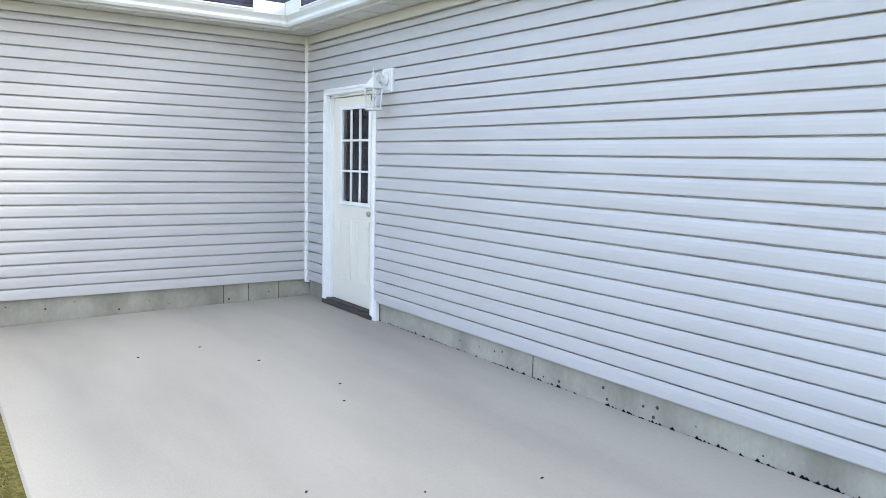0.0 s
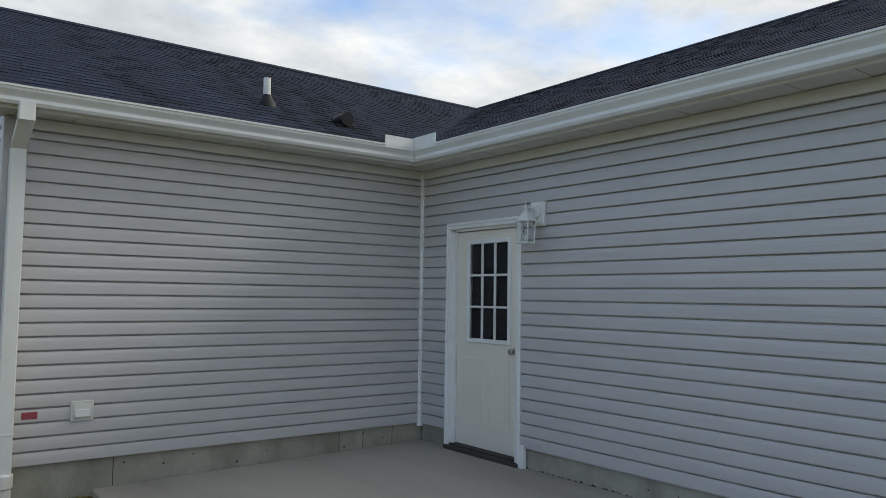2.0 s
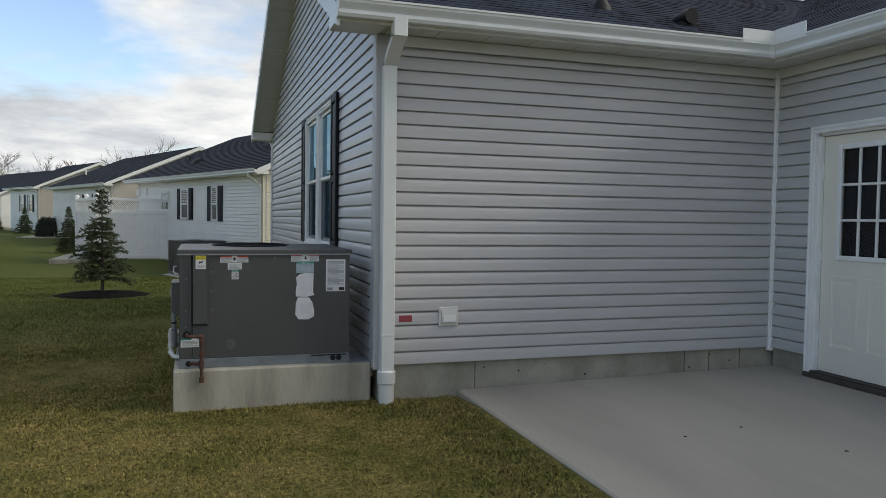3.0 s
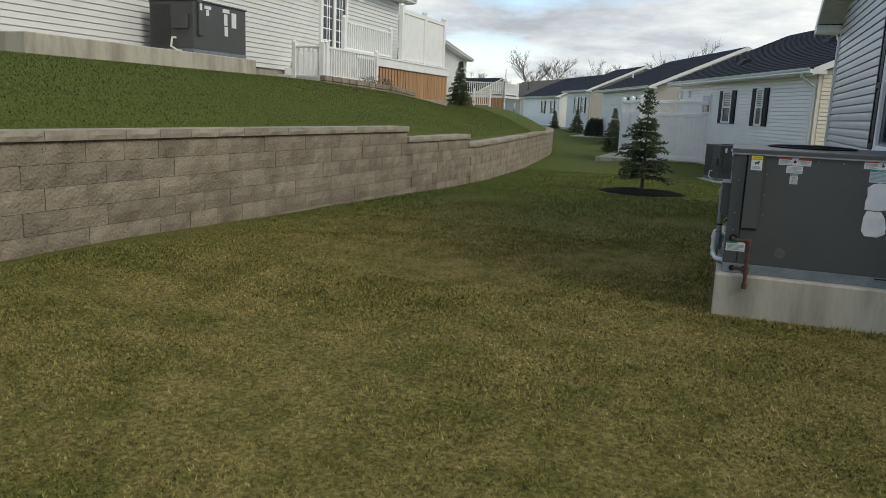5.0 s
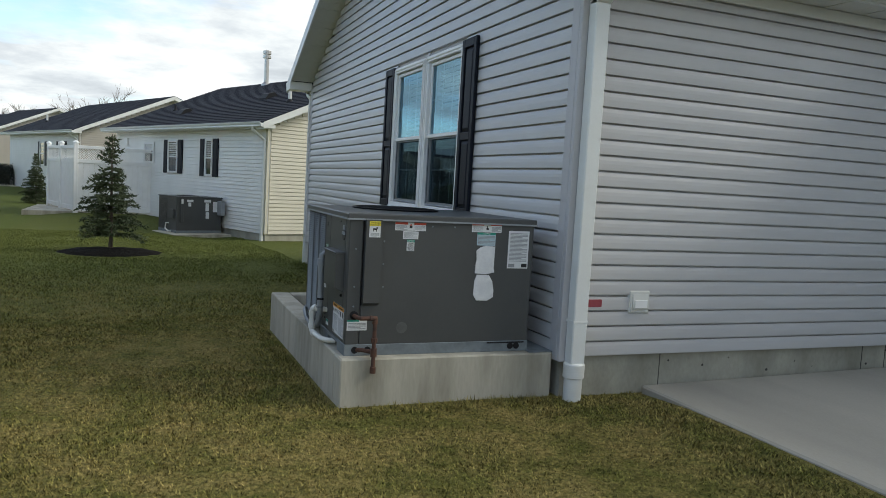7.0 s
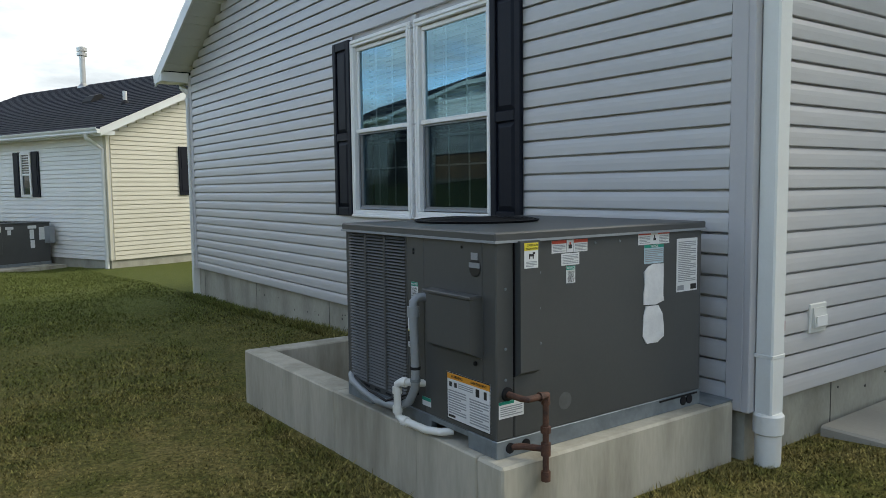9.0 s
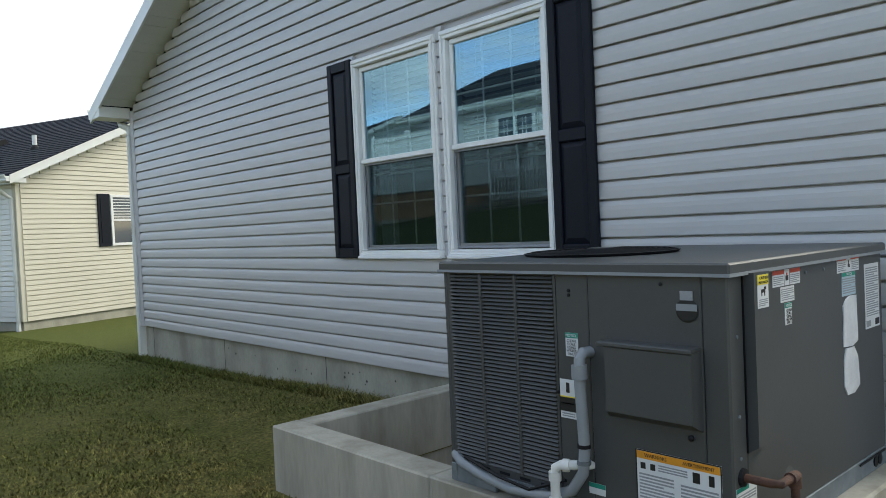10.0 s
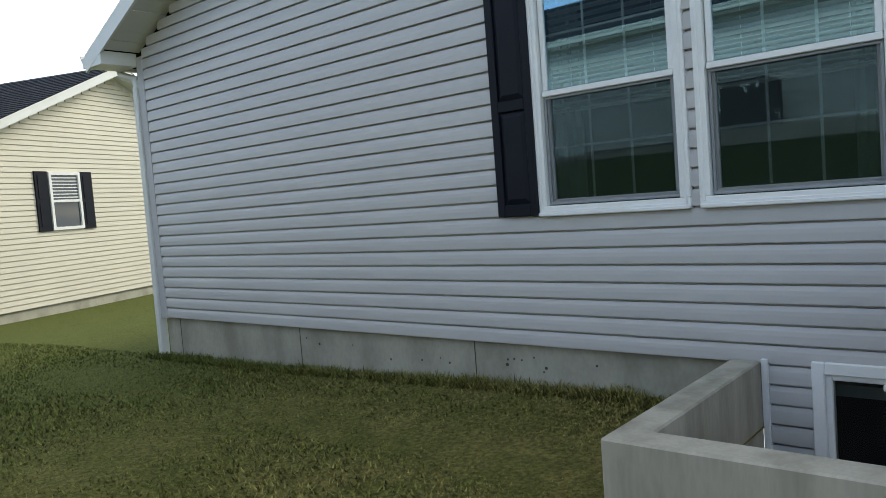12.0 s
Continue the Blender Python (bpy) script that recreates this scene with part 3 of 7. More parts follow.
solid("ceiling", g, M_ROOM, "plain room ceiling, dark grey like the unlit rooms", "ceiling", kind="structure")
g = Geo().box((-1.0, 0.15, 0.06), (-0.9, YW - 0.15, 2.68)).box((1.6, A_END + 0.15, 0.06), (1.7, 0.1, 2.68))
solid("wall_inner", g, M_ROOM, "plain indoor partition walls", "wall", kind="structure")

# foundation
g = Geo()
g.box((0.012, A_END, -0.6), (0.2, -1.489, SB - 0.004)).box((0.012, -0.444, -0.6), (0.2, -0.03, SB - 0.004)).box((0.012, -1.489, -0.6), (0.2, -0.444, -0.002))
f_a = solid("foundation_east", g, M_FOUND, "stained poured concrete foundation strip beside the patio", "foundation", kind="structure")
g = Geo().box((XC + 0.16, 0.012, -0.6), (0.2, 0.2, SB - 0.004)).box((XC + 0.012, 0.012, -0.6), (XC + 0.16, 0.2, SB - 0.004))
solid("foundation_north", g, M_FOUND, "stained poured concrete foundation", "foundation", kind="structure")
g = Geo().box((XC + 0.012, 2.66, -0.6), (XC + 0.2, YW - 0.012, SB - 0.004))
solid("foundation_gable", g, M_FOUND, "weathered concrete foundation above the grass", "foundation", kind="structure")


# ---- siding, course by course ----
def course_profile(e):
    k = max(e - 0.0120, e * 0.7)
    return [(0.0, 0.0), (0.0305, 0.0), (0.0325, 0.003), (0.0327, 0.010), (0.0320, e * 0.42), (0.0296, e * 0.64), (0.0225, k), (0.0005, k + 0.0005), (0.0005, e), (0.0, e)]


def courses(parent, s0, s1, z0, z1, holes, place, limit=None, jog=0.0):
    z, k = z0, 0
    while z < z1 - 0.005:
        e = min(EXP, z1 - z)
        a, b = (s0, s1) if limit is None else limit(z + e * 0.5, s0, s1)
        if b - a < 0.05:
            break
        spans, cur = [], a
        for h in sorted(holes):
            if h[2] < z + e * 0.8 and h[3] > z + e * 0.2:
                spans.append((cur, h[0]))
                cur = h[1]
        spans.append((cur, b))
        for p, q in spans:
            if q - p > 0.02:
                part("siding_course", Geo().prism(course_profile(e), p, q, lambda s, u, w, zz=z: place(s, u, w + zz)), M_SIDING, parent)
        z += EXP
        k += 1


DOOR_TRIM = (-1.488, -0.445, -0.1, 2.14)
PLATE = (-1.78, -1.62, 2.04, 2.24)
courses(wall_a, A_END, -0.03, SB, ST, [DOOR_TRIM, PLATE], lambda s, u, w: (-u, s, w))
courses(wall_b, XC + 0.09, -0.03, SB, ST, [], lambda s, u, w: (s, -u, w))


def gable_span(z, s0, s1):
    cut = (z + 0.05 - (ZE - 0.10)) / SL + YE
    return max(s0, cut), min(s1, YW - cut)


SH_R, SH_L = (1.55, 1.85, 1.0, 2.51), (3.77, 4.075, 1.0, 2.51)
courses(wall_c, 0.09, YW - 0.09, SB, RZ - 0.1, [WIN_R, WIN_L], lambda s, u, w: (XC - u, s, w), gable_span)
courses(wall_c, 1.40, 2.50, SB - 6 * EXP, SB, [(1.40, 2.27, -0.9, 0.21)], lambda s, u, w: (XC - u, s, w))

# lap seams in the siding
for s, k in ((7.1, 3), (6.3, 8), (5.6, 12), (4.9, 16), (6.6, 17), (5.2, 3), (4.7, 6), (5.9, 20), (3.9, 26)):
    z = SB + k * EXP
    part("lap_seam", Geo().prism([(0.0, 0.0), (0.0335, 0.002), (0.0325, 0.012), (0.0220, EXP - 0.0100), (0.0, EXP - 0.013)], s, s + 0.004,
                                 lambda q, u, w, zz=z: (XC - u, q, w + zz)), M_SIDING_POST, wall_c)
for s, k in ((-2.35, 19), (-2.42, 20), (-1.2, 11), (-2.9, 15)):
    z = SB + k * EXP
    part("lap_seam", Geo().prism([(0.0, 0.0), (0.0335, 0.002), (0.0325, 0.012), (0.0220, EXP - 0.0100), (0.0, EXP - 0.013)], s, s + 0.004,
                                 lambda q, u, w, zz=z: (q, -u, w + zz)), M_SIDING_POST, wall_b)

# corner posts, inside corner trim, frieze bands
g = Geo().box((-0.055, -0.036, SB - 0.033), (0.0, 0.0, 2.70), 0.003).box((-0.036, -0.055, SB - 0.033), (-0.0005, -0.0365, 2.70), 0.003)
solid("trim_inside_corner", g, M_VINYL, "white vinyl inside corner trim", "trim", kind="structure")
g = Geo().box((XC - 0.037, -0.037, SB - 0.03), (XC + 0.088, 0.0, 2.70), 0.004).box((XC - 0.037, 0.0005, SB - 0.03), (XC, 0.088, 2.70), 0.004)
solid("trim_outside_corner", g, M_SIDING_POST, "grey vinyl outside corner post", "trim", kind="structure")
g = Geo().box((XC - 0.037, YW - 0.088, SB - 0.01), (XC, YW + 0.02, 2.78), 0.004)
solid("trim_far_corner", g, M_SIDING_POST, "grey vinyl corner post at the end of the gable wall", "trim", kind="structure")
g = Geo().box((-0.043, A_END, ST), (0.0, -0.0555, 2.70), 0.004)
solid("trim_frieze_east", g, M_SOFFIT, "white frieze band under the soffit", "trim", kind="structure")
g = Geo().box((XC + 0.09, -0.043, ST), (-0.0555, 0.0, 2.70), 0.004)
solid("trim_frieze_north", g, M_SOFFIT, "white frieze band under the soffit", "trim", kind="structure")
g = Geo().box((0.0, A_END, SB - 0.012), (-0.012, -1.489, SB - 0.001), 0.002)
solid("trim_starter_east", g, M_SIDING_POST, "narrow starter strip under the siding", "trim", kind="structure")

# ---- eaves: soffit, fascia, gutters ----
FD = 0.31
g = Geo()
n = 0
s = -0.32
while s > A_END:
    g.box((-FD, s - 0.128, 2.700 + (0.004 if n % 3 else 0.0)), (0.0, s, 2.715))
    s -= 0.130
    n += 1
s = RX0 + 0.02
n = 0
while s < -FD - 0.02:
    g.box((s, -FD, 2.700 + (0.004 if n % 3 else 0.0)), (min(s + 0.128, -0.31), 0.0, 2.715))
    s += 0.130
    n += 1
g.box((-FD, -0.318, 2.701), (0, 0, 2.715))
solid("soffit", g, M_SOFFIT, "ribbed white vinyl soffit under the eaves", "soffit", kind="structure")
g = Geo().box((-FD - 0.02, A_END, 2.69), (-FD, -FD, 2.85)).box((RX0, -FD - 0.02, 2.69), (-FD - 0.02, -FD, 2.85))
solid("fascia", g, M_WHITE, "white aluminium fascia board", "fascia", kind="structure")
GUT = [(0.0, 0.0), (0.068, 0.0), (0.080, 0.022), (0.074, 0.048), (0.080, 0.060), (0.104, 0.092), (0.106, 0.110), (0.114, 0.112), (0.114, 0.126), (0.100, 0.126), (0.096, 0.098), (0.0, 0.092)]
GZ = 2.708
GB = FD + 0.021
gutter = thing("gutter", "white aluminium gutter along the eaves", "gutter", (XC, -GB, GZ))
part("trough", Geo().prism(GUT, RX0 + 0.005, lambda u, w: -GB - u, lambda s, u, w: (s, -GB - u, w + GZ)), M_WHITE, gutter)
part("trough", Geo().prism(GUT, A_END, lambda u, w: -GB - u, lambda s, u, w: (-GB - u, s, w + GZ)), M_WHITE, gutter)
part("end_cap", Geo().prism([(0, 0), (0.068, 0), (0.082, 0.03), (0.106, 0.1), (0.114, 0.127), (0, 0.127)], RX0 - 0.003, RX0 + 0.004, lambda s, u, w: (s, -GB - u, w + GZ)), M_WHITE, gutter)
part("corner_strip", Geo().prism([(0.07, -0.003), (0.0835, 0.022), (0.078, 0.048), (0.108, 0.092), (0.118, 0.128), (0.10, 0.128), (0.06, 0.02)], lambda u, w: -GB - u - 0.05, lambda u, w: -GB - u + 0.002,
                                 lambda s, u, w: (s, -GB - u, w + GZ)), M_VINYL, gutter)
# splash guard at the valley
guard = thing("splash_guard", "white metal splash guard on the gutter corner", "splash guard", (-0.42, -0.40, 2.83))
part("sheet", Geo().box((-0.76, -0.443, 2.80), (-0.444, -0.436, 2.915)), M_WHITE, guard)
part("sheet", Geo().box((-0.443, -0.78, 2.80), (-0.436, -0.436, 2.925)), M_WHITE, guard)

# ---- roof ----
DECK = 0.09


def zb(y):
    return ZE + SL * (y - YE)


V0 = YE
g = Geo()


def slab(geo, top, thick):
    n = len(top)
    vs = [tuple(p) for p in top] + [(p[0], p[1], p[2] - thick) for p in top]
    geo.add(vs, [tuple(range(n)), tuple(range(2 * n - 1, n - 1, -1))] + [((i + 1) % n, i, i + n, (i + 1) % n + n) for i in range(n)])


R = RY
slab(g, [(RX0, YE, ZE), (V0, YE, ZE), (R, R, RZ), (RX0, R, RZ)], DECK)
slab(g, [(YE, A_END - 0.35, ZE), (R, A_END - 0.35, RZ), (R, R, RZ), (YE, YE, ZE)], DECK)
slab(g, [(RX0, R, RZ), (R, R, RZ), (YW - YE, YW - YE, ZE), (RX0, YW - YE, ZE)], DECK)
slab(g, [(R, A_END - 0.35, RZ), (YW - YE, A_END - 0.35, ZE), (YW - YE, YW - YE, ZE), (R, R, RZ)], DECK)
roof = solid("roof", g, M_SHINGLE_FAR, "charcoal asphalt shingle roof with a valley", "roof", kind="structure")
RUN = 0.143 * math.cos(math.atan(SL))
rs = random.Random(5)


def shingle_course(y0, along_from, along_to, place):
    """One row of laminated shingles with uneven tabs."""
    geo = Geo()
    y1 = y0 + RUN
    t0 = 0.005

    def quad(a0, a1, b0, b1, th):
        z0, z1 = zb(y0) + 0.002, zb(y1) + 0.002
        n0 = th
        vs = [place(a0, y0, z0), place(a1, y0, z0), place(b1, y1, z1), place(b0, y1, z1), place(a0, y0, z0 + n0), place(a1, y0, z0 + n0), place(b1, y1, z1 + 0.002), place(b0, y1, z1 + 0.002)]
        geo.add(vs, [(0, 3, 2, 1), (4, 5, 6, 7), (0, 1, 5, 4), (1, 2, 6, 5), (2, 3, 7, 6), (3, 0, 4, 7)])

    lo0, lo1, hi0, hi1 = along_from(y0), along_from(y1), along_to(y0), along_to(y1)
    quad(lo0, hi0, lo1, hi1, t0)
    p = max(lo0, lo1) + rs.uniform(0, 0.3)
    while p < min(hi0, hi1) - 0.3:
        w = rs.uniform(0.11, 0.30)
        quad(p, p + w, p + 0.01, p + w - 0.01, t0 + rs.uniform(0.0015, 0.0035))
        p += w + rs.uniform(0.08, 0.28)
    return geo


y = YE
while y < R - 0.05:
    part("shingle_row", shingle_course(y, lambda q: RX0 - 0.012, lambda q: q - 0.004, lambda s, q, z: (s, q, z)), M_SHINGLE, roof)
    part("shingle_row", shingle_course(y, lambda q: A_END, lambda q: q - 0.004, lambda s, q, z: (q, s, z)), M_SHINGLE, roof)
    y += RUN
g = Geo().prism([(-0.16, -0.16 * SL + 0.016), (0, 0.022), (0.16, -0.16 * SL + 0.016), (0.16, -0.16 * SL), (-0.16, -0.16 * SL)], RX0 - 0.01, R, lambda s, u, w: (s, R + u, RZ + w + 0.004))
part("ridge_cap", g, M_SHINGLE, roof)
g = Geo().prism([(-0.16, -0.16 * SL + 0.016), (0, 0.022), (0.16, -0.16 * SL + 0.016), (0.16, -0.16 * SL), (-0.16, -0.16 * SL)], A_END, R, lambda s, u, w: (R + u, s, RZ + w + 0.004))
part("ridge_cap", g, M_SHINGLE, roof)

# gable overhang: rake boards, sloping soffit, boxed returns
g = Geo()
for sgn in (1, -1):
    def mir(y):
        return y if sgn > 0 else YW - y
    for x0, x1, d0, d1 in ((RX0 - 0.001, RX0 + 0.022, 0.005, 0.165),):
        vs = [(x, mir(q), z) for x in (x0, x1) for q, z in ((YE, ZE - d0), (R, RZ - d0), (R, RZ - d1), (YE, ZE - d1))]
        g.add(vs, [(0, 1, 2, 3), (7, 6, 5, 4), (0, 4, 5, 1), (1, 5, 6, 2), (2, 6, 7, 3), (3, 7, 4, 0)])
solid("rake_board", g, M_WHITE, "white rake board along the gable edge", "rake board", kind="structure")
g = Geo()
for sgn in (1, -1):
    def mir2(y):
        return y if sgn > 0 else YW - y
    k = 0
    q = -0.02
    while q < R:
        q1 = min(q + 0.14, R)
        d = 0.128 + (0.004 if k % 3 == 0 else 0)
        vs = [(x, mir2(v), zb(v) - dd) for x in (RX0 + 0.022, XC + 0.01) for v, dd in ((q, d - 0.02), (q1 - 0.003, d - 0.02), (q1 - 0.003, d), (q, d))]
        g.add(vs, [(0, 1, 2, 3), (7, 6, 5, 4), (0, 4, 5, 1), (1, 5, 6, 2), (2, 6, 7, 3), (3, 7, 4, 0)])
        q += 0.14
        k += 1
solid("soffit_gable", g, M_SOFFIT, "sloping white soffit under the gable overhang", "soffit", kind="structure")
g = Geo()
for ya, yb in ((-0.305, -0.001), (YW + 0.021, YW - YE - 0.02)):
    g.box((RX0 + 0.001, ya, 2.692), (XC - 0.023, yb, 2.82), 0.004)
solid("eave_return", g, M_WHITE, "white boxed eave return at the gable corner", "eave return", kind="structure")
far_gutter = thing("gutter", "white gutter end beyond the gable corner", "gutter", (XC, YW + 0.36, GZ))
part("trough", Geo().prism(GUT, RX0 + 0.005, 6.0, lambda s, u, w: (s, YW - YE + u - 0.01, w + GZ)), M_WHITE, far_gutter)

# roof penetrations
vent_pipe = thing("vent_pipe", "white plumbing vent pipe with a dark flashing", "vent pipe", (-1.38, 0.80, zb(0.80)))
part("pipe", Geo().lathe((-1.38, 0.80, zb(0.80)), [(0.036, -0.05), (0.036, 0.27), (0.029, 0.272), (0.029, 0.2)], 18), M_PVC, vent_pipe, smooth=True)
part("boot", Geo().lathe((-1.38, 0.80, zb(0.80)), [(0.115, -0.06), (0.09, 0.01), (0.055, 0.07), (0.040, 0.10)], 18), M_BLACK, vent_pipe, smooth=True)
hood = thing("roof_vent", "black hooded roof exhaust vent", "roof vent", (-0.78, 0.33, zb(0.33)))
part("hood", Geo().lathe((-0.78, 0.36, zb(0.33) + 0.055), [(0.058, -0.14), (0.070, -0.14), (0.072, -0.04), (0.066, 0.06), (0.045, 0.12), (0.010, 0.15)], 20, "y"), M_BLACK, hood, smooth=True)
part("flange", Geo().box((-0.89, 0.24, zb(0.30) - 0.04), (-0.67, 0.40, zb(0.30) + 0.014), 0.004), M_BLACK, hood)



# ---- downspouts ----
def downspout(x, y, zt, zbm, gy, label):
    d = thing("downspout", label, "downspout", (x, y, zbm))
    sec = [(-0.052, -0.036), (-0.044, -0.044), (0.044, -0.044), (0.052, -0.036), (0.052, 0.036), (0.044, 0.044), (-0.044, 0.044), (-0.052, 0.036)]

    def run(p, q):
        vs = [(p[0] + u, p[1] + w, p[2]) for u, w in sec] + [(q[0] + u, q[1] + w, q[2]) for u, w in sec]
        return Geo().add(vs, [(i, (i + 1) % 8, (i + 1) % 8 + 8, i + 8) for i in range(8)] + [tuple(range(7, -1, -1)), tuple(range(8, 16))])
    part("pipe", run((x, y, zbm + 0.19), (x, y, zt - 0.25)), M_WHITE, d)
    part("elbow", run((x, y, zt - 0.27), (x, gy, zt - 0.10)), M_WHITE, d)
    part("outlet", run((x, gy, zt - 0.115), (x, gy, zt + 0.01)), M_WHITE, d)
    part("collar", Geo().lathe((x, y, 0), [(0.066, 0.055), (0.070, 0.06), (0.070, 0.145), (0.062, 0.155), (0.05, 0.156)], 24), M_PVC, d, smooth=True)
    part("ground_pipe", Geo().lathe((x, y, 0), [(0.060, zbm - 0.15), (0.060, 0.058)], 24), M_PVC, d, smooth=True)
    for z in (0.42,):
        part("strap", Geo().box((x - 0.054, y - 0.046, z), (x + 0.054, -0.030, z + 0.018), 0.002), M_WHITE, d)
    return d


downspout(-3.655, -0.085, 2.72, -0.10, -0.375, "white square downspout with a round pipe at its foot")
d2 = thing("downspout", "white downspout at the far gable corner", "downspout", (XC - 0.01, YW + 0.09, -0.2))
part("pipe", Geo().box((XC - 0.06, YW + 0.03, -0.25), (XC + 0.03, YW + 0.10, 2.5), 0.008), M_WHITE, d2)
part("elbow", Geo().tube([(XC - 0.015, YW + 0.065, 2.48), (XC - 0.015, YW + 0.10, 2.58), (XC - 0.015, YW + 0.36, 2.66), (XC - 0.015, YW + 0.38, 2.72)], 0.042, 8), M_WHITE, d2)

# ---- patio ----
PX = -3.05


def patio_z(x):
    return 0.006 + 0.017 * x


g = Geo()
ny = [A_END + 0.5, -8.0, -6.0, -4.0, -2.0, -0.02]
for yy in ny:
    for x, z in ((PX, -0.5), (PX, patio_z(PX) - 0.012), (PX + 0.012, patio_z(PX)), (-1.5, patio_z(-1.5)), (0.03, patio_z(0.03)), (0.03, -0.5)):
        g.v.append((x, yy, z))
for j in range(len(ny) - 1):
    for i in range(5):
        a = j * 6 + i
        g.f.append((a, a + 6, a + 7, a + 1))
g.f += [(5, 4, 3, 2, 1, 0), tuple(range(len(g.v) - 6, len(g.v)))]
solid("patio", g, M_PATIO, "pale broom-finished concrete patio slab", "patio", kind="structure")
rp = random.Random(11)
for k in range(12):
    x, yy = rp.uniform(-2.2, -0.2), rp.uniform(-5.6, -1.6)
    leaf = Geo()
    a = rp.uniform(0, 6.28)
    w, h = rp.uniform(0.008, 0.016), rp.uniform(0.004, 0.007)
    ca, sa = math.cos(a), math.sin(a)
    z = patio_z(x)
    leaf.add([(x + ca * w, yy + sa * w, z + 0.002), (x - sa * h, yy + ca * h, z + 0.007), (x - ca * w, yy - sa * w, z + 0.003), (x + sa * h, yy - ca * h, z + 0.006), (x, yy, z)],
             [(0, 1, 2, 3), (0, 4, 1), (1, 4, 2), (2, 4, 3), (3, 4, 0)])
    solid("leaf_scrap", leaf, M_MULCH, "tiny dark dry leaf scrap on the patio", "leaf", group="leaf scraps on the patio")
# dirt line where slab and foundation meet, and joints and pits in the concrete
g = Geo()
for k in range(260):
    yy = -rp.random() ** 0.8 * 7.0 - 1.5
    r = rp.uniform(0.004, 0.014)
    z = patio_z(0)
    g.add([(0.011, yy - r, z), (0.011, yy + r * 1.4, z), (0.006 - r * 0.4, yy, z + r * 0.2), (0.010, yy + r * 0.3, z + r * rp.uniform(0.6, 1.6))], [(0, 2, 1), (0, 3, 2), (1, 2, 3), (0, 1, 3)])
tagged(solid("joint_debris", g, M_MULCH, "dark dirt along the joint of slab and foundation", "dirt"), kind="stuff")
for yy in (-3.62, -7.3):
    part("form_seam", Geo().box((0.0095, yy, -0.05), (0.013, yy + 0.006, SB - 0.01)), M_SILL, f_a)
f_b = bpy.data.objects["foundation_north"]
for x in (-0.33, -0.66, -0.92, -2.9):
    part("form_seam", Geo().box((x, 0.0095, -0.08), (x + 0.006, 0.013, SB - 0.01)), M_SILL, f_b)
f_c = bpy.data.objects["foundation_gable"]
for yy in (8.1, 6.25, 4.4):
    part("form_seam", Geo().box((XC + 0.0095, yy, -0.3), (XC + 0.013, yy + 0.006, SB - 0.01)), M_SILL, f_c)
for k in range(16):
    yy, z, r = rp.uniform(2.8, 6.2), rp.uniform(-0.05, 0.12), rp.uniform(0.006, 0.013)
    part("tie_hole", Geo().lathe((XC + 0.012, yy, z), [(r, -0.002), (r, 0.002), (r * 0.5, 0.003)], 8, "x"), M_SILL, f_c)
for k in range(14):
    yy, z, r = rp.uniform(-6.2, -2.4), rp.uniform(0.03, 0.13), rp.uniform(0.004, 0.012)
    part("pit", Geo().lathe((0.012, yy, z), [(r, -0.002), (r, 0.001), (r * 0.5, 0.002)], 7, "x"), M_SILL, f_a)
for k in range(9):
    x, z, r = rp.uniform(-3.2, -0.4), rp.uniform(0.0, 0.13), rp.uniform(0.004, 0.011)
    part("pit", Geo().lathe((x, 0.012, z), [(r, -0.002), (r, 0.001), (r * 0.5, 0.002)], 7, "y"), M_SILL, f_b)

def sheet_x(x, a, b, lo, hi):
    """One sheet of glass that faces -x."""
    return Geo().add([(x, a, lo), (x, a, hi), (x, b, hi), (x, b, lo)], [(0, 1, 2, 3)])


# ---- back door ----
door = thing("door_1", "closed cream steel back door with nine-light window", "door", (0.0, -0.97, 0.03), kind="structure")
g = Geo()
y0, y1, zt = -1.488, -0.445, 2.14
W = 0.062
g.box((-0.044, y0, 0.0), (0.10, y0 + W, zt - W), 0.006).box((-0.044, y1 - W, 0.0), (0.10, y1, zt - W), 0.006).box((-0.044, y0, zt - W), (0.10, y1, zt), 0.006)
g.box((-0.052, y0 + 0.012, 0.0), (-0.040, y0 + 0.030, zt - 0.02), 0.004).box((-0.052, y1 - 0.030, 0.0), (-0.040, y1 - 0.012, zt - 0.02), 0.004).box((-0.052, y0 + 0.012, zt - 0.030), (-0.040, y1 - 0.012, zt - 0.012), 0.004)
g.box((0.0, y0 + W, 0.05), (0.10, y0 + W + 0.022, zt - W - 0.001)).box((0.0, y1 - W - 0.022, 0.05), (0.10, y1 - W, zt - W - 0.001)).box((0.0, y0 + W, zt - W - 0.022), (0.10, y1 - W, zt - W - 0.0005))
part("frame", g, M_VINYL, door, "white moulded door frame")
DY0, DY1, DZ0, DZ1 = -1.398, -0.535, 0.065, 2.05
GY0, GY1, GZ0, GZ1 = -1.275, -0.705, 1.035, 1.95
g = Geo()
holed(g, DY0, DY1, DZ0, DZ1, [(GY0, GY1, GZ0, GZ1)], lambda q, a, b, lo, hi: q.box((0.035, a, lo), (0.080, b, hi)))
leaf = part("leaf", g, M_DOOR, door)
part("gap_seal", Geo().box((0.038, DY1 + 0.001, DZ0), (0.070, DY1 + 0.0048, DZ1)).box((0.05, DY0 - 0.0045, DZ0), (0.07, DY0 - 0.001, DZ1)), M_BLACK, door)


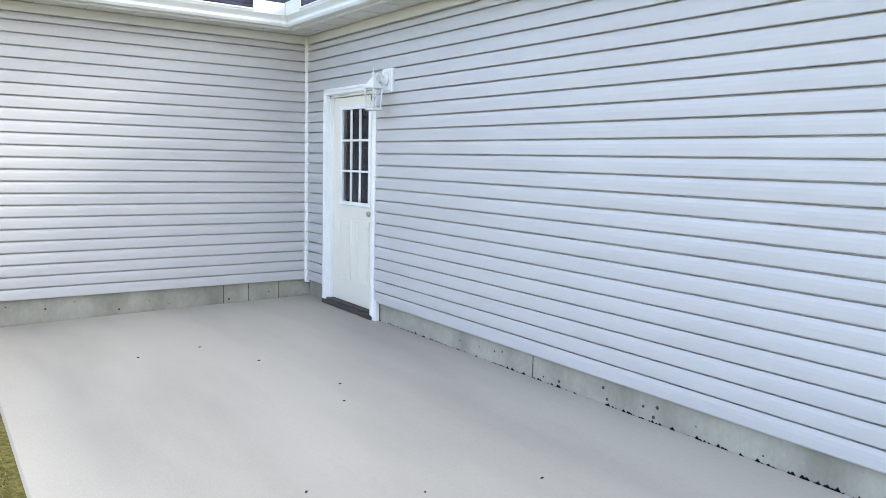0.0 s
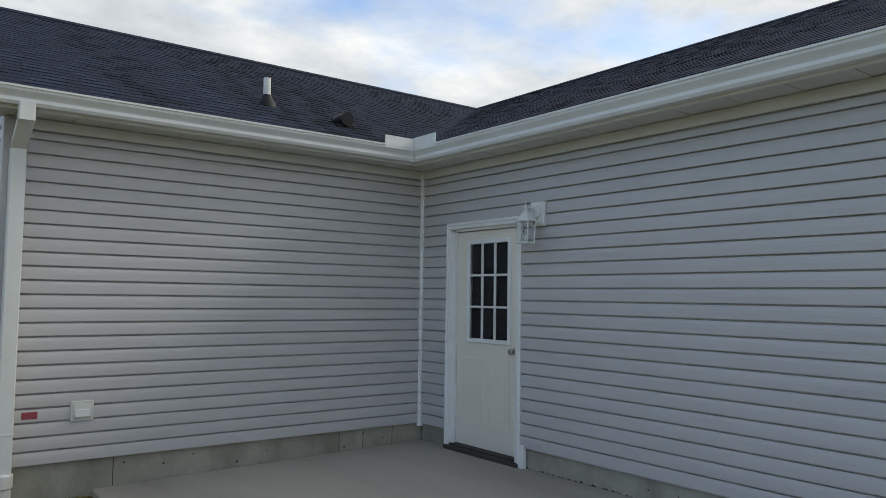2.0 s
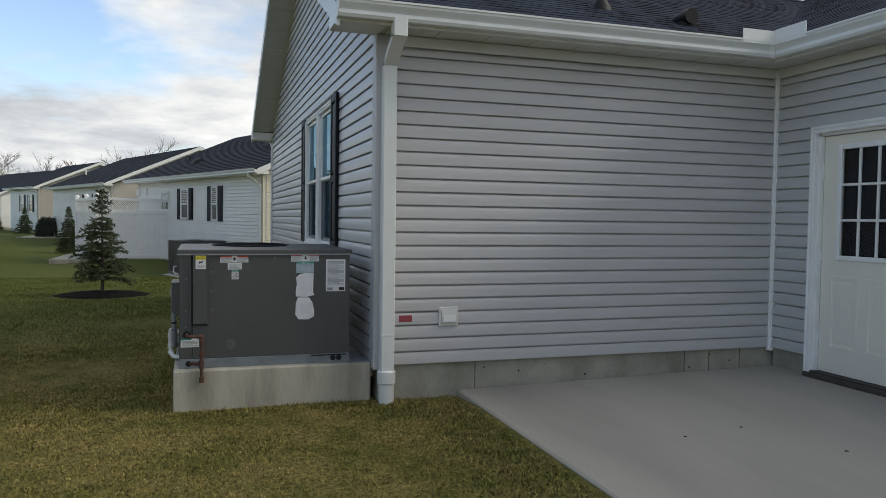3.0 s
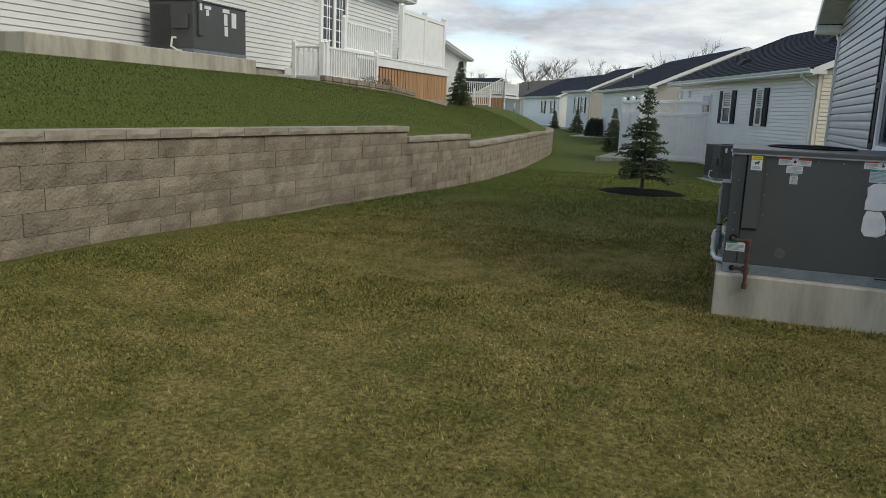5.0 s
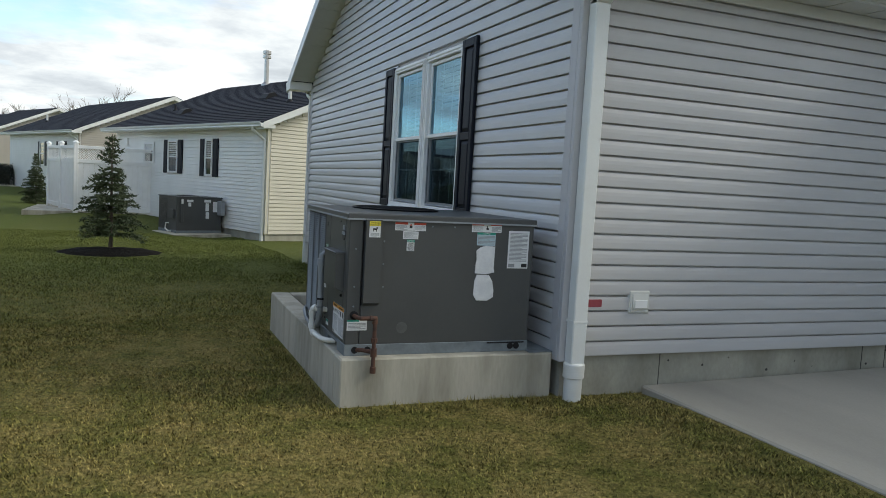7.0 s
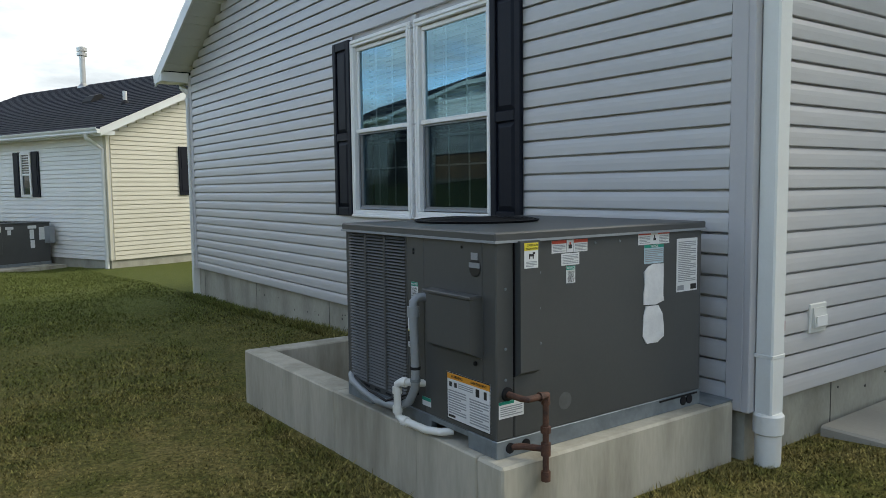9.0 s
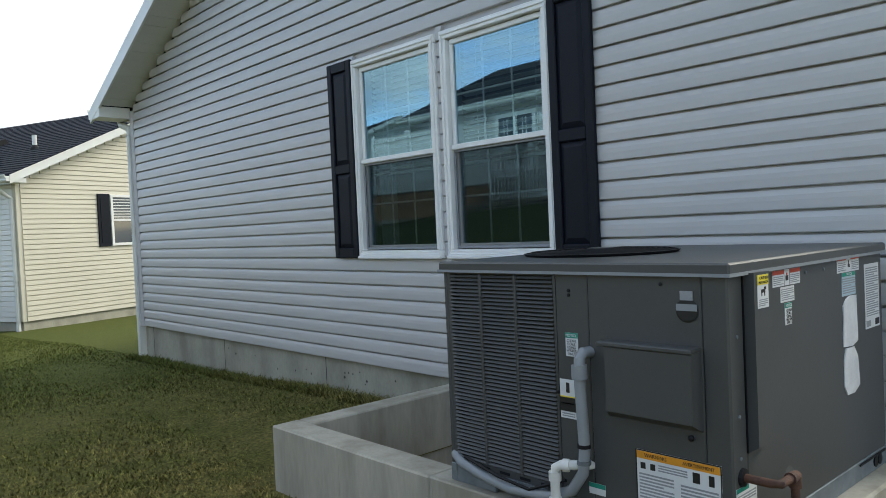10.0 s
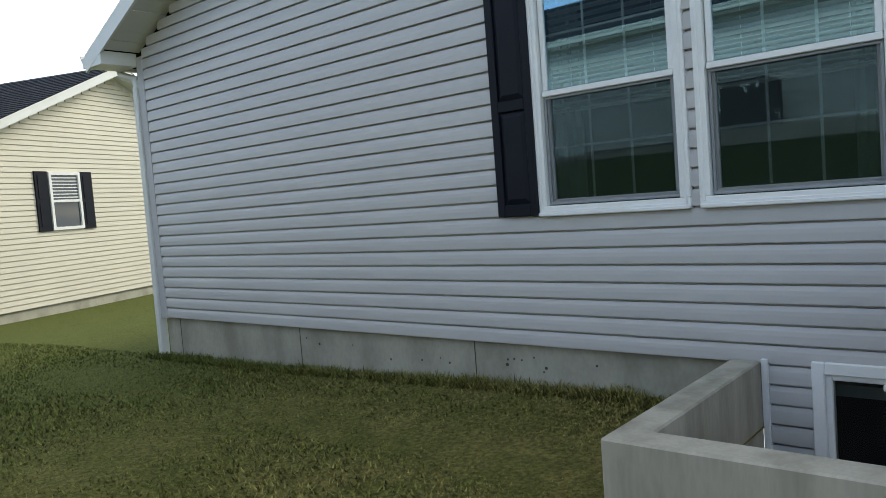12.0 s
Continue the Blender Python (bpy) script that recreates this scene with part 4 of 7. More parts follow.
def raised(geo, a, b, lo, hi, x):
    """A shallow moulded door panel."""
    for d0, d1, o in ((0.0, 0.014, -0.008), (0.014, 0.026, -0.003)):
        geo.box((x, a + d0, lo + d0), (x + o, b - d0, lo + d1)).box((x, a + d0, hi - d1), (x + o, b - d0, hi - d0))
        geo.box((x, a + d0, lo + d1), (x + o, a + d1, hi - d1)).box((x, b - d1, lo + d1), (x + o, b - d0, hi - d1))
    geo.box((x, a + 0.05, lo + 0.05), (x - 0.004, b - 0.05, hi - 0.05), 0.003)


for a, b in ((-1.285, -1.015), (-0.915, -0.645)):
    g = Geo()
    raised(g, a, b, 0.28, 0.88, 0.0350)
    part("panel", g, M_DOOR, leaf)
g = Geo()
fw = 0.04
g.box((0.018, GY0 - 0.02, GZ0 - 0.02), (0.05, GY0 + fw - 0.02, GZ1 + 0.02), 0.006).box((0.018, GY1 - fw + 0.02, GZ0 - 0.02), (0.05, GY1 + 0.02, GZ1 + 0.02), 0.006)
g.box((0.0185, GY0 + fw - 0.02, GZ0 - 0.02), (0.05, GY1 - fw + 0.02, GZ0 + fw - 0.02), 0.006).box((0.0185, GY0 + fw - 0.02, GZ1 - fw + 0.02), (0.05, GY1 - fw + 0.02, GZ1 + 0.02), 0.006)
glz = part("light_frame", g, M_VINYL, leaf, "white window frame in the door")
g = Geo()
gw, gh = (GY1 - GY0 - 0.04) / 3, (GZ1 - GZ0 - 0.04) / 3
for i in (1, 2):
    c = GY0 + 0.02 + gw * i
    g.box((0.024, c - 0.010, GZ0 + 0.02), (0.044, c + 0.010, GZ1 - 0.02), 0.003)
    c = GZ0 + 0.02 + gh * i
    g.box((0.0245, GY0 + 0.02, c - 0.010), (0.0435, GY1 - 0.02, c + 0.010), 0.003)
part("muntins", g, M_VINYL, leaf, "white grid bars")
for i in range(3):
    for j in range(3):
        p = part("pane", sheet_x(0.046, GY0 + 0.02 + gw * i + 0.008, GY0 + 0.02 + gw * (i + 1) - 0.008, GZ0 + 0.02 + gh * j + 0.008, GZ0 + 0.02 + gh * (j + 1) - 0.008), M_GLASS_PLAIN, leaf)
        p.visible_shadow = False
part("knob", Geo().lathe((0.035, -1.345, 0.965), [(0.030, 0.0), (0.030, -0.006), (0.012, -0.012), (0.011, -0.035), (0.024, -0.045), (0.027, -0.058), (0.020, -0.068), (0.004, -0.070)], 20, "x"), M_CHROME, leaf, "round satin metal knob", smooth=True)
for z in (0.35, 1.05, 1.78):
    part("hinge", Geo().box((0.020, DY1 - 0.004, z - 0.045), (0.040, DY1 + 0.010, z + 0.045), 0.003), M_VINYL, leaf)
part("sill", Geo().box((-0.06, y0 + 0.01, 0.0), (0.10, y1 - 0.01, 0.045), 0.008).box((-0.03, y0 + W, 0.045), (0.10, y1 - W, 0.060), 0.004), M_SILL, door, "weathered dark wooden threshold")
part("foot_block", Geo().box((-0.040, y0 - 0.05, 0.0), (0.0, y0 - 0.001, SB + 0.02), 0.004), M_VINYL, door)
# Added black sheet: the room's darkness behind the door glass as colour.
solid("door_curtain", Geo().box((0.16, -1.5, 0.08), (0.17, -0.45, 2.1)), M_SHUTTER, "black sheet standing for the unlit room behind the door glass", "blind")

# ---- wall lantern ----
lamp = thing("wall_lantern", "white coach lantern with clear glass beside the door", "wall lamp", (-0.03, -1.70, 2.04))
part("mounting_block", Geo().box((-0.055, -1.782, 2.035), (0.0, -1.618, 2.24), 0.006).box((-0.062, -1.765, 2.052), (-0.055, -1.635, 2.222), 0.004), M_VINYL, lamp)
part("back_plate", Geo().lathe((-0.062, -1.70, 2.15), [(0.058, 0.0), (0.058, -0.010), (0.045, -0.022), (0.012, -0.026)], 20, "x"), M_WHITE, lamp, smooth=True)
part("arm", Geo().tube([(-0.07, -1.70, 2.15), (-0.11, -1.70, 2.175), (-0.15, -1.70, 2.185), (-0.175, -1.70, 2.16), (-0.18, -1.70, 2.13)], 0.012, 10), M_WHITE, lamp, smooth=True)
LX, LY = -0.185, -1.70
part("roof", Geo().lathe((LX, LY, 0), [(0.092, 2.060), (0.094, 2.068), (0.070, 2.092), (0.040, 2.125), (0.016, 2.150), (0.012, 2.165), (0.020, 2.178), (0.012, 2.190), (0.006, 2.205), (0.002, 2.235)], 6), M_WHITE, lamp)
part("base", Geo().lathe((LX, LY, 0), [(0.03, 1.872), (0.080, 1.880), (0.082, 1.893), (0.06, 1.898)], 6), M_WHITE, lamp)
for k in range(6):
    a = k * math.pi / 3
    part("post", Geo().tube([(LX + 0.072 * math.cos(a), LY + 0.072 * math.sin(a), 1.89), (LX + 0.082 * math.cos(a), LY + 0.082 * math.sin(a), 2.064)], 0.0055, 6), M_WHITE, lamp)
for k in range(6):
    a0, a1 = k * math.pi / 3 + 0.09, (k + 1) * math.pi / 3 - 0.09
    vs = []
    for r, z in ((0.070, 1.894), (0.080, 2.062)):
        for rr in (r, r - 0.002):
            for a in (a0, a1):
                vs.append((LX + rr * math.cos(a), LY + rr * math.sin(a), z))
    p = part("pane", Geo().add(vs, [(0, 1, 5, 4)]), M_LAMPGLASS, lamp)
    p.visible_shadow = False
part("candle_sleeve", Geo().lathe((LX, LY, 0), [(0.014, 1.893), (0.014, 1.95)], 12), M_PVC, lamp, smooth=True)
part("bulb", Geo().lathe((LX, LY, 0), [(0.010, 1.95), (0.020, 1.975), (0.017, 2.00), (0.004, 2.03)], 12), M_LAMPGLASS, lamp, smooth=True)

# ---- small things on the patio wall ----
vent = thing("wall_vent", "white louvred exhaust vent hood on the siding", "vent", (-3.145, -0.03, 0.47))
part("plate", Geo().box((-3.225, -0.042, 0.470), (-3.065, 0.0, 0.622), 0.005), M_SOFFIT, vent)
g = Geo().prism([(0.042, 0.60), (0.048, 0.60), (0.060, 0.505), (0.057, 0.497), (0.042, 0.497)], -3.205, -3.085, lambda s, u, w: (s, -u, w))
part("hood", g, M_SOFFIT, vent)
part("flap", Geo().box((-3.195, -0.064, 0.505), (-3.095, -0.058, 0.56), 0.002), M_VINYL, vent)
solid("utility_tag", Geo().box((-3.545, -0.036, 0.512), (-3.442, -0.024, 0.562), 0.002), M_REDTAG, "faded red utility tag stuck on the siding", "tag")


# ---- windows and shutters of the gable wall ----
def double_hung(y0, y1, z0, z1, label):
    """A white vinyl double-hung window in the gable wall, with grids between the panes and a screen on the lower sash."""
    w = thing("window_1" if y0 < 2.5 else "window_2", label, "window", (XC, (y0 + y1) / 2, z0), kind="structure")
    t = 0.058

    def ring(geo, a, b, lo, hi, th, xa, xb, bev=0.005):
        geo.box((xa, a, lo), (xb, b, lo + th), bev).box((xa, a, hi - th), (xb, b, hi), bev)
        geo.box((xa, a, lo + th), (xb, a + th, hi - th), bev).box((xa, b - th, lo + th), (xb, b, hi - th), bev)
        return geo

    g = ring(Geo(), y0 - 0.005, y1 + 0.005, z0 - 0.005, z1 + 0.005, t, XC - 0.052, XC + 0.05)
    ring(g, y0 + 0.012, y1 - 0.012, z0 + 0.012, z1 - 0.012, 0.016, XC - 0.060, XC - 0.051, 0.003)
    part("window_frame", g, M_VINYL, w)
    part("window_sill", Geo().box((XC - 0.068, y0 + 0.0, z0 - 0.008), (XC - 0.051, y1, z0 + 0.014), 0.004), M_VINYL, w)
    a, b, lo, hi = y0 + t, y1 - t, z0 + t, z1 - t
    mid = lo + (hi - lo) * 0.495
    up = part("upper_sash", ring(Geo(), a, b, mid - 0.028, hi, 0.034, XC - 0.022, XC + 0.008), M_VINYL, w)
    dn = part("lower_sash", ring(Geo(), a, b, lo, mid + 0.006, 0.034, XC - 0.004, XC + 0.026), M_VINYL, w)
    part("meeting_rail", Geo().box((XC - 0.036, a, mid - 0.030), (XC - 0.0225, b, mid + 0.004), 0.004), M_VINYL, w)
    for s, q0, q1, x in ((up, mid + 0.006, hi - 0.034, XC - 0.006), (dn, lo + 0.034, mid - 0.028, XC + 0.012)):
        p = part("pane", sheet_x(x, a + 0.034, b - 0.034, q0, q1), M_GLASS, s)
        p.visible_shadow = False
        g = Geo()
        for i in (1, 2):
            c = a + 0.034 + (b - a - 0.068) * i / 3
            g.box((x + 0.008, c - 0.007, q0), (x + 0.013, c + 0.007, q1))
        c = (q0 + q1) / 2
        g.box((x + 0.0085, a + 0.034, c - 0.007), (x + 0.0125, b - 0.034, c + 0.007))
        part("grid", g, M_MUNTIN, s)
    sc = part("screen_frame", ring(Geo(), a + 0.002, b - 0.002, lo + 0.002, mid - 0.03, 0.016, XC - 0.018, XC - 0.008, 0.002), M_CONDUIT, w, "grey screen frame")
    m = part("screen_mesh", sheet_x(XC - 0.0135, a + 0.018, b - 0.018, lo + 0.018, mid - 0.046), M_SCREEN, sc)
    m.visible_shadow = False
    # blind half let down behind the upper sash
    bl = thing("window_blind", "white horizontal slat blind hung behind the window", "blind", (XC + 0.10, (y0 + y1) / 2, hi), group="blinds behind the windows")
    part("head_rail", Geo().box((XC + 0.075, a, hi - 0.01), (XC + 0.115, b, hi + 0.03), 0.004), M_BLIND, bl)
    z = hi - 0.035
    while z > mid - 0.10:
        part("slat", Geo().add([(XC + 0.074, a + 0.005, z + 0.006), (XC + 0.118, a + 0.005, z - 0.008), (XC + 0.118, b - 0.005, z - 0.008), (XC + 0.074, b - 0.005, z + 0.006),
                                (XC + 0.074, a + 0.005, z + 0.009), (XC + 0.118, a + 0.005, z - 0.005), (XC + 0.118, b - 0.005, z - 0.005), (XC + 0.074, b - 0.005, z + 0.009)],
                               [(0, 1, 2, 3), (7, 6, 5, 4), (0, 4, 5, 1), (1, 5, 6, 2), (2, 6, 7, 3), (3, 7, 4, 0)]), M_BLIND, bl)
        z -= 0.046
    for c in (a + 0.15, b - 0.15):
        part("cord", Geo().box((XC + 0.072, c - 0.002, mid - 0.1), (XC + 0.074, c + 0.002, hi)), M_BLIND, bl)
    part("bottom_rail", Geo().box((XC + 0.078, a + 0.004, mid - 0.125), (XC + 0.112, b - 0.004, mid - 0.105), 0.003), M_BLIND, bl)
    return w


double_hung(*WIN_R, "white double-hung window with black grid shadows and screen")
double_hung(*WIN_L, "white double-hung window with a half-lowered blind")
for y0, y1 in ((1.87, 2.07), (3.55, 3.76)):
    g = Geo()
    n = 9
    vs = []
    for i in range(n + 1):
        yy = y0 + (y1 - y0) * i / n
        dx = 0.02 * math.sin(i * 2.1)
        vs += [(XC + 0.17 + dx, yy, 0.85), (XC + 0.17 + dx, yy, 2.52)]
    g.add(vs, [(2 * i, 2 * i + 2, 2 * i + 3, 2 * i + 1) for i in range(n)])
    solid("curtain", g, M_CURTAIN, "pale green curtain drawn to the side of the window", "curtain", group="curtains of the gable window")


def shutter(y0, y1, z0, z1, label):
    sh = thing("shutter", label, "shutter", (XC - 0.02, (y0 + y1) / 2, z0), group="shutters of the gable window")
    xa, xb = XC - 0.066, XC - 0.0335
    t = 0.055
    mid = z0 + (z1 - z0) * 0.455
    g = Geo().box((xa, y0, z0), (xb, y0 + t, z1), 0.006).box((xa, y1 - t, z0), (xb, y1, z1), 0.006)
    for lo, hi in ((z0, z0 + 0.075), (mid - 0.035, mid + 0.035), (z1 - 0.075, z1)):
        g.box((xa + 0.0005, y0 + t, lo), (xb, y1 - t, hi), 0.006)
    part("frame", g, M_SHUTTER, sh)
    for lo, hi in ((z0 + 0.075, mid - 0.035), (mid + 0.035, z1 - 0.075)):
        g = Geo()
        a, b = y0 + t, y1 - t
        k = 0.035
        vs = [(xb - 0.012, a, lo), (xb - 0.012, b, lo), (xb - 0.012, b, hi), (xb - 0.012, a, hi), (xa + 0.006, a + k, lo + k), (xa + 0.006, b - k, lo + k), (xa + 0.006, b - k, hi - k), (xa + 0.006, a + k, hi - k)]
        g.add(vs, [(4, 7, 6, 5), (0, 4, 5, 1), (1, 5, 6, 2), (2, 6, 7, 3), (3, 7, 4, 0), (0, 1, 2, 3)])
        part("raised_panel", g, M_SHUTTER, sh)


shutter(*SH_R, "black raised-panel vinyl shutter above the cooling unit")
shutter(*SH_L, "black raised-panel vinyl shutter beside the window")

# basement window in the well
bw = thing("window_3", "white basement window low in the concrete well", "window", (XC, 1.9, -0.42), kind="structure")
y0, y1, z0, z1 = WELL_WIN
g = Geo()
for th, xa, o in ((0.06, XC - 0.052, 0.0), (0.035, XC - 0.03, 0.055)):
    g.box((xa, y0 + o, z0 + o), (XC + 0.03, y0 + o + th, z1 - o), 0.005).box((xa, y1 - o - th, z0 + o), (XC + 0.03, y1 - o, z1 - o), 0.005)
    g.box((xa + 0.001, y0 + o + th, z1 - o - th), (XC + 0.03, y1 - o - th, z1 - o), 0.005).box((xa + 0.001, y0 + o + th, z0 + o), (XC + 0.03, y1 - o - th, z0 + o + th), 0.005)
part("window_frame", g, M_VINYL, bw)
part("latch", Geo().box((XC - 0.055, 1.88, z1 - 0.115), (XC - 0.03, 1.96, z1 - 0.085), 0.005), M_VINYL, bw)
part("pane", sheet_x(XC - 0.010, y0 + 0.085, y1 - 0.085, z0 + 0.085, z1 - 0.085), M_GLASS_PLAIN, bw).visible_shadow = False
# Unseen boards in black, so the basement's shade sits in their colour.
solid("wall_basement", Geo().box((XC + 0.5, 1.3, -1.0), (XC + 0.55, 2.6, 0.0)).box((XC + 0.14, 1.3, -1.05), (XC + 0.5, 2.6, -1.0)), M_SHUTTER, "black boards standing for the unlit basement behind the window", "wall", kind="structure")

# ---- concrete curb that carries the unit and rings the well ----
CX0, CX1, CY0, CY1, CZ = -5.19, XC - 0.037, 0.04, 2.66, 0.195
pad = thing("concrete_pad", "water-stained concrete pad under the cooling unit", "concrete pad", (-4.5, 0.7, -0.1))
part("front_curb", Geo().box((CX0, CY0, -0.6), (CX1, 0.20, CZ), 0.010), M_CURB, pad)
part("side_curb", Geo().box((CX0, 0.2005, -0.6), (CX0 + 0.16, 1.40, CZ), 0.006), M_CURB, pad)
part("slab", Geo().box((CX0 + 0.1605, 0.2005, -0.6), (CX1, 1.40, CZ - 0.003)), M_CURB, pad)
well = thing("window_well", "pale concrete wall of the basement window well", "window well", (-4.5, 2.0, -0.1))
part("side_wall", Geo().box((CX0, 1.401, -1.0), (CX0 + 0.16, CY1, CZ), 0.008), M_CURB, well)
part("end_wall", Geo().box((CX0 + 0.1605, 2.51, -1.0), (CX1, CY1, CZ), 0.008), M_CURB, well)
for yy in (0.62, 1.38, 2.05):
    part("form_seam", Geo().box((CX0 - 0.0015, yy, -0.2), (CX0 + 0.004, yy + 0.005, CZ - 0.012)), M_CURB, well if yy > 1.4 else pad)
solid("well_floor", Geo().box((CX0 + 0.16, 1.40, -0.95), (XC, 2.51, -0.88)), M_FOUND, "concrete floor of the window well", "floor", kind="structure")
solid("trim_well", Geo().box((XC - 0.05, 2.475, -0.5), (XC - 0.0005, 2.508, 0.205), 0.003), M_VINYL, "white vinyl edge trim beside the well", "trim", kind="structure")
solid("flashing", Geo().box((-3.92, 0.045, 0.197), (XC - 0.034, 0.5, 0.203)), M_GALV, "grey metal flashing strip between pad and siding", "flashing")

# ---- packaged cooling unit ----
UX0, UX1, UY0, UY1, UZ0, UZ1 = -5.15, -3.905, 0.12, 1.30, CZ, 1.065


def air_unit():
    u = thing("air_conditioner", "dark grey packaged air conditioner with stickers on a concrete pad", "air conditioner", ((UX0 + UX1) / 2, (UY0 + UY1) / 2, UZ0))
    b = 0.070
    # base rails with dark fork pockets
    g = Geo()
    g.box((UX0 - 0.001, UY0 - 0.001, UZ0), (UX1 + 0.004, UY0 + 0.03, UZ0 + b), 0.003).box((UX0 - 0.001, UY1 - 0.03, UZ0), (UX1 + 0.004, UY1 + 0.004, UZ0 + b), 0.003)
    for a, c in ((UY0 + 0.03, 0.30), (0.56, 0.80), (1.06, UY1 - 0.03)):
        g.box((UX0 - 0.001, a, UZ0), (UX0 + 0.03, c, UZ0 + b), 0.003)
    g.box((UX1 - 0.03, UY0 + 0.03, UZ0), (UX1 + 0.004, UY1 - 0.03, UZ0 + b), 0.003)
    for a, c in ((0.30, 0.56), (0.80, 1.06)):
        g.box((UX0 - 0.003, a, UZ0 + 0.048), (UX0 + 0.03, c, UZ0 + b))
    rail = part("base_rail", g, M_GALV, u, "bare galvanised steel base rail")
    part("base_pan", Geo().box((UX0 + 0.03, UY0 + 0.03, UZ0 + 0.03), (UX1 - 0.03, UY1 - 0.03, UZ0 + b)), M_BLACK, u)
    for x in (-5.085, -5.005, -4.03, -3.985):
        part("knockout", Geo().lathe((x, UY0 - 0.004, UZ0 + 0.036), [(0.021, 0.004), (0.021, -0.0015), (0.016, -0.002)], 16, "y"), M_BLACK, rail)
    part("slot", Geo().box((-4.20, UY0 - 0.0065, UZ0 + 0.056), (-3.93, UY0 - 0.003, UZ0 + 0.064)), M_BLACK, rail)
    z0, z1 = UZ0 + b, UZ1 - 0.035
    # cabinet panels
    part("front_panel", Geo().box((-5.060, UY0, z0), (UX1, UY0 + 0.02, z1), 0.004), M_UNIT, u)
    part("corner_post", Geo().box((UX0, UY0, z0), (-5.0615, UY0 + 0.0815, z1), 0.006), M_UNIT, u)
    part("side_panel", Geo().box((UX0, UY0 + 0.082, z0), (UX0 + 0.02, 0.602, z1), 0.004), M_UNIT, u)
    part("filler_panel", Geo().box((UX0 + 0.001, 0.604, z0), (UX0 + 0.02, 0.738, z1), 0.004), M_UNIT, u)
    part("back_panel", Geo().box((UX0, UY1 - 0.02, z0), (UX1, UY1, z1), 0.004), M_UNIT, u)
    part("end_panel", Geo().box((UX1 - 0.02, UY0 + 0.02, z0), (UX1, UY1 - 0.02, z1), 0.004), M_UNIT, u)
    # Black filler box: the cabinet's inner shade given as colour.
    part("inner_box", Geo().box((UX0 + 0.07, UY0 + 0.03, z0), (UX1 - 0.03, UY1 - 0.03, z1 - 0.003)), M_BLACK, u, "black box standing for the shade inside the cabinet")
    part("seam", Geo().box((UX0 + 0.004, 0.6021, z0), (UX0 + 0.012, 0.6038, z1)), M_BLACK, u)
    # channel cover at the front corner
    g = Geo().prism([(0.0, z0 + 0.24), (0.032, z0 + 0.26), (0.032, z1), (0.0, z1)], -5.055, -4.955, lambda s, d, w: (s, UY0 - d, w))
    part("wiring_channel", g, M_UNIT, u)
    part("channel_slot", Geo().box((-5.0605, UY0 - 0.002, z0 + 0.24), (-5.0575, UY0 + 0.02, z1)), M_BLACK, u)
    # top cover with drip edge and fan guard
    top = part("top_cover", Geo().box((UX0 - 0.014, UY0 - 0.014, UZ1 - 0.036), (UX1 + 0.014, UY1 + 0.014, UZ1), 0.006), M_UNIT, u)
    part("drip_edge", Geo().box((UX0 - 0.017, UY0 - 0.017, UZ1 - 0.040), (UX0 - 0.0141, UY1 + 0.017, UZ1 - 0.030)).box((UX0 - 0.0141, UY0 - 0.017, UZ1 - 0.040), (UX1 + 0.017, UY0 - 0.0141, UZ1 - 0.030)), M_CONDUIT, top)
    FX, FY = -4.60, 0.94
    part("fan_opening", Geo().lathe((FX, FY, UZ1), [(0.305, 0.0005), (0.315, 0.010), (0.302, 0.012), (0.298, 0.002)], 40), M_BLACK, top)
    for r in [0.05 + 0.0215 * i for i in range(12)]:
        pts = [(FX + r * math.cos(q), FY + r * math.sin(q), UZ1 + 0.012 + 0.010 * (1 - (r / 0.31) ** 2)) for q in (2 * math.pi * j / 40 for j in range(41))]
        part("guard_ring", Geo().tube(pts, 0.0025, 4, False), M_BLACK, top)
    for k in range(10):
        q = 2 * math.pi * k / 10
        part("guard_spoke", Geo().tube([(FX, FY, UZ1 + 0.020), (FX + 0.31 * math.cos(q), FY + 0.31 * math.sin(q), UZ1 + 0.010)], 0.003, 5), M_BLACK, top)
    part("guard_hub", Geo().lathe((FX, FY, UZ1), [(0.055, 0.014), (0.055, 0.024), (0.04, 0.026)], 20), M_UNIT, top)
    # louvred coil guard
    ga, gb, gl, gh = 0.745, 1.262, z0 + 0.03, z1 - 0.012
    guard_ = part("coil_guard", Geo().box((UX0, ga - 0.006, z0), (UX0 + 0.02, ga + 0.006, z1), 0.003).box((UX0, gb - 0.004, z0), (UX0 + 0.02, UY1 - 0.0205, z1), 0.003)
                  .box((UX0, ga, z0), (UX0 + 0.02, gb, gl), 0.002).box((UX0, ga, gh), (UX0 + 0.02, gb, z1), 0.002), M_UNIT, u)
    n = 50
    for i in range(n):
        z = gl + (gh - gl) * (i + 0.5) / n
        h = (gh - gl) / n
        vs = [(UX0 + x, yy, z + w) for yy in (ga + 0.004, gb - 0.004) for x, w in ((0.001, h * 0.30), (-0.006, -h * 0.22), (-0.005, -h * 0.30), (0.003, h * 0.18))]
        part("louvre", Geo().add(vs, [(0, 1, 5, 4), (1, 2, 6, 5), (2, 3, 7, 6), (3, 0, 4, 7), (3, 2, 1, 0), (4, 5, 6, 7)]), M_UNIT, guard_)
    for q in (ga + (gb - ga) * 0.34, ga + (gb - ga) * 0.68):
        part("louvre_rib", Geo().box((UX0 - 0.0075, q - 0.008, gl), (UX0 + 0.010, q + 0.008, gh), 0.003), M_UNIT, guard_)
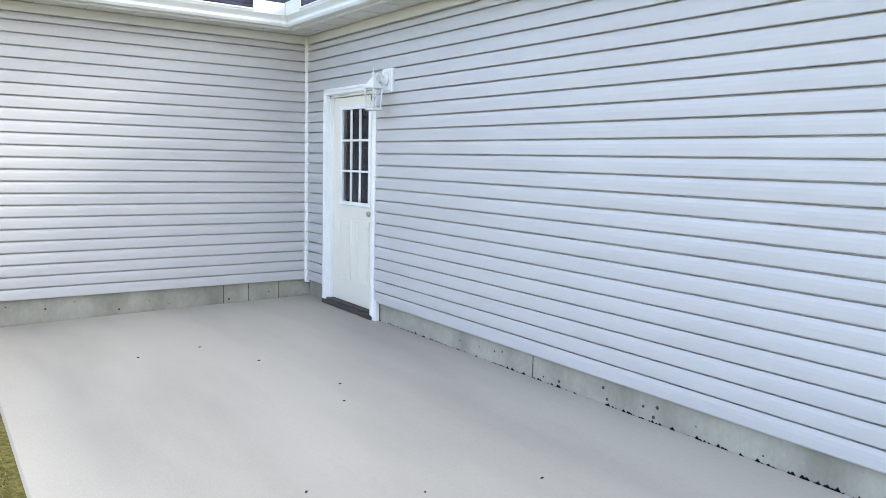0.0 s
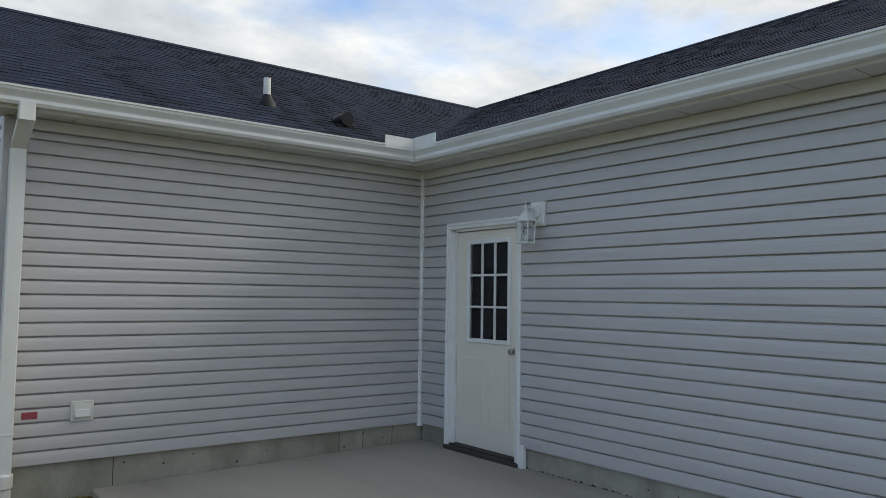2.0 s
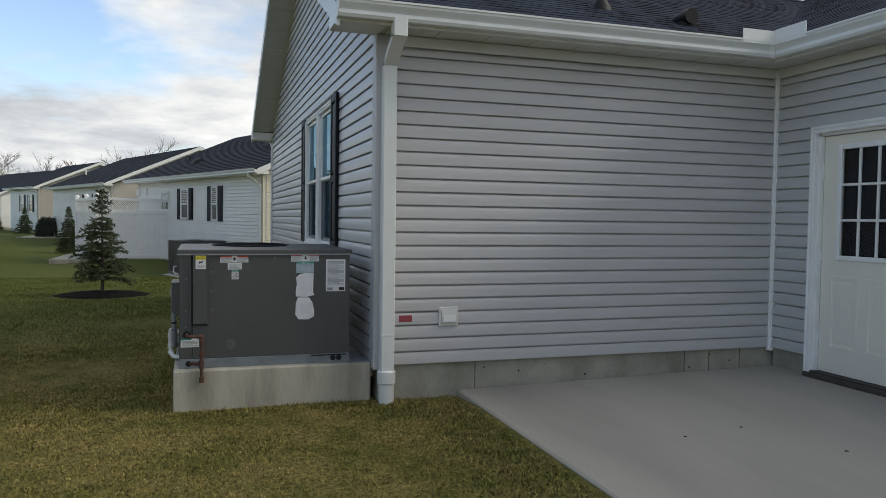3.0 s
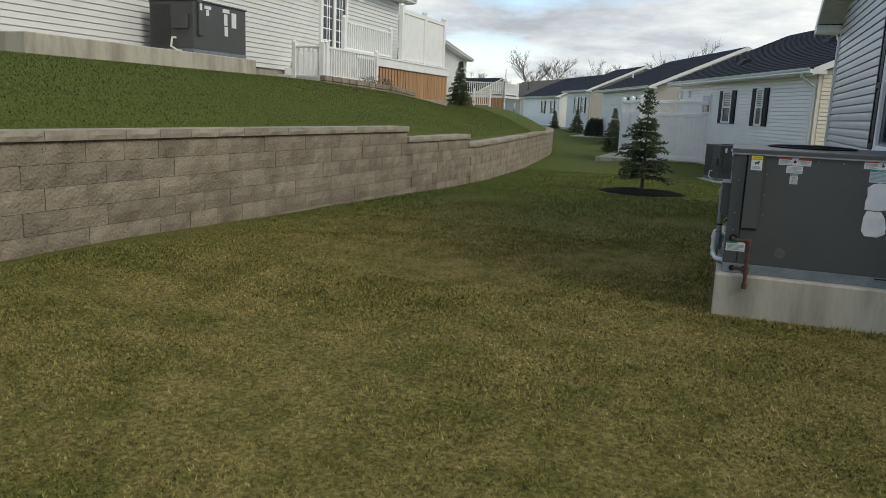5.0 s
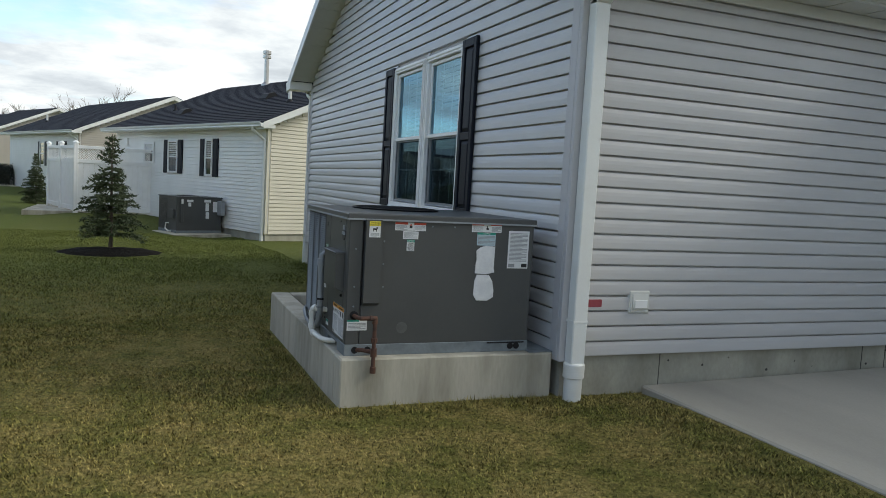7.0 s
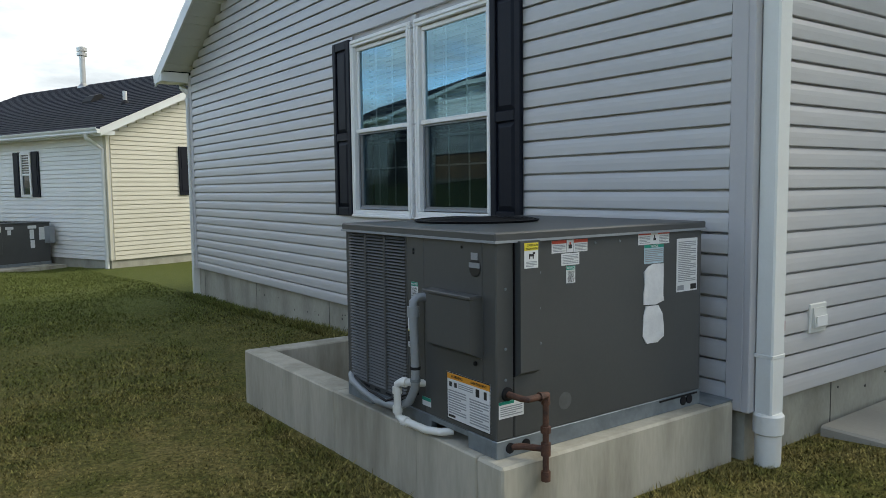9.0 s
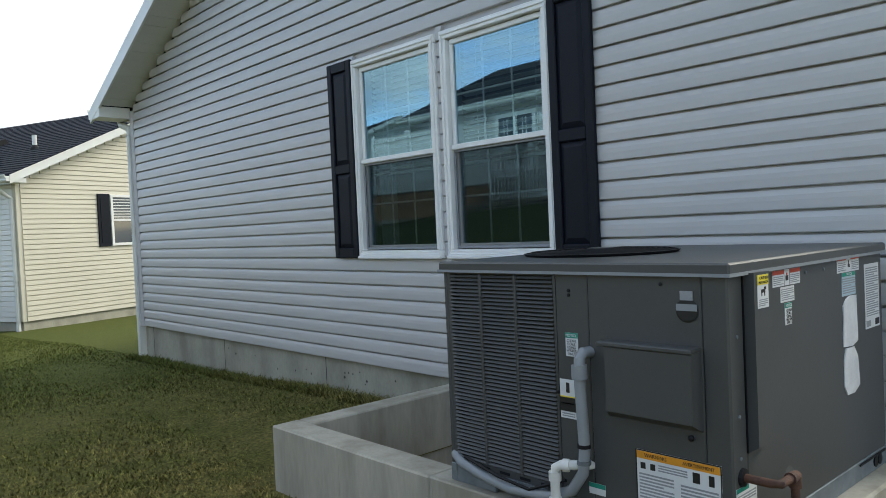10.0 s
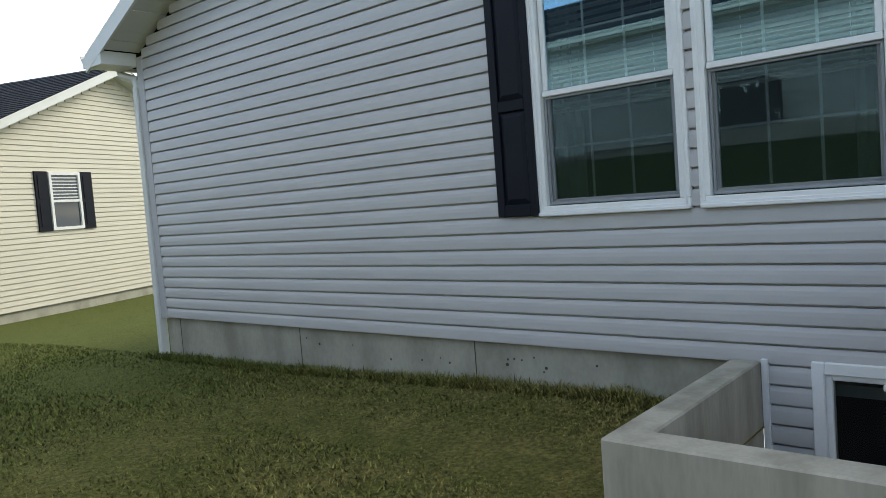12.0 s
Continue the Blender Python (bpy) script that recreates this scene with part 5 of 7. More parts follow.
    for i in range(5):
        part("drain_slot", Geo().box((UX0 - 0.002, ga + 0.04 + i * 0.1, z0 + 0.010), (UX0 + 0.002, ga + 0.09 + i * 0.1, z0 + 0.020)), M_BLACK, guard_)
    part("coil", Geo().box((UX0 + 0.030, ga, z0), (UX0 + 0.05, gb, z1)), M_UNIT_SHADED, guard_, "condenser coil fins darkened for the shade behind the louvres")
    # service hood
    g = Geo()
    a, c, lo, hi = 0.205, 0.535, 0.570, 0.815
    vs = [(UX0, a, lo), (UX0, c, lo), (UX0, c, hi), (UX0, a, hi), (UX0 - 0.055, a + 0.004, lo + 0.03), (UX0 - 0.055, c - 0.03, lo + 0.03), (UX0 - 0.055, c - 0.03, hi - 0.012), (UX0 - 0.055, a + 0.004, hi - 0.012)]
    g.add(vs, [(4, 5, 6, 7), (0, 1, 5, 4), (1, 2, 6, 5), (2, 3, 7, 6), (3, 0, 4, 7), (0, 3, 2, 1)])
    part("service_hood", g, M_UNIT, u)
    part("hood_lip", Geo().box((UX0 - 0.06, a, hi - 0.010), (UX0, c, hi + 0.004), 0.003), M_UNIT, u)
    part("hood_screw", Geo().lathe((UX0 - 0.002, 0.245, 0.548), [(0.009, 0.002), (0.009, -0.006), (0.004, -0.009)], 10, "x"), M_BLACK, u)
    part("badge", Geo().lathe((UX0, 0.245, 0.925), [(0.036, 0.001), (0.036, -0.003), (0.030, -0.004)], 20, "x"), M_INK_DARK, u, "small round maker's badge")
    part("badge_band", Geo().box((UX0 - 0.0055, 0.212, 0.924), (UX0 - 0.0035, 0.278, 0.944)), M_CONDUIT, u)
    part("badge_flag", Geo().box((UX0 - 0.0055, 0.225, 0.955), (UX0 - 0.0008, 0.265, 0.982)), M_INK, u)
    for p in ((UX0, 0.68, 0.97), (UX0, 0.68, 0.955), (UX0, 0.74, 0.62), (UX0, 0.66, 0.36), (UX0, 0.66, 0.335), (UX0, 0.33, 1.0)):
        part("screw", Geo().lathe(p, [(0.006, 0.001), (0.006, -0.003), (0.002, -0.004)], 8, "x"), M_BLACK, u)
    for x, z in ((-4.93, 0.90), (-4.93, 0.76), (-4.62, 1.0), (-4.47, 1.0), (-5.105, 0.62), (-5.105, 0.5), (-5.105, 0.85), (-4.925, 0.62)):
        part("screw", Geo().lathe((x, UY0, z), [(0.006, 0.001), (0.006, -0.003), (0.002, -0.004)], 8, "y"), M_GALV, u)

    # stickers: front
    def front_label(name, x0, x1, lo, hi, mat, label, bars=(), off=0.0, heads=()):
        y = UY0 - off
        p = part(name, Geo().box((x0, y - 0.0012, lo), (x1, y, hi)), mat, u, label)
        for k, (a0, a1, b0, b1, m) in enumerate(bars):
            part("print", Geo().box((x0 + (x1 - x0) * a0, y - 0.0020 - 0.0002 * (k % 3), lo + (hi - lo) * b0), (x0 + (x1 - x0) * a1, y - 0.0010, lo + (hi - lo) * b1)), m, p)
        for txt, cx, cz, size, m in heads:
            words(txt, size, pose(x0 + (x1 - x0) * cx, y - 0.0034, lo + (hi - lo) * cz, 90, 0, 0), m, p)
        return p

    def lines(a0, a1, b0, b1, n, m=M_INK):
        h = (b1 - b0) / n
        return [(a0, a0 + (a1 - a0) * (1.0 if i % 4 != 3 else 0.7), b1 - (i + 0.75) * h, b1 - (i + 0.25) * h, m) for i in range(n)]

    front_label("caution_label", -5.037, -4.967, 0.925, 1.022, M_LABEL, "yellow and white caution label", [(0, 1, 0.70, 1, M_YELLOW), (0.32, 0.68, 0.46, 0.56, M_INK_DARK), (0.60, 0.76, 0.54, 0.63, M_INK_DARK), (0.34, 0.40, 0.36, 0.47, M_INK_DARK), (0.60, 0.66, 0.36, 0.47, M_INK_DARK)]
                + lines(0.12, 0.88, 0.05, 0.28, 4), 0.0325, [("CAUTION", 0.55, 0.90, 0.0125, M_INK_DARK), ("PRECAUCIÓN", 0.5, 0.77, 0.0095, M_INK_DARK)])
    front_label("warning_label", -4.865, -4.665, 0.970, 1.020, M_LABEL, "red and white warning label", [(0, 0.40, 0.74, 1, M_RED), (0.60, 1, 0.74, 1, M_RED), (0.46, 0.55, 0.3, 0.62, M_INK_DARK), (0.485, 0.525, 0.62, 0.8, M_RED), (0.40, 0.41, 0, 1, M_INK), (0.60, 0.61, 0, 1, M_INK)]
                + lines(0.03, 0.37, 0.08, 0.66, 5) + lines(0.64, 0.97, 0.08, 0.66, 5))
    front_label("instruction_label", -4.812, -4.712, 0.918, 0.966, M_LABEL, "white instruction label", lines(0.06, 0.94, 0.1, 0.9, 6))
    front_label("notice_label", -4.785, -4.735, 0.845, 0.914, M_LABEL, "green and white notice label", [(0, 1, 0.78, 1, M_GREEN)], 0, [("NOTICE", 0.5, 0.885, 0.0125, M_LABEL), ("CLEAN", 0.5, 0.66, 0.012, M_INK_DARK), ("COILS", 0.5, 0.52, 0.012, M_INK_DARK), ("USING", 0.5, 0.38, 0.012, M_INK_DARK), ("WATER", 0.5, 0.24, 0.012, M_INK_DARK), ("ONLY", 0.5, 0.10, 0.012, M_INK_DARK)])
    front_label("warning_label", -4.352, -4.143, 0.975, 1.030, M_LABEL, "red and white warning label", [(0, 0.40, 0.78, 1, M_RED), (0.62, 1, 0.78, 1, M_RED), (0.48, 0.56, 0.3, 0.5, M_INK_DARK), (0.50, 0.53, 0.5, 0.75, M_INK_DARK)] + lines(0.04, 0.37, 0.08, 0.68, 5) + lines(0.66, 0.97, 0.08, 0.68, 5))
    front_label("notice_label", -4.312, -4.182, 0.890, 0.973, M_TEAL, "pale blue notice label with a green head", [(0, 1, 0.84, 1, M_GREEN)] + lines(0.05, 0.95, 0.08, 0.78, 7), 0, [("NOTICE", 0.5, 0.92, 0.013, M_LABEL)])
    front_label("rating_plate", -4.088, -3.938, 0.745, 0.990, M_LABEL, "silver rating plate with fine print", lines(0.08, 0.92, 0.18, 0.95, 22) + [(0.05, 0.35, 0.03, 0.12, M_INK), (0.68, 0.95, 0.03, 0.13, M_INK_DARK)])
    front_label("service_label", -5.140, -5.015, 0.352, 0.418, M_LABEL, "green-topped white service label", [(0, 0.6, 0.82, 1, M_GREEN)] + lines(0.06, 0.94, 0.1, 0.72, 5), 0.0006)

    def torn(name, pts, label):
        n = len(pts)
        vs = [(x, UY0 - 0.0035 - 0.003 * (i % 2), z) for i, (x, z) in enumerate(pts)] + [(x, UY0 - 0.0005, z) for x, z in pts]
        p = part(name, Geo().add(vs, [tuple(range(n)), tuple(range(2 * n - 1, n - 1, -1))] + [((i + 1) % n, i, i + n, (i + 1) % n + n) for i in range(n)]), M_PAPER, u, label)
        return p

    torn("torn_sheet", [(-4.315, 0.71), (-4.24, 0.705), (-4.176, 0.718), (-4.186, 0.74), (-4.182, 0.885), (-4.25, 0.888), (-4.285, 0.878), (-4.314, 0.855), (-4.308, 0.80), (-4.316, 0.76)], "torn curling white paper sheet")
    torn("torn_sheet", [(-4.318, 0.57), (-4.295, 0.535), (-4.22, 0.532), (-4.178, 0.556), (-4.176, 0.60), (-4.190, 0.66), (-4.215, 0.70), (-4.30, 0.702), (-4.315, 0.66)], "torn curling white paper sheet")
    part("scuff", Geo().lathe((-4.79, UY0, 0.365), [(0.036, 0.001), (0.036, -0.0006), (0.02, -0.0008)], 18, "y"), M_SCUFF, u, "pale round scuff mark")

    # stickers: louvred side
    def side_label(name, ya, yb, lo, hi, mat, label, bars=(), heads=(), off=0.0):
        x = UX0 - off
        p = part(name, Geo().box((x - 0.0012, ya, lo), (x, yb, hi)), mat, u, label)
        for k, (a0, a1, b0, b1, m) in enumerate(bars):
            part("print", Geo().box((x - 0.0020 - 0.0002 * (k % 3), yb - (yb - ya) * a0, lo + (hi - lo) * b0), (x - 0.0010, yb - (yb - ya) * a1, lo + (hi - lo) * b1)), m, p)
        for txt, cx, cz, size, m in heads:
            words(txt, size, pose(x - 0.0034, yb - (yb - ya) * cx, lo + (hi - lo) * cz, 90, 0, -90), m, p)

    side_label("warning_sheet", 0.155, 0.440, 0.285, 0.482, M_LABEL, "large orange-headed warning sheet with black border", [(0, 1, 0.0, 0.018, M_INK_DARK), (0, 1, 0.982, 1, M_INK_DARK), (0, 0.012, 0, 1, M_INK_DARK), (0.988, 1, 0, 1, M_INK_DARK), (0.014, 0.986, 0.86, 0.978, M_ORANGE),
               (0.06, 0.12, 0.70, 0.80, M_INK_DARK), (0.18, 0.24, 0.70, 0.80, M_INK_DARK), (0.68, 0.76, 0.66, 0.82, M_INK_DARK), (0.86, 0.92, 0.66, 0.82, M_INK_DARK), (0.04, 0.2, 0.05, 0.1, M_INK_DARK)]
               + lines(0.04, 0.46, 0.12, 0.64, 10) + lines(0.54, 0.96, 0.06, 0.60, 10) + lines(0.28, 0.62, 0.70, 0.82, 3), [("WARNING", 0.25, 0.92, 0.016, M_INK_DARK), ("AVERTISSEMENT", 0.75, 0.92, 0.014, M_INK_DARK)])
    side_label("notice_label", 0.648, 0.700, 0.748, 0.828, M_LABEL, "green and white notice label", [(0, 1, 0.78, 1, M_GREEN)],
               [("NOTICE", 0.5, 0.885, 0.0125, M_LABEL), ("CLEAN", 0.5, 0.66, 0.0125, M_INK_DARK), ("COILS", 0.5, 0.52, 0.0125, M_INK_DARK), ("USING", 0.5, 0.38, 0.0125, M_INK_DARK), ("WATER", 0.5, 0.24, 0.0125, M_INK_DARK), ("ONLY", 0.5, 0.10, 0.0125, M_INK_DARK)])
    side_label("hazard_label", 0.665, 0.732, 0.535, 0.668, M_LABEL, "black, yellow and white hazard label", [(0.12, 0.88, 0.64, 0.94, M_LABEL), (0.40, 0.62, 0.66, 0.92, M_INK_DARK), (0, 1, 0.18, 0.54, M_INK_DARK), (0, 1, 0.50, 0.57, M_YELLOW)] + lines(0.1, 0.9, 0.22, 0.48, 4, M_INK) + lines(0.1, 0.9, 0.03, 0.15, 2))
    side_label("service_label", 0.56, 0.625, 0.298, 0.335, M_LABEL, "small green-edged service label", [(0, 1, 0.6, 1, M_GREEN)])

    # conduit, condensate trap and gas pipe
    part("conduit", Geo().tube([(UX0 + 0.005, 0.600, 0.770), (UX0 - 0.035, 0.603, 0.772), (UX0 - 0.052, 0.605, 0.755), (UX0 - 0.054, 0.607, 0.70), (UX0 - 0.050, 0.600, 0.46), (UX0 - 0.048, 0.61, 0.38), (UX0 - 0.046, 0.66, 0.31), (UX0 - 0.04, 0.76, 0.262), (UX0 - 0.035, 0.95, 0.245), (UX0 - 0.03, 1.10, 0.262), (UX0 - 0.02, 1.22, 0.285), (UX0 + 0.01, 1.285, 0.30)], 0.019, 12), M_CONDUIT, u, "grey plastic electrical conduit", smooth=True)
    part("conduit_coupling", Geo().tube([(UX0 - 0.054, 0.606, 0.735), (UX0 - 0.054, 0.606, 0.690)], 0.026, 14), M_CONDUIT, u, smooth=True)
    part("conduit_wire", Geo().tube([(UX0 - 0.03, 0.70, 0.33), (UX0 - 0.05, 0.85, 0.27), (UX0 - 0.05, 1.0, 0.285), (UX0 - 0.02, 1.2, 0.31)], 0.006, 6), M_BLACK, u)
    for p in ((UX0 - 0.05, 0.602, 0.47), (UX0 - 0.05, 0.604, 0.415)):
        part("clamp", Geo().tube([(p[0], p[1], p[2] - 0.006), (p[0], p[1], p[2] + 0.006)], 0.023, 12), M_BLACK if p[2] > 0.45 else M_GALV, u)
    T = UX0 - 0.075
    part("condensate_pipe", Geo().tube([(UX0 + 0.01, 0.615, 0.392), (T + 0.03, 0.640, 0.398), (T, 0.680, 0.398), (T - 0.004, 0.702, 0.385), (T - 0.004, 0.705, 0.360), (T - 0.004, 0.706, 0.262), (T - 0.002, 0.700, 0.240), (T + 0.0, 0.672, 0.230), (T + 0.02, 0.52, 0.222), (T + 0.05, 0.45, 0.224), (UX0 + 0.02, 0.43, 0.226)], 0.0165, 12), M_PVC, u, "white plastic condensate pipe", smooth=True)
    for a_, b_ in (((T - 0.004, 0.705, 0.372), (T - 0.004, 0.705, 0.342)), ((T - 0.004, 0.706, 0.285), (T - 0.004, 0.706, 0.256)), ((T, 0.668, 0.230), (T + 0.003, 0.640, 0.229)), ((T + 0.012, 0.655, 0.398), (T + 0.002, 0.675, 0.398))):
        part("pipe_fitting", Geo().tube([a_, b_], 0.0215, 14), M_PVC, u, smooth=True)
    gy = UY0 - 0.105
    gas = part("gas_pipe", Geo().tube([(-5.098, UY0 + 0.01, 0.445), (-5.098, gy + 0.02, 0.445), (-5.085, gy, 0.445), (-5.01, gy, 0.445), (-4.995, gy, 0.430), (-4.995, gy, 0.125)], 0.0125, 12), M_RUST, u, "rusted iron gas pipe with drip leg", smooth=True)
    part("tee", Geo().tube([(-4.995, gy, 0.262), (-4.995, gy, 0.212)], 0.019, 12).tube([(-4.995, gy, 0.237), (-5.045, UY0 - 0.03, 0.237), (-5.075, UY0, 0.232)], 0.0125, 10), M_RUST, gas, smooth=True)
    part("union", Geo().tube([(-4.995, gy, 0.325), (-4.995, gy, 0.300)], 0.020, 8), M_RUST, gas)
    part("pipe_cap", Geo().tube([(-4.995, gy, 0.150), (-4.995, gy, 0.112)], 0.018, 12), M_RUST, gas, smooth=True)
    part("elbow", Geo().tube([(-5.028, gy, 0.445), (-4.995, gy, 0.445), (-4.995, gy, 0.412)], 0.018, 12), M_RUST, gas, smooth=True)
    part("grommet", Geo().lathe((-5.098, UY0, 0.445), [(0.028, 0.001), (0.026, -0.008), (0.014, -0.010)], 14, "y"), M_BLACK, gas)
    return u


air_unit()


# ---- houses of the row ----
def house_window(root, put, s, z0, z1, w, shutters):
    """put(s, depth, z) maps wall coordinates; a framed double-hung window with its shutters."""
    def pbox(geo, s0, s1, d0, d1, a, b):
        vs = [put(q, d, z) for z in (a, b) for q, d in ((s0, d0), (s1, d0), (s1, d1), (s0, d1))]
        return geo.add(vs, [(0, 3, 2, 1), (4, 5, 6, 7), (0, 1, 5, 4), (1, 2, 6, 5), (2, 3, 7, 6), (3, 0, 4, 7)])
    g = Geo()
    t = 0.06
    pbox(g, s, s + w, 0.0, 0.045, z0, z0 + t), pbox(g, s, s + w, 0.0, 0.045, z1 - t, z1), pbox(g, s, s + t, 0.0, 0.045, z0 + t, z1 - t), pbox(g, s + w - t, s + w, 0.0, 0.045, z0 + t, z1 - t)
    mid = (z0 + z1) / 2
    pbox(g, s + t, s + w - t, 0.0, 0.04, mid - 0.025, mid + 0.025)
    win = part("window", g, M_VINYL, root)
    part("pane", pbox(Geo(), s + t, s + w - t, 0.004, 0.012, z0 + t, mid - 0.025), M_DARKPANE, win)
    part("pane", pbox(Geo(), s + t, s + w - t, 0.004, 0.016, mid + 0.025, z1 - t), M_DARKPANE, win)
    g = Geo()
    for k in range(7):
        z = mid + 0.06 + k * (z1 - mid - 0.12) / 7
        pbox(g, s + t, s + w - t, 0.0165, 0.019, z, z + 0.022)
    part("blind", g, M_BLIND, win)
    if shutters:
        for a in (s - 0.33, s + w + 0.02):
            sh = part("shutter", pbox(Geo(), a, a + 0.31, 0.0, 0.03, z0 - 0.01, z1 + 0.01), M_SHUTTER, root)
            for lo, hi in ((z0 + 0.08, mid - 0.03), (mid + 0.05, z1 - 0.07)):
                part("raised_panel", pbox(Geo(), a + 0.06, a + 0.25, 0.030, 0.040, lo, hi), M_SHUTTER, sh)


M_DARKPANE = material("dark_window_pane", (0.035, 0.045, 0.055), 0.06, scale=2, amount=0.3, fine=5, fine_amount=0.05, bump=0, spec=1.0)


def lap_siding(s0, s1, z0, z1, put, slope=None, e=0.1031):
    geo = Geo()
    z = z0
    while z < z1 - 0.02:
        a, b = (s0, s1) if slope is None else slope(z + e, s0, s1)
        if b - a < 0.1:
            break
        h = min(e, z1 - z)
        geo.prism([(0.0, 0.0), (0.028, 0.0), (0.030, 0.004), (0.022, h - 0.014), (0.001, h - 0.0135), (0.001, h), (0.0, h)], a, b, lambda q, u, w, zz=z: put(q, u, w + zz))
        z += e
    return geo


def gable_house(at, turn, w, d, label, m_gable, m_long, m_roof, gable_wins=(), long_wins=(), pipes=(), east=False, eave=3.12, found=0.26):
    """A one-storey house: gable end on local y = 0, ridge along y. Local z = 0 is the ground."""
    h = thing("house", label, "house", at, group="houses of the neighbourhood", local=True)
    SLP, OV = 0.44, 0.36
    rz = eave + 0.12 + SLP * (w / 2 + OV)
    part("foundation", Geo().box((0.012, 0.012, -1.2), (w - 0.012, d - 0.012, found)), M_FOUND, h)
    g = Geo().box((0, 0, found), (w, d, eave))
    g.prism([(0, eave), (w, eave), (w / 2, rz - 0.12)], 0.0, d, lambda s, u, q: (u, s, q))
    part("wall", g, m_long, h)

    def span(z, a, b):
        cut = max(0.0, (z - eave - 0.02) / SLP - OV + 0.25)
        return max(a, cut), min(b, w - cut)
    part("gable_siding", lap_siding(0.08, w - 0.08, found, rz - 0.2, lambda s, u, q: (s, -u, q), span), m_gable, h)
    part("long_siding", lap_siding(0.08, d - 0.08, found, eave - 0.04, lambda s, u, q: (-u, s, q)), m_long, h)
    if east:
        part("long_siding", lap_siding(0.08, d - 0.08, found, eave - 0.04, lambda s, u, q: (w + u, s, q)), m_long, h)
    for x in (0, w):
        part("corner_post", Geo().box((x - 0.034, -0.034, found), (x + 0.034, 0.08, eave), 0.003), m_gable, h)
    r, shingle_rows = Geo(), []
    for s_ in (1, -1):
        def mx(x):
            return x if s_ > 0 else w - x
        top = [(mx(-OV), -OV, eave + 0.12), (mx(w / 2), -OV, rz), (mx(w / 2), d + OV, rz), (mx(-OV), d + OV, eave + 0.12)]
        n = 4
        vs = top + [(x, y, z - 0.06) for x, y, z in top]
        r.add(vs, [(0, 1, 2, 3), (7, 6, 5, 4)] + [((i + 1) % n, i, i + n, (i + 1) % n + n) for i in range(n)])
        k = 0
        while k * 0.16 < w / 2 + OV - 0.1:
            x0 = -OV + k * 0.16
            z0 = eave + 0.12 + SLP * k * 0.16
            vs = [(mx(x0), -OV - 0.01, z0 + 0.002), (mx(x0), d + OV, z0 + 0.002), (mx(x0), d + OV, z0 + 0.018), (mx(x0), -OV - 0.01, z0 + 0.018), (mx(x0 + 0.165), -OV - 0.01, z0 + 0.074), (mx(x0 + 0.165), d + OV, z0 + 0.074)]
            shingle_rows.append(Geo().add(vs, [(0, 1, 2, 3), (3, 2, 5, 4), (0, 3, 4), (1, 5, 2)]))
            k += 1
    deck_ = part("roof", r, m_roof, h)
    for geo in shingle_rows:
        part("shingle_strip", geo, m_roof, deck_)
    f = Geo()
    for s_ in (1, -1):
        def mx2(x):
            return x if s_ > 0 else w - x
        vs = [(mx2(x), y, z) for y in (-OV - 0.005, -OV + 0.02) for x, z in ((-OV, eave + 0.11), (w / 2, rz - 0.01), (w / 2, rz - 0.19), (-OV, eave - 0.06))]
        f.add(vs, [(0, 1, 2, 3), (7, 6, 5, 4), (0, 4, 5, 1), (1, 5, 6, 2), (2, 6, 7, 3), (3, 7, 4, 0)])
        vs = [(mx2(x), y, z) for y in (-OV + 0.02, 0.0) for x, z in ((-OV, eave - 0.045), (w / 2, rz - 0.15), (w / 2, rz - 0.17), (-OV, eave - 0.065))]
        f.add(vs, [(0, 1, 2, 3), (7, 6, 5, 4), (0, 4, 5, 1), (1, 5, 6, 2), (2, 6, 7, 3), (3, 7, 4, 0)])
    part("rake_board", f, M_WHITE, h)
    for x0, x1 in ((-OV, 0.0), (w, w + OV)):
        part("eave_box", Geo().box((x0, -OV + 0.02, eave - 0.03), (x1, d + OV, eave + 0.06)), M_WHITE, h)
    part("gutter", Geo().prism(GUT, -OV, d + OV, lambda s, u, q: (-OV - u, s, q + eave - 0.01)), M_WHITE, h)
    part("gutter", Geo().prism(GUT, -OV, d + OV, lambda s, u, q: (w + OV + u, s, q + eave - 0.01)), M_WHITE, h)
    part("downspout", Geo().tube([(-OV - 0.05, 0.10, eave), (-OV - 0.05, 0.10, eave - 0.08), (-0.07, 0.06, eave - 0.32), (-0.07, 0.06, 0.02)], 0.045, 8), M_WHITE, h)
    for s, z0, z1, ww, sh in gable_wins:
        house_window(h, lambda q, dd, z: (q, -0.028 - dd, z), s, z0, z1, ww, sh)
    for s, z0, z1, ww, sh in long_wins:
        house_window(h, lambda q, dd, z: (-0.028 - dd, q, z), s, z0, z1, ww, sh)
    for x, y, r_, hh, m in pipes:
        z = eave + 0.12 + SLP * (min(x, w - x) + OV)
        p = part("vent_pipe", Geo().lathe((x, y, z), [(r_, -0.1), (r_, hh)], 12), m, h)
        part("flashing", Geo().lathe((x, y, z), [(r_ * 2.6, -0.08), (r_ * 2.0, 0.02), (r_ * 1.1, 0.08)], 12), M_BLACK, p)
    h.rotation_euler = (0, 0, radians(turn))
    return h


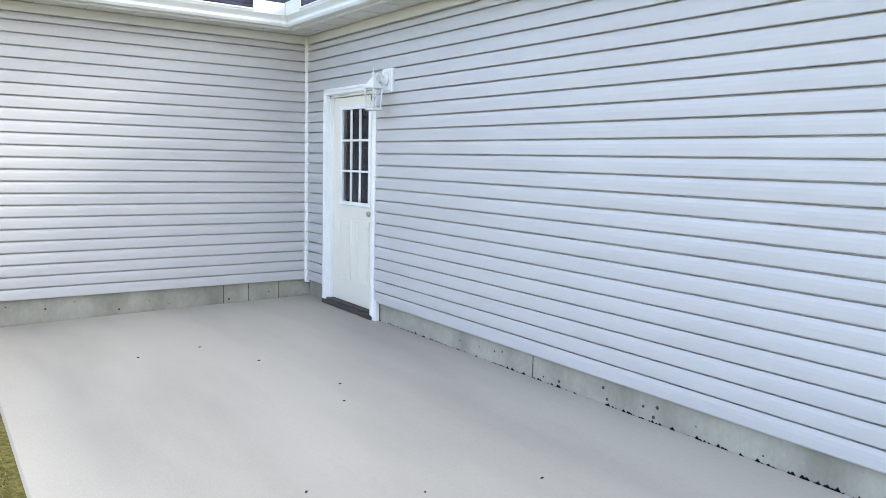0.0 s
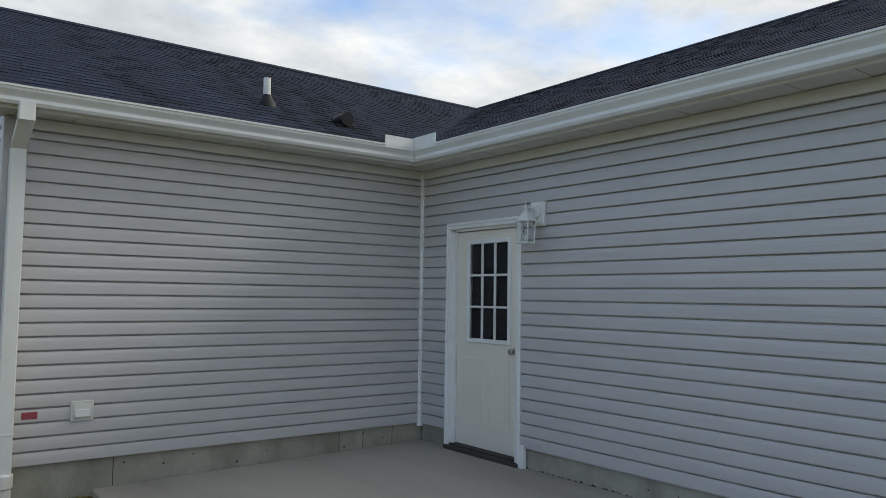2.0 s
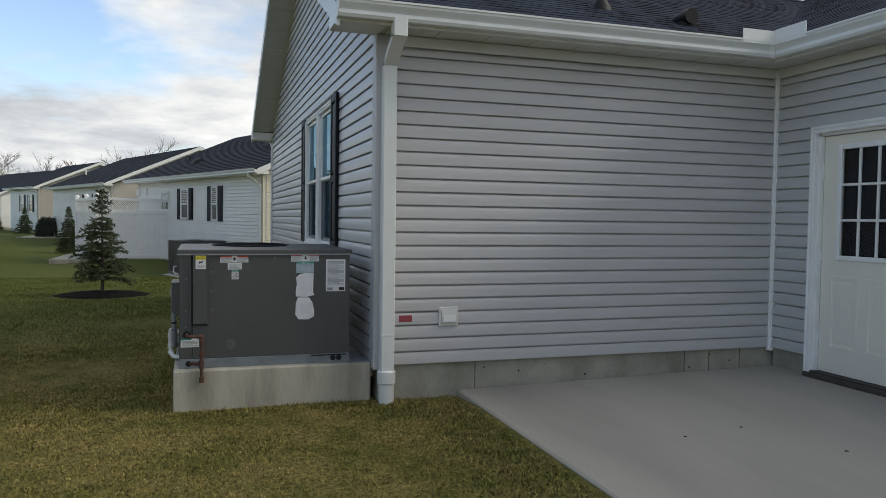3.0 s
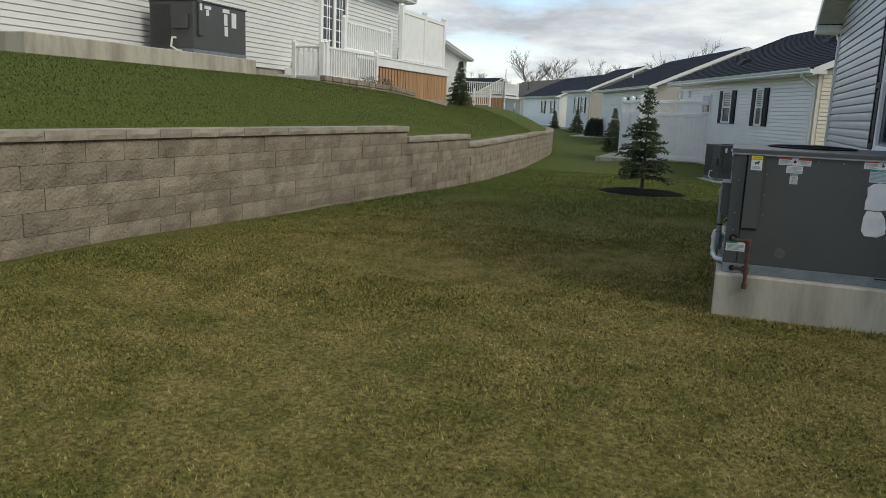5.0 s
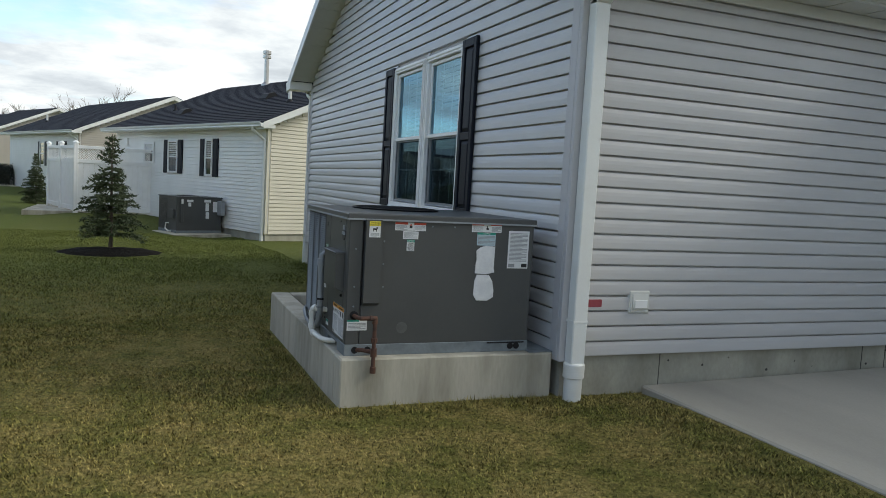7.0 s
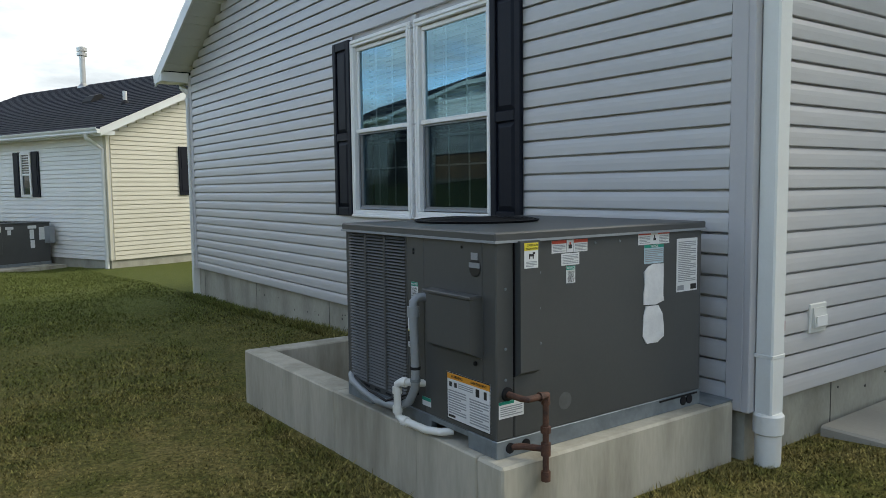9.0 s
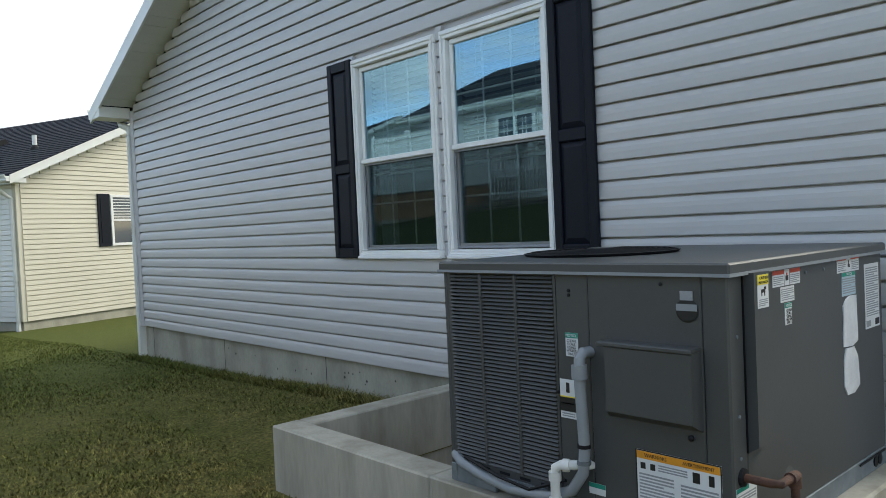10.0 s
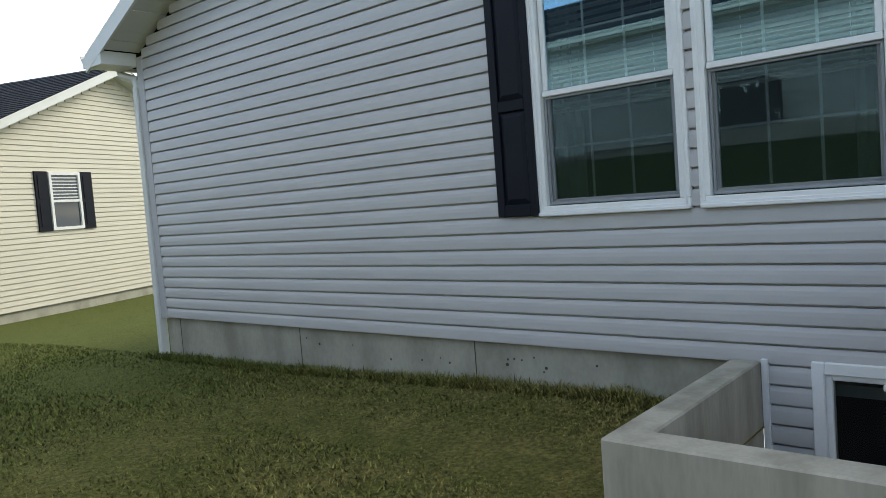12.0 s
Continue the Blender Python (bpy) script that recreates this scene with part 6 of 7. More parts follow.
NB = (-3.31, 15.85, -0.56)
nb = gable_house(NB, 22, 8.4, 10.55, "cream and white sided bungalow with a dark shingle roof", M_SIDING_C, M_SIDING_W, M_SHINGLE_FAR,
                 gable_wins=[(2.20, 1.70, 2.85, 0.80, True)], long_wins=[(2.98, 1.69, 2.77, 0.47, True), (5.31, 1.72, 2.75, 0.70, True), (7.1, 2.0, 2.68, 0.8, False)],
                 pipes=[(1.35, 1.2, 0.05, 0.30, M_PVC), (1.3, 8.6, 0.04, 0.2, M_BLACK)], eave=3.05)
part("flue", Geo().lathe((4.0, 7.1, 5.02), [(0.20, -0.12), (0.18, 0.06), (0.10, 0.14), (0.085, 0.16), (0.085, 1.00), (0.15, 1.01), (0.15, 1.10), (0.09, 1.11), (0.09, 1.14), (0.15, 1.15), (0.15, 1.26), (0.05, 1.30)], 18), M_CHROME, nb, "galvanised flue pipe with a cap")
part("roof_vent", Geo().prism([(-0.2, -0.06), (-0.2, 0.04), (-0.08, 0.16), (0.12, 0.16), (0.2, 0.05), (0.2, -0.06)], 3.3, 3.7, lambda q, u, w: (2.0 + u, q, 4.20 + w + u * 0.3)), M_BLACK, nb)
part("roof_vent", Geo().prism([(-0.2, -0.06), (-0.2, 0.04), (-0.08, 0.16), (0.12, 0.16), (0.2, 0.05), (0.2, -0.06)], 6.8, 7.2, lambda q, u, w: (0.9 + u, q, 3.70 + w + u * 0.3)), M_BLACK, nb)
part("outlet_box", Geo().box((-0.10, 9.3, 2.58), (-0.017, 9.55, 2.82), 0.01), M_VINYL, nb)
part("wall_light", Geo().box((-0.12, 10.2, 2.55), (-0.017, 10.35, 2.83), 0.02), M_VINYL, nb)
# Gable gets the darker tan siding to show it in shade.
gable_house((-9.1, 34.3, -0.5), 22, 8.6, 11.6, "pale grey bungalow with its broad gable darkened for shade", M_SIDING_T, M_SIDING_G, M_SHINGLE_FAR, gable_wins=[(1.6, 1.5, 2.7, 0.8, False)], long_wins=[(2.0, 1.6, 2.8, 0.8, True), (5.0, 1.6, 2.8, 0.8, True)], pipes=[(1.2, 9, 0.05, 0.4, M_PVC)], eave=3.2)
gable_house((-15.5, 52.0, -0.15), 26, 8.0, 6.8, "olive-sided bungalow down the row", M_SIDING_T, M_SIDING_G, M_SHINGLE_FAR, gable_wins=[(1.5, 1.5, 2.7, 0.8, True)], long_wins=[(1.2, 1.5, 2.7, 0.8, True), (3.2, 1.5, 2.7, 0.8, True)])
gable_house((-20.2, 63.0, -0.2), 30, 9.0, 12.3, "white-sided bungalow down the row", M_SIDING_W, M_SIDING_W, M_SHINGLE_FAR, gable_wins=[(2.0, 1.4, 2.6, 0.8, True)], long_wins=[(1.5, 1.4, 2.6, 0.8, True), (4.5, 1.4, 2.6, 0.8, True)], eave=2.9)
gable_house((-28.9, 82.0, -0.3), 34, 10.0, 14.0, "tan-sided bungalow with a brown roof", M_SIDING_T, M_SIDING_T, M_SHINGLE_T, gable_wins=[(2.0, 1.4, 2.6, 0.8, False)], long_wins=[(2.0, 1.4, 2.6, 0.8, False), (6, 1.4, 2.6, 0.8, False)], pipes=[(2.2, 4, 0.1, 0.8, M_SHINGLE_T)])
gable_house((-42.0, 104.0, 0.4), 60, 10.0, 22.0, "dark-roofed house at the far end of the row", M_SIDING_T, M_SIDING_T, M_SHINGLE_FAR, eave=3.4)

# ---- the house up the bank ----
HX = -15.2
up_house = gable_house((HX - 8.4, 0.4, 1.83), 0, 8.4, 16.1, "pale grey bungalow up the bank with a white deck", M_SIDING_G, M_SIDING_G, M_SHINGLE_FAR, east=True, eave=2.58, found=0.16)


def east_wall(q, dd, z):
    return (8.428 + dd, q - 0.4, z - 1.83)


house_window(up_house, east_wall, 13.38, 4.06, 4.28, 0.64, False)
g = Geo()


def ebox(geo, s0, s1, d0, d1, a, b):
    vs = [east_wall(q, d, z) for z in (a, b) for q, d in ((s0, d0), (s1, d0), (s1, d1), (s0, d1))]
    return geo.add(vs, [(0, 1, 2, 3), (7, 6, 5, 4), (0, 4, 5, 1), (1, 5, 6, 2), (2, 6, 7, 3), (3, 7, 4, 0)])


for s0, s1, a, b in ((11.66, 11.77, 2.50, 4.06), (12.97, 13.08, 2.50, 4.06), (11.66, 13.08, 4.06, 4.17), (12.31, 12.43, 2.50, 4.06)):
    ebox(g, s0, s1, 0.0, 0.06, a, b)
pd = part("patio_door", g, M_VINYL, up_house, "white two-leaf glazed patio door")
for s0 in (11.77, 12.43):
    part("pane", ebox(Geo(), s0, s0 + 0.54, 0.0, 0.02, 2.50, 4.06), M_DARKPANE, pd)
    g = Geo()
    for k in (0.24, 0.36):
        ebox(g, s0 + k - 0.015, s0 + k + 0.015, 0.0205, 0.03, 2.58, 4.0)
    for k in range(1, 5):
        ebox(g, s0 + 0.05, s0 + 0.48, 0.021, 0.029, 2.58 + k * 0.28 - 0.012, 2.58 + k * 0.28 + 0.012)
    part("grid", g, M_VINYL, pd)
part("door_light", ebox(Geo(), 11.35, 11.47, 0.0, 0.12, 3.80, 4.0), M_VINYL, up_house)
gable_house((-26.9, 25.6, 1.6), 13, 8.6, 14.5, "white-sided bungalow behind the deck up the bank", M_SIDING_G, M_SIDING_G, M_SHINGLE_FAR, gable_wins=[(7.2, 1.0, 2.3, 0.6, True)], east=True, eave=2.75, found=0.2)


def railing(at, turn, length, height, label, group="deck railings"):
    """White vinyl railing along its own x axis."""
    r = thing("railing", label, "railing", at, group=group, local=True)
    n = max(1, round(length / 1.9))
    for k in range(n + 1):
        x = length * k / n
        p = part("post", Geo().box((x - 0.05, -0.05, 0), (x + 0.05, 0.05, height + 0.06), 0.006), M_VINYL, r)
        part("post_cap", Geo().lathe((x, 0, height + 0.06), [(0.075, 0), (0.075, 0.02), (0.02, 0.06)], 4), M_VINYL, p)
    part("top_rail", Geo().box((0.05, -0.03, height - 0.05), (length - 0.05, 0.03, height), 0.006), M_VINYL, r)
    part("bottom_rail", Geo().box((0.05, -0.025, 0.08), (length - 0.05, 0.025, 0.13), 0.006), M_VINYL, r)
    m = max(2, round(length / 0.115))
    for k in range(1, m):
        x = length * k / m
        part("baluster", Geo().box((x - 0.019, -0.019, 0.13), (x + 0.019, 0.019, height - 0.05)), M_VINYL, r)
    r.rotation_euler = (0, 0, radians(turn))
    return r


DX = -13.73
deck = thing("deck", "raised deck with white rim and cedar board skirt", "deck", (-14.4, 14.6, 1.4))
part("platform", Geo().box((HX + 0.03, 11.0, 2.36), (DX, 17.10, 2.475)), M_VINYL, deck)
part("rim_board", Geo().box((DX, 12.03, 2.235), (DX + 0.04, 17.12, 2.48), 0.006).box((HX + 0.03, 17.10, 2.235), (DX, 17.14, 2.48), 0.006), M_VINYL, deck)
part("rim_lip", Geo().box((DX + 0.0405, 12.02, 2.44), (DX + 0.06, 17.13, 2.482), 0.004), M_VINYL, deck)
k = 12.06
i = 0
while k < 17.05:
    part("skirt_board", Geo().box((DX - 0.03 + 0.003 * (i % 2), k, 1.22), (DX - 0.005 + 0.003 * (i % 2), k + 0.138, 2.23), 0.003), M_WOOD, deck)
    k += 0.143 if k > 13.8 else 0.185
    i += 1
part("skirt_base", Geo().box((DX - 0.02, 13.9, 1.15), (DX + 0.03, 17.10, 1.50), 0.01), M_CAP, deck)
pw = thing("privacy_wall", "tall white vinyl privacy panel on the deck", "privacy screen", (DX, 15.1, 2.48))
for k in (13.60, 15.19, 16.72):
    p = part("post", Geo().box((DX - 0.10, k - 0.06, 2.48), (DX + 0.01, k + 0.06, 3.90), 0.006), M_VINYL, pw)
    part("post_cap", Geo().lathe((DX - 0.045, k, 3.90), [(0.09, 0), (0.09, 0.025), (0.02, 0.07)], 4), M_VINYL, p)
for a, b in ((13.66, 15.13), (15.25, 16.66)):
    n = 10
    for q in range(n):
        part("board", Geo().box((DX - 0.06, a + (b - a) * q / n + 0.002, 2.58), (DX - 0.035, a + (b - a) * (q + 1) / n - 0.002, 3.72)), M_VINYL, pw)
    part("rail", Geo().box((DX - 0.08, a, 3.72), (DX - 0.01, b, 3.84), 0.006), M_VINYL, pw)
    part("rail", Geo().box((DX - 0.08, a, 2.50), (DX - 0.01, b, 2.58), 0.006), M_VINYL, pw)
railing((DX - 0.35, 10.95, 2.475), 90, 2.6, 0.74, "white vinyl deck railing with square balusters")
railing((DX, 9.50, 1.74), 90, 2.5, 0.76, "white vinyl railing beside the deck steps")
railing((-14.50, 9.45, 1.74), 0, 0.72, 0.76, "white vinyl railing across the foot of the steps")
steps = thing("deck_steps", "white deck steps rising to the platform", "steps", (-14.6, 10.2, 1.6))
for q in range(4):
    part("step", Geo().box((HX + 0.05, 9.75 + 0.3 * q, 1.60), (DX - 0.15, 10.05 + 0.3 * q + (0.04 if q == 3 else 0), 1.88 + 0.16 * q), 0.006), M_VINYL, steps)
re_ = random.Random(9)
k = 8.7
edg = thing("stone_edging", "low grey stone edging round the planting bed", "edging", (-13.3, 11, 1.4))
while k < 13.2:
    x = -13.32 + 0.12 * math.sin((k - 8) * 0.5)
    L_ = re_.uniform(0.25, 0.36)
    for lv in range(2):
        z0 = ground_z(x, k) - 0.08 + lv * 0.12
        part("stone", Geo().box((x - 0.14, k, z0), (x + re_.uniform(0.0, 0.03), k + L_ - 0.012, z0 + 0.115), 0.014), M_BLOCK, edg)
    k += L_

# unit and pad on the bank
solid("concrete_pad", Geo().box((HX + 0.1, 2.0, 1.2), (-13.9, 7.13, 2.02), 0.012), M_CURB, "long concrete pad beside the house up the bank", "concrete pad")


def small_unit(at, turn, label, sx=1.24, sy=1.18, sz=0.82):
    u = thing("air_conditioner", label, "air conditioner", at, group="cooling units of the neighbours", local=True)
    part("base_rail", Geo().box((0, 0, 0), (sx, sy, 0.07), 0.004), M_GALV, u)
    part("cabinet", Geo().box((0.005, 0.005, 0.07), (sx - 0.005, sy - 0.005, sz - 0.03), 0.008), M_UNIT, u)
    part("top_cover", Geo().box((-0.012, -0.012, sz - 0.03), (sx + 0.012, sy + 0.012, sz), 0.005), M_UNIT, u)
    for a in range(26):
        z = 0.12 + a * (sz - 0.2) / 26
        # Louvres take the darkened steel, with their shade in the colour.
        part("louvre", Geo().box((-0.006, sy * 0.52, z), (0.006, sy * 0.94, z + 0.013)), M_UNIT_SHADED, u)
    part("channel", Geo().box((0.10, -0.04, 0.3), (0.20, 0.006, sz - 0.03), 0.008), M_UNIT, u)
    for x0, x1, z0, z1 in ((0.12, 0.18, 0.66, 0.76), (0.30, 0.48, 0.70, 0.75), (0.34, 0.42, 0.60, 0.69), (0.80, 1.0, 0.70, 0.76), (0.84, 0.94, 0.50, 0.68), (0.85, 0.95, 0.33, 0.48), (1.06, 1.2, 0.48, 0.72)):
        yy = -0.0405 if x1 < 0.2 else 0.0035
        part("label", Geo().box((x0, yy - 0.0015, z0 * sz / 0.82), (x1, yy, z1 * sz / 0.82)), M_LABEL, u)
    part("drain", Geo().tube([(0.0, sy * 0.4, 0.25), (-0.07, sy * 0.42, 0.25), (-0.08, sy * 0.44, 0.1), (-0.07, sy * 0.3, 0.03), (0, sy * 0.28, 0.03)], 0.02, 8), M_PVC, u)
    part("side_box", Geo().box((-0.05, 0.1, 0.4), (0.006, 0.42, 0.64), 0.01), M_UNIT, u)
    part("fan_ring", Geo().lathe((sx * 0.48, sy * 0.62, sz), [(0.32, 0), (0.32, 0.012), (0.29, 0.013)], 28), M_BLACK, u)
    u.rotation_euler = (0, 0, radians(turn))
    return u


small_unit((-13.98, 5.42, 2.02), 90, "dark grey packaged cooling unit on the pad up the bank", 1.5, 0.95, 0.9)
small_unit((-5.47, 17.32, -0.45), 22, "dark grey packaged cooling unit beside the cream house", 1.33, 1.15, 1.0)
solid("concrete_pad", Geo().prism([(-0.30, -0.55), (1.36, -0.55), (1.36, 1.6), (-0.30, 1.6)], -0.8, -0.45, lambda s, u, w: (-5.47 + u * 0.9272 - w * 0.3746, 17.32 + u * 0.3746 + w * 0.9272, s)), M_CURB, "concrete pad beside the cream house", "concrete pad")
ac_case = thing("disconnect_box", "grey electrical disconnect box on the siding", "electrical box", (-4.18, 17.62, 0.05), local=True)
part("case", Geo().box((-0.12, 0.0, 0.0), (0.02, 0.25, 0.40), 0.01), M_CONDUIT, ac_case)
ac_case.rotation_euler = (0, 0, radians(22))


# ---- white privacy fence behind the spruce ----
def fence_run(at, turn, length, label):
    f = thing("fence", label, "fence", at, group="privacy fence", local=True)
    n = max(1, round(length / 2.2))
    for k in range(n + 1):
        x = length * k / n
        p = part("post", Geo().box((x - 0.065, -0.065, 0), (x + 0.065, 0.065, 2.25), 0.006), M_VINYL, f)
        part("post_cap", Geo().lathe((x, 0, 2.25), [(0.10, 0), (0.10, 0.025), (0.02, 0.09)], 4), M_VINYL, p)
    for k in range(n):
        a, b = length * k / n + 0.065, length * (k + 1) / n - 0.065
        for z0, z1 in ((0.08, 0.22), (1.62, 1.74), (2.08, 2.18)):
            part("rail", Geo().box((a, -0.04, z0), (b, 0.04, z1), 0.006), M_VINYL, f)
        m = round((b - a) / 0.16)
        for q in range(m):
            part("board", Geo().box((a + (b - a) * q / m + 0.003, -0.016, 0.22), (a + (b - a) * (q + 1) / m - 0.003, 0.016, 1.62)), M_VINYL, f)
        g = Geo()
        w_, z0, z1 = b - a, 1.74, 2.08
        s = -0.34
        while s < w_:
            for dirn, dy in ((1, 0.0), (-1, 0.008)):
                x0, x1 = (s, s + (z1 - z0)) if dirn > 0 else (s + (z1 - z0), s)
                za, zb_ = z0, z1
                lo, hi = max(0.0, min(x0, x1)), min(w_, max(x0, x1))
                if hi - lo < 0.03:
                    continue
                if dirn > 0:
                    za, zb_ = z0 + (lo - s), z0 + (hi - s)
                    pa, pb = (a + lo, za), (a + hi, zb_)
                else:
                    pa, pb = (a + hi, z0 + (s + (z1 - z0) - hi)), (a + lo, z0 + (s + (z1 - z0) - lo))
                g.add([(pa[0] - 0.012, dy, pa[1]), (pa[0] + 0.012, dy, pa[1]), (pb[0] + 0.012, dy, pb[1]), (pb[0] - 0.012, dy, pb[1]),
                       (pa[0] - 0.012, dy + 0.006, pa[1]), (pa[0] + 0.012, dy + 0.006, pa[1]), (pb[0] + 0.012, dy + 0.006, pb[1]), (pb[0] - 0.012, dy + 0.006, pb[1])],
                      [(0, 1, 2, 3), (7, 6, 5, 4), (0, 4, 5, 1), (1, 5, 6, 2), (2, 6, 7, 3), (3, 7, 4, 0)])
            s += 0.075
        part("lattice", g, M_VINYL, f)
    f.rotation_euler = (0, 0, radians(turn))


fence_run((-8.35, 22.7, -0.31), 0, 3.2, "white vinyl privacy fence with a lattice top")
fence_run((-8.35, 22.7, -0.31), 107, 4.0, "white vinyl privacy fence side with a lattice top")
solid("small_patio", Geo().box((-9.9, 22.9, -0.7), (-5.6, 26.8, -0.28)), M_CURB, "small concrete slab inside the fence", "patio slab")
solid("small_patio", Geo().box((-15.0, 43.0, -0.6), (-12.2, 47.0, -0.12)), M_CURB, "small concrete slab down the row", "patio slab")


# ---- trees ----
def spruce(at, height, spread, seed, label, sparse=1.0, clear=0.10):
    """A young spruce: tapered trunk, whorls of drooping boughs, needle sprays along them."""
    rr = random.Random(seed)
    t = thing("spruce", label, "tree", at, group="young spruces on the lawns", local=True)
    part("trunk", Geo().tube([(0, 0, -0.05), (0.01, 0.0, height * 0.3), (0.0, 0.01, height * 0.7), (0, 0, height)], [height * 0.018, height * 0.013, height * 0.007, height * 0.002], 8), M_BARK, t)
    boughs, needles = Geo(), Geo()
    z = height * clear
    while z < height * 0.985:
        f = 1 - (z / height)
        n = max(3, round((7 if f > 0.3 else 5) * sparse))
        off = rr.uniform(0, 6.28)
        for k in range(n):
            a = off + 6.283 * k / n + rr.uniform(-0.35, 0.35)
            L_ = spread * (f ** 0.95) * rr.uniform(0.5, 1.1) + 0.03
            rise = rr.uniform(-0.05, 0.22) if f > 0.25 else rr.uniform(0.35, 0.8)
            pts = [(math.cos(a) * L_ * s, math.sin(a) * L_ * s, z + rise * L_ * s - 0.18 * L_ * s * s) for s in (0, 0.35, 0.7, 1.0)]
            boughs.tube(pts, [0.012 * height / 2, 0.008 * height / 2, 0.005, 0.002], 4)
            m = max(6, int(L_ / 0.022 * (2.2 / max(height, 2.2))))
            for q in range(m):
                s = 0.12 + 0.9 * q / m
                px, py, pz = math.cos(a) * L_ * s, math.sin(a) * L_ * s, z + rise * L_ * s - 0.18 * L_ * s * s
                for side in (-1, 1):
                    b_ = a + side * rr.uniform(0.5, 1.1)
                    l_ = (0.05 + 0.20 * L_ * (1.05 - s)) * rr.uniform(0.6, 1.2)
                    tip = Vector((px + math.cos(b_) * l_, py + math.sin(b_) * l_, pz + rr.uniform(-0.05, 0.04)))
                    root_ = Vector((px, py, pz))
                    d = tip - root_
                    for w_ in range(3):
                        o = Vector((rr.uniform(-1, 1), rr.uniform(-1, 1), rr.uniform(-1, 1))) * 0.034 * height / 2
                        c = root_ + d * rr.uniform(0.15, 0.75)
                        o2 = d.cross(o).normalized() * 0.013 * height / 2
                        needles.add([c - o2, c + o2, c + d * 0.55 + o], [(0, 1, 2)])
        z += height * rr.uniform(0.030, 0.048) / max(sparse, 0.6)
    part("bough_frame", boughs, M_BARK, t)
    part("crown", needles, M_NEEDLE, t)
    return t


def tz(x, y):
    return ground_z(x, y)


spruce((-6.84, 10.6, tz(-6.84, 10.6)), 2.15, 0.84, 3, "young dark green spruce in a ring of black mulch", 0.8, 0.16)
g = Geo()
N = 40
rm = random.Random(2)
vs = [(-6.84, 10.6, tz(-6.84, 10.6) + 0.095)]
for ring_, zz in ((0.36, 0.07), (0.68, 0.045), (0.90, -0.02)):
    for k in range(N):
        a = 6.283 * k / N
        r = ring_ * (1 + 0.05 * math.sin(3 * a) + rm.uniform(-0.04, 0.04))
        vs.append((-6.84 + r * 1.05 * math.cos(a), 10.6 + r * math.sin(a), tz(-6.84, 10.6) + zz + rm.uniform(-0.012, 0.012)))
g.add(vs, [(0, 1 + k, 1 + (k + 1) % N) for k in range(N)] + [(1 + b * N + k, 1 + (b + 1) * N + k, 1 + (b + 1) * N + (k + 1) % N, 1 + b * N + (k + 1) % N) for b in range(2) for k in range(N)])
solid("mulch_ring", g, M_MULCH, "ring of black bark mulch round the young spruce", "mulch", smooth=True)
for x, y, h_, s_, sd in ((-10.4, 30.5, 2.0, 0.72, 5), (-15.95, 50.0, 1.75, 0.75, 6), (-20.3, 62.0, 1.6, 0.6, 8), (-14.5, 20.45, 1.55, 0.58, 11)):
    spruce((x, y, tz(x, y)), h_, s_, sd, "small dark spruce on the neighbouring lawn", 1.0, 0.05)


def shrub(at, w, h, seed, label, mat=M_HEDGE, n=2600):
    rr = random.Random(seed)
    s = thing("shrub", label, "shrub", at, local=True)
    st, lf = Geo(), Geo()
    for k in range(9):
        a = rr.uniform(0, 6.28)
        st.tube([(0, 0, -0.03), (math.cos(a) * w * 0.3, math.sin(a) * w * 0.3, h * 0.7)], [0.012, 0.004], 4)
    for k in range(n):
        a, b_, r = rr.uniform(0, 6.28), rr.uniform(0.02, 1.0), rr.uniform(0.55, 1.0) ** 0.5
        p = Vector((math.cos(a) * w / 2 * r * (1 - 0.55 * b_ ** 3), math.sin(a) * w / 2 * r * (1 - 0.55 * b_ ** 3), h * b_ * r))
        u_, v_ = Vector((rr.uniform(-1, 1), rr.uniform(-1, 1), rr.uniform(-1, 1))).normalized(), Vector((rr.uniform(-1, 1), rr.uniform(-1, 1), rr.uniform(-1, 1))).normalized()
        z_ = 0.045 * w
        lf.add([p, p + u_ * z_ + v_ * z_ * 0.4, p + u_ * z_ * 1.6, p + u_ * z_ - v_ * z_ * 0.4], [(0, 1, 2, 3)])
    part("stem_frame", st, M_BARK, s)
    part("foliage", lf, mat, s)


shrub((-13.55, 44.6, -0.13), 1.6, 1.2, 4, "clipped dark evergreen shrub on the lawn", n=5500)
shrub((-13.55, 11.8, ground_z(-13.55, 11.8)), 0.8, 0.35, 5, "low bare brown shrub in the bed", M_TWIG, 500)
shrub((-13.55, 11.1, ground_z(-13.55, 11.1)), 0.6, 0.28, 6, "low bare brown shrub in the bed", M_TWIG, 400)


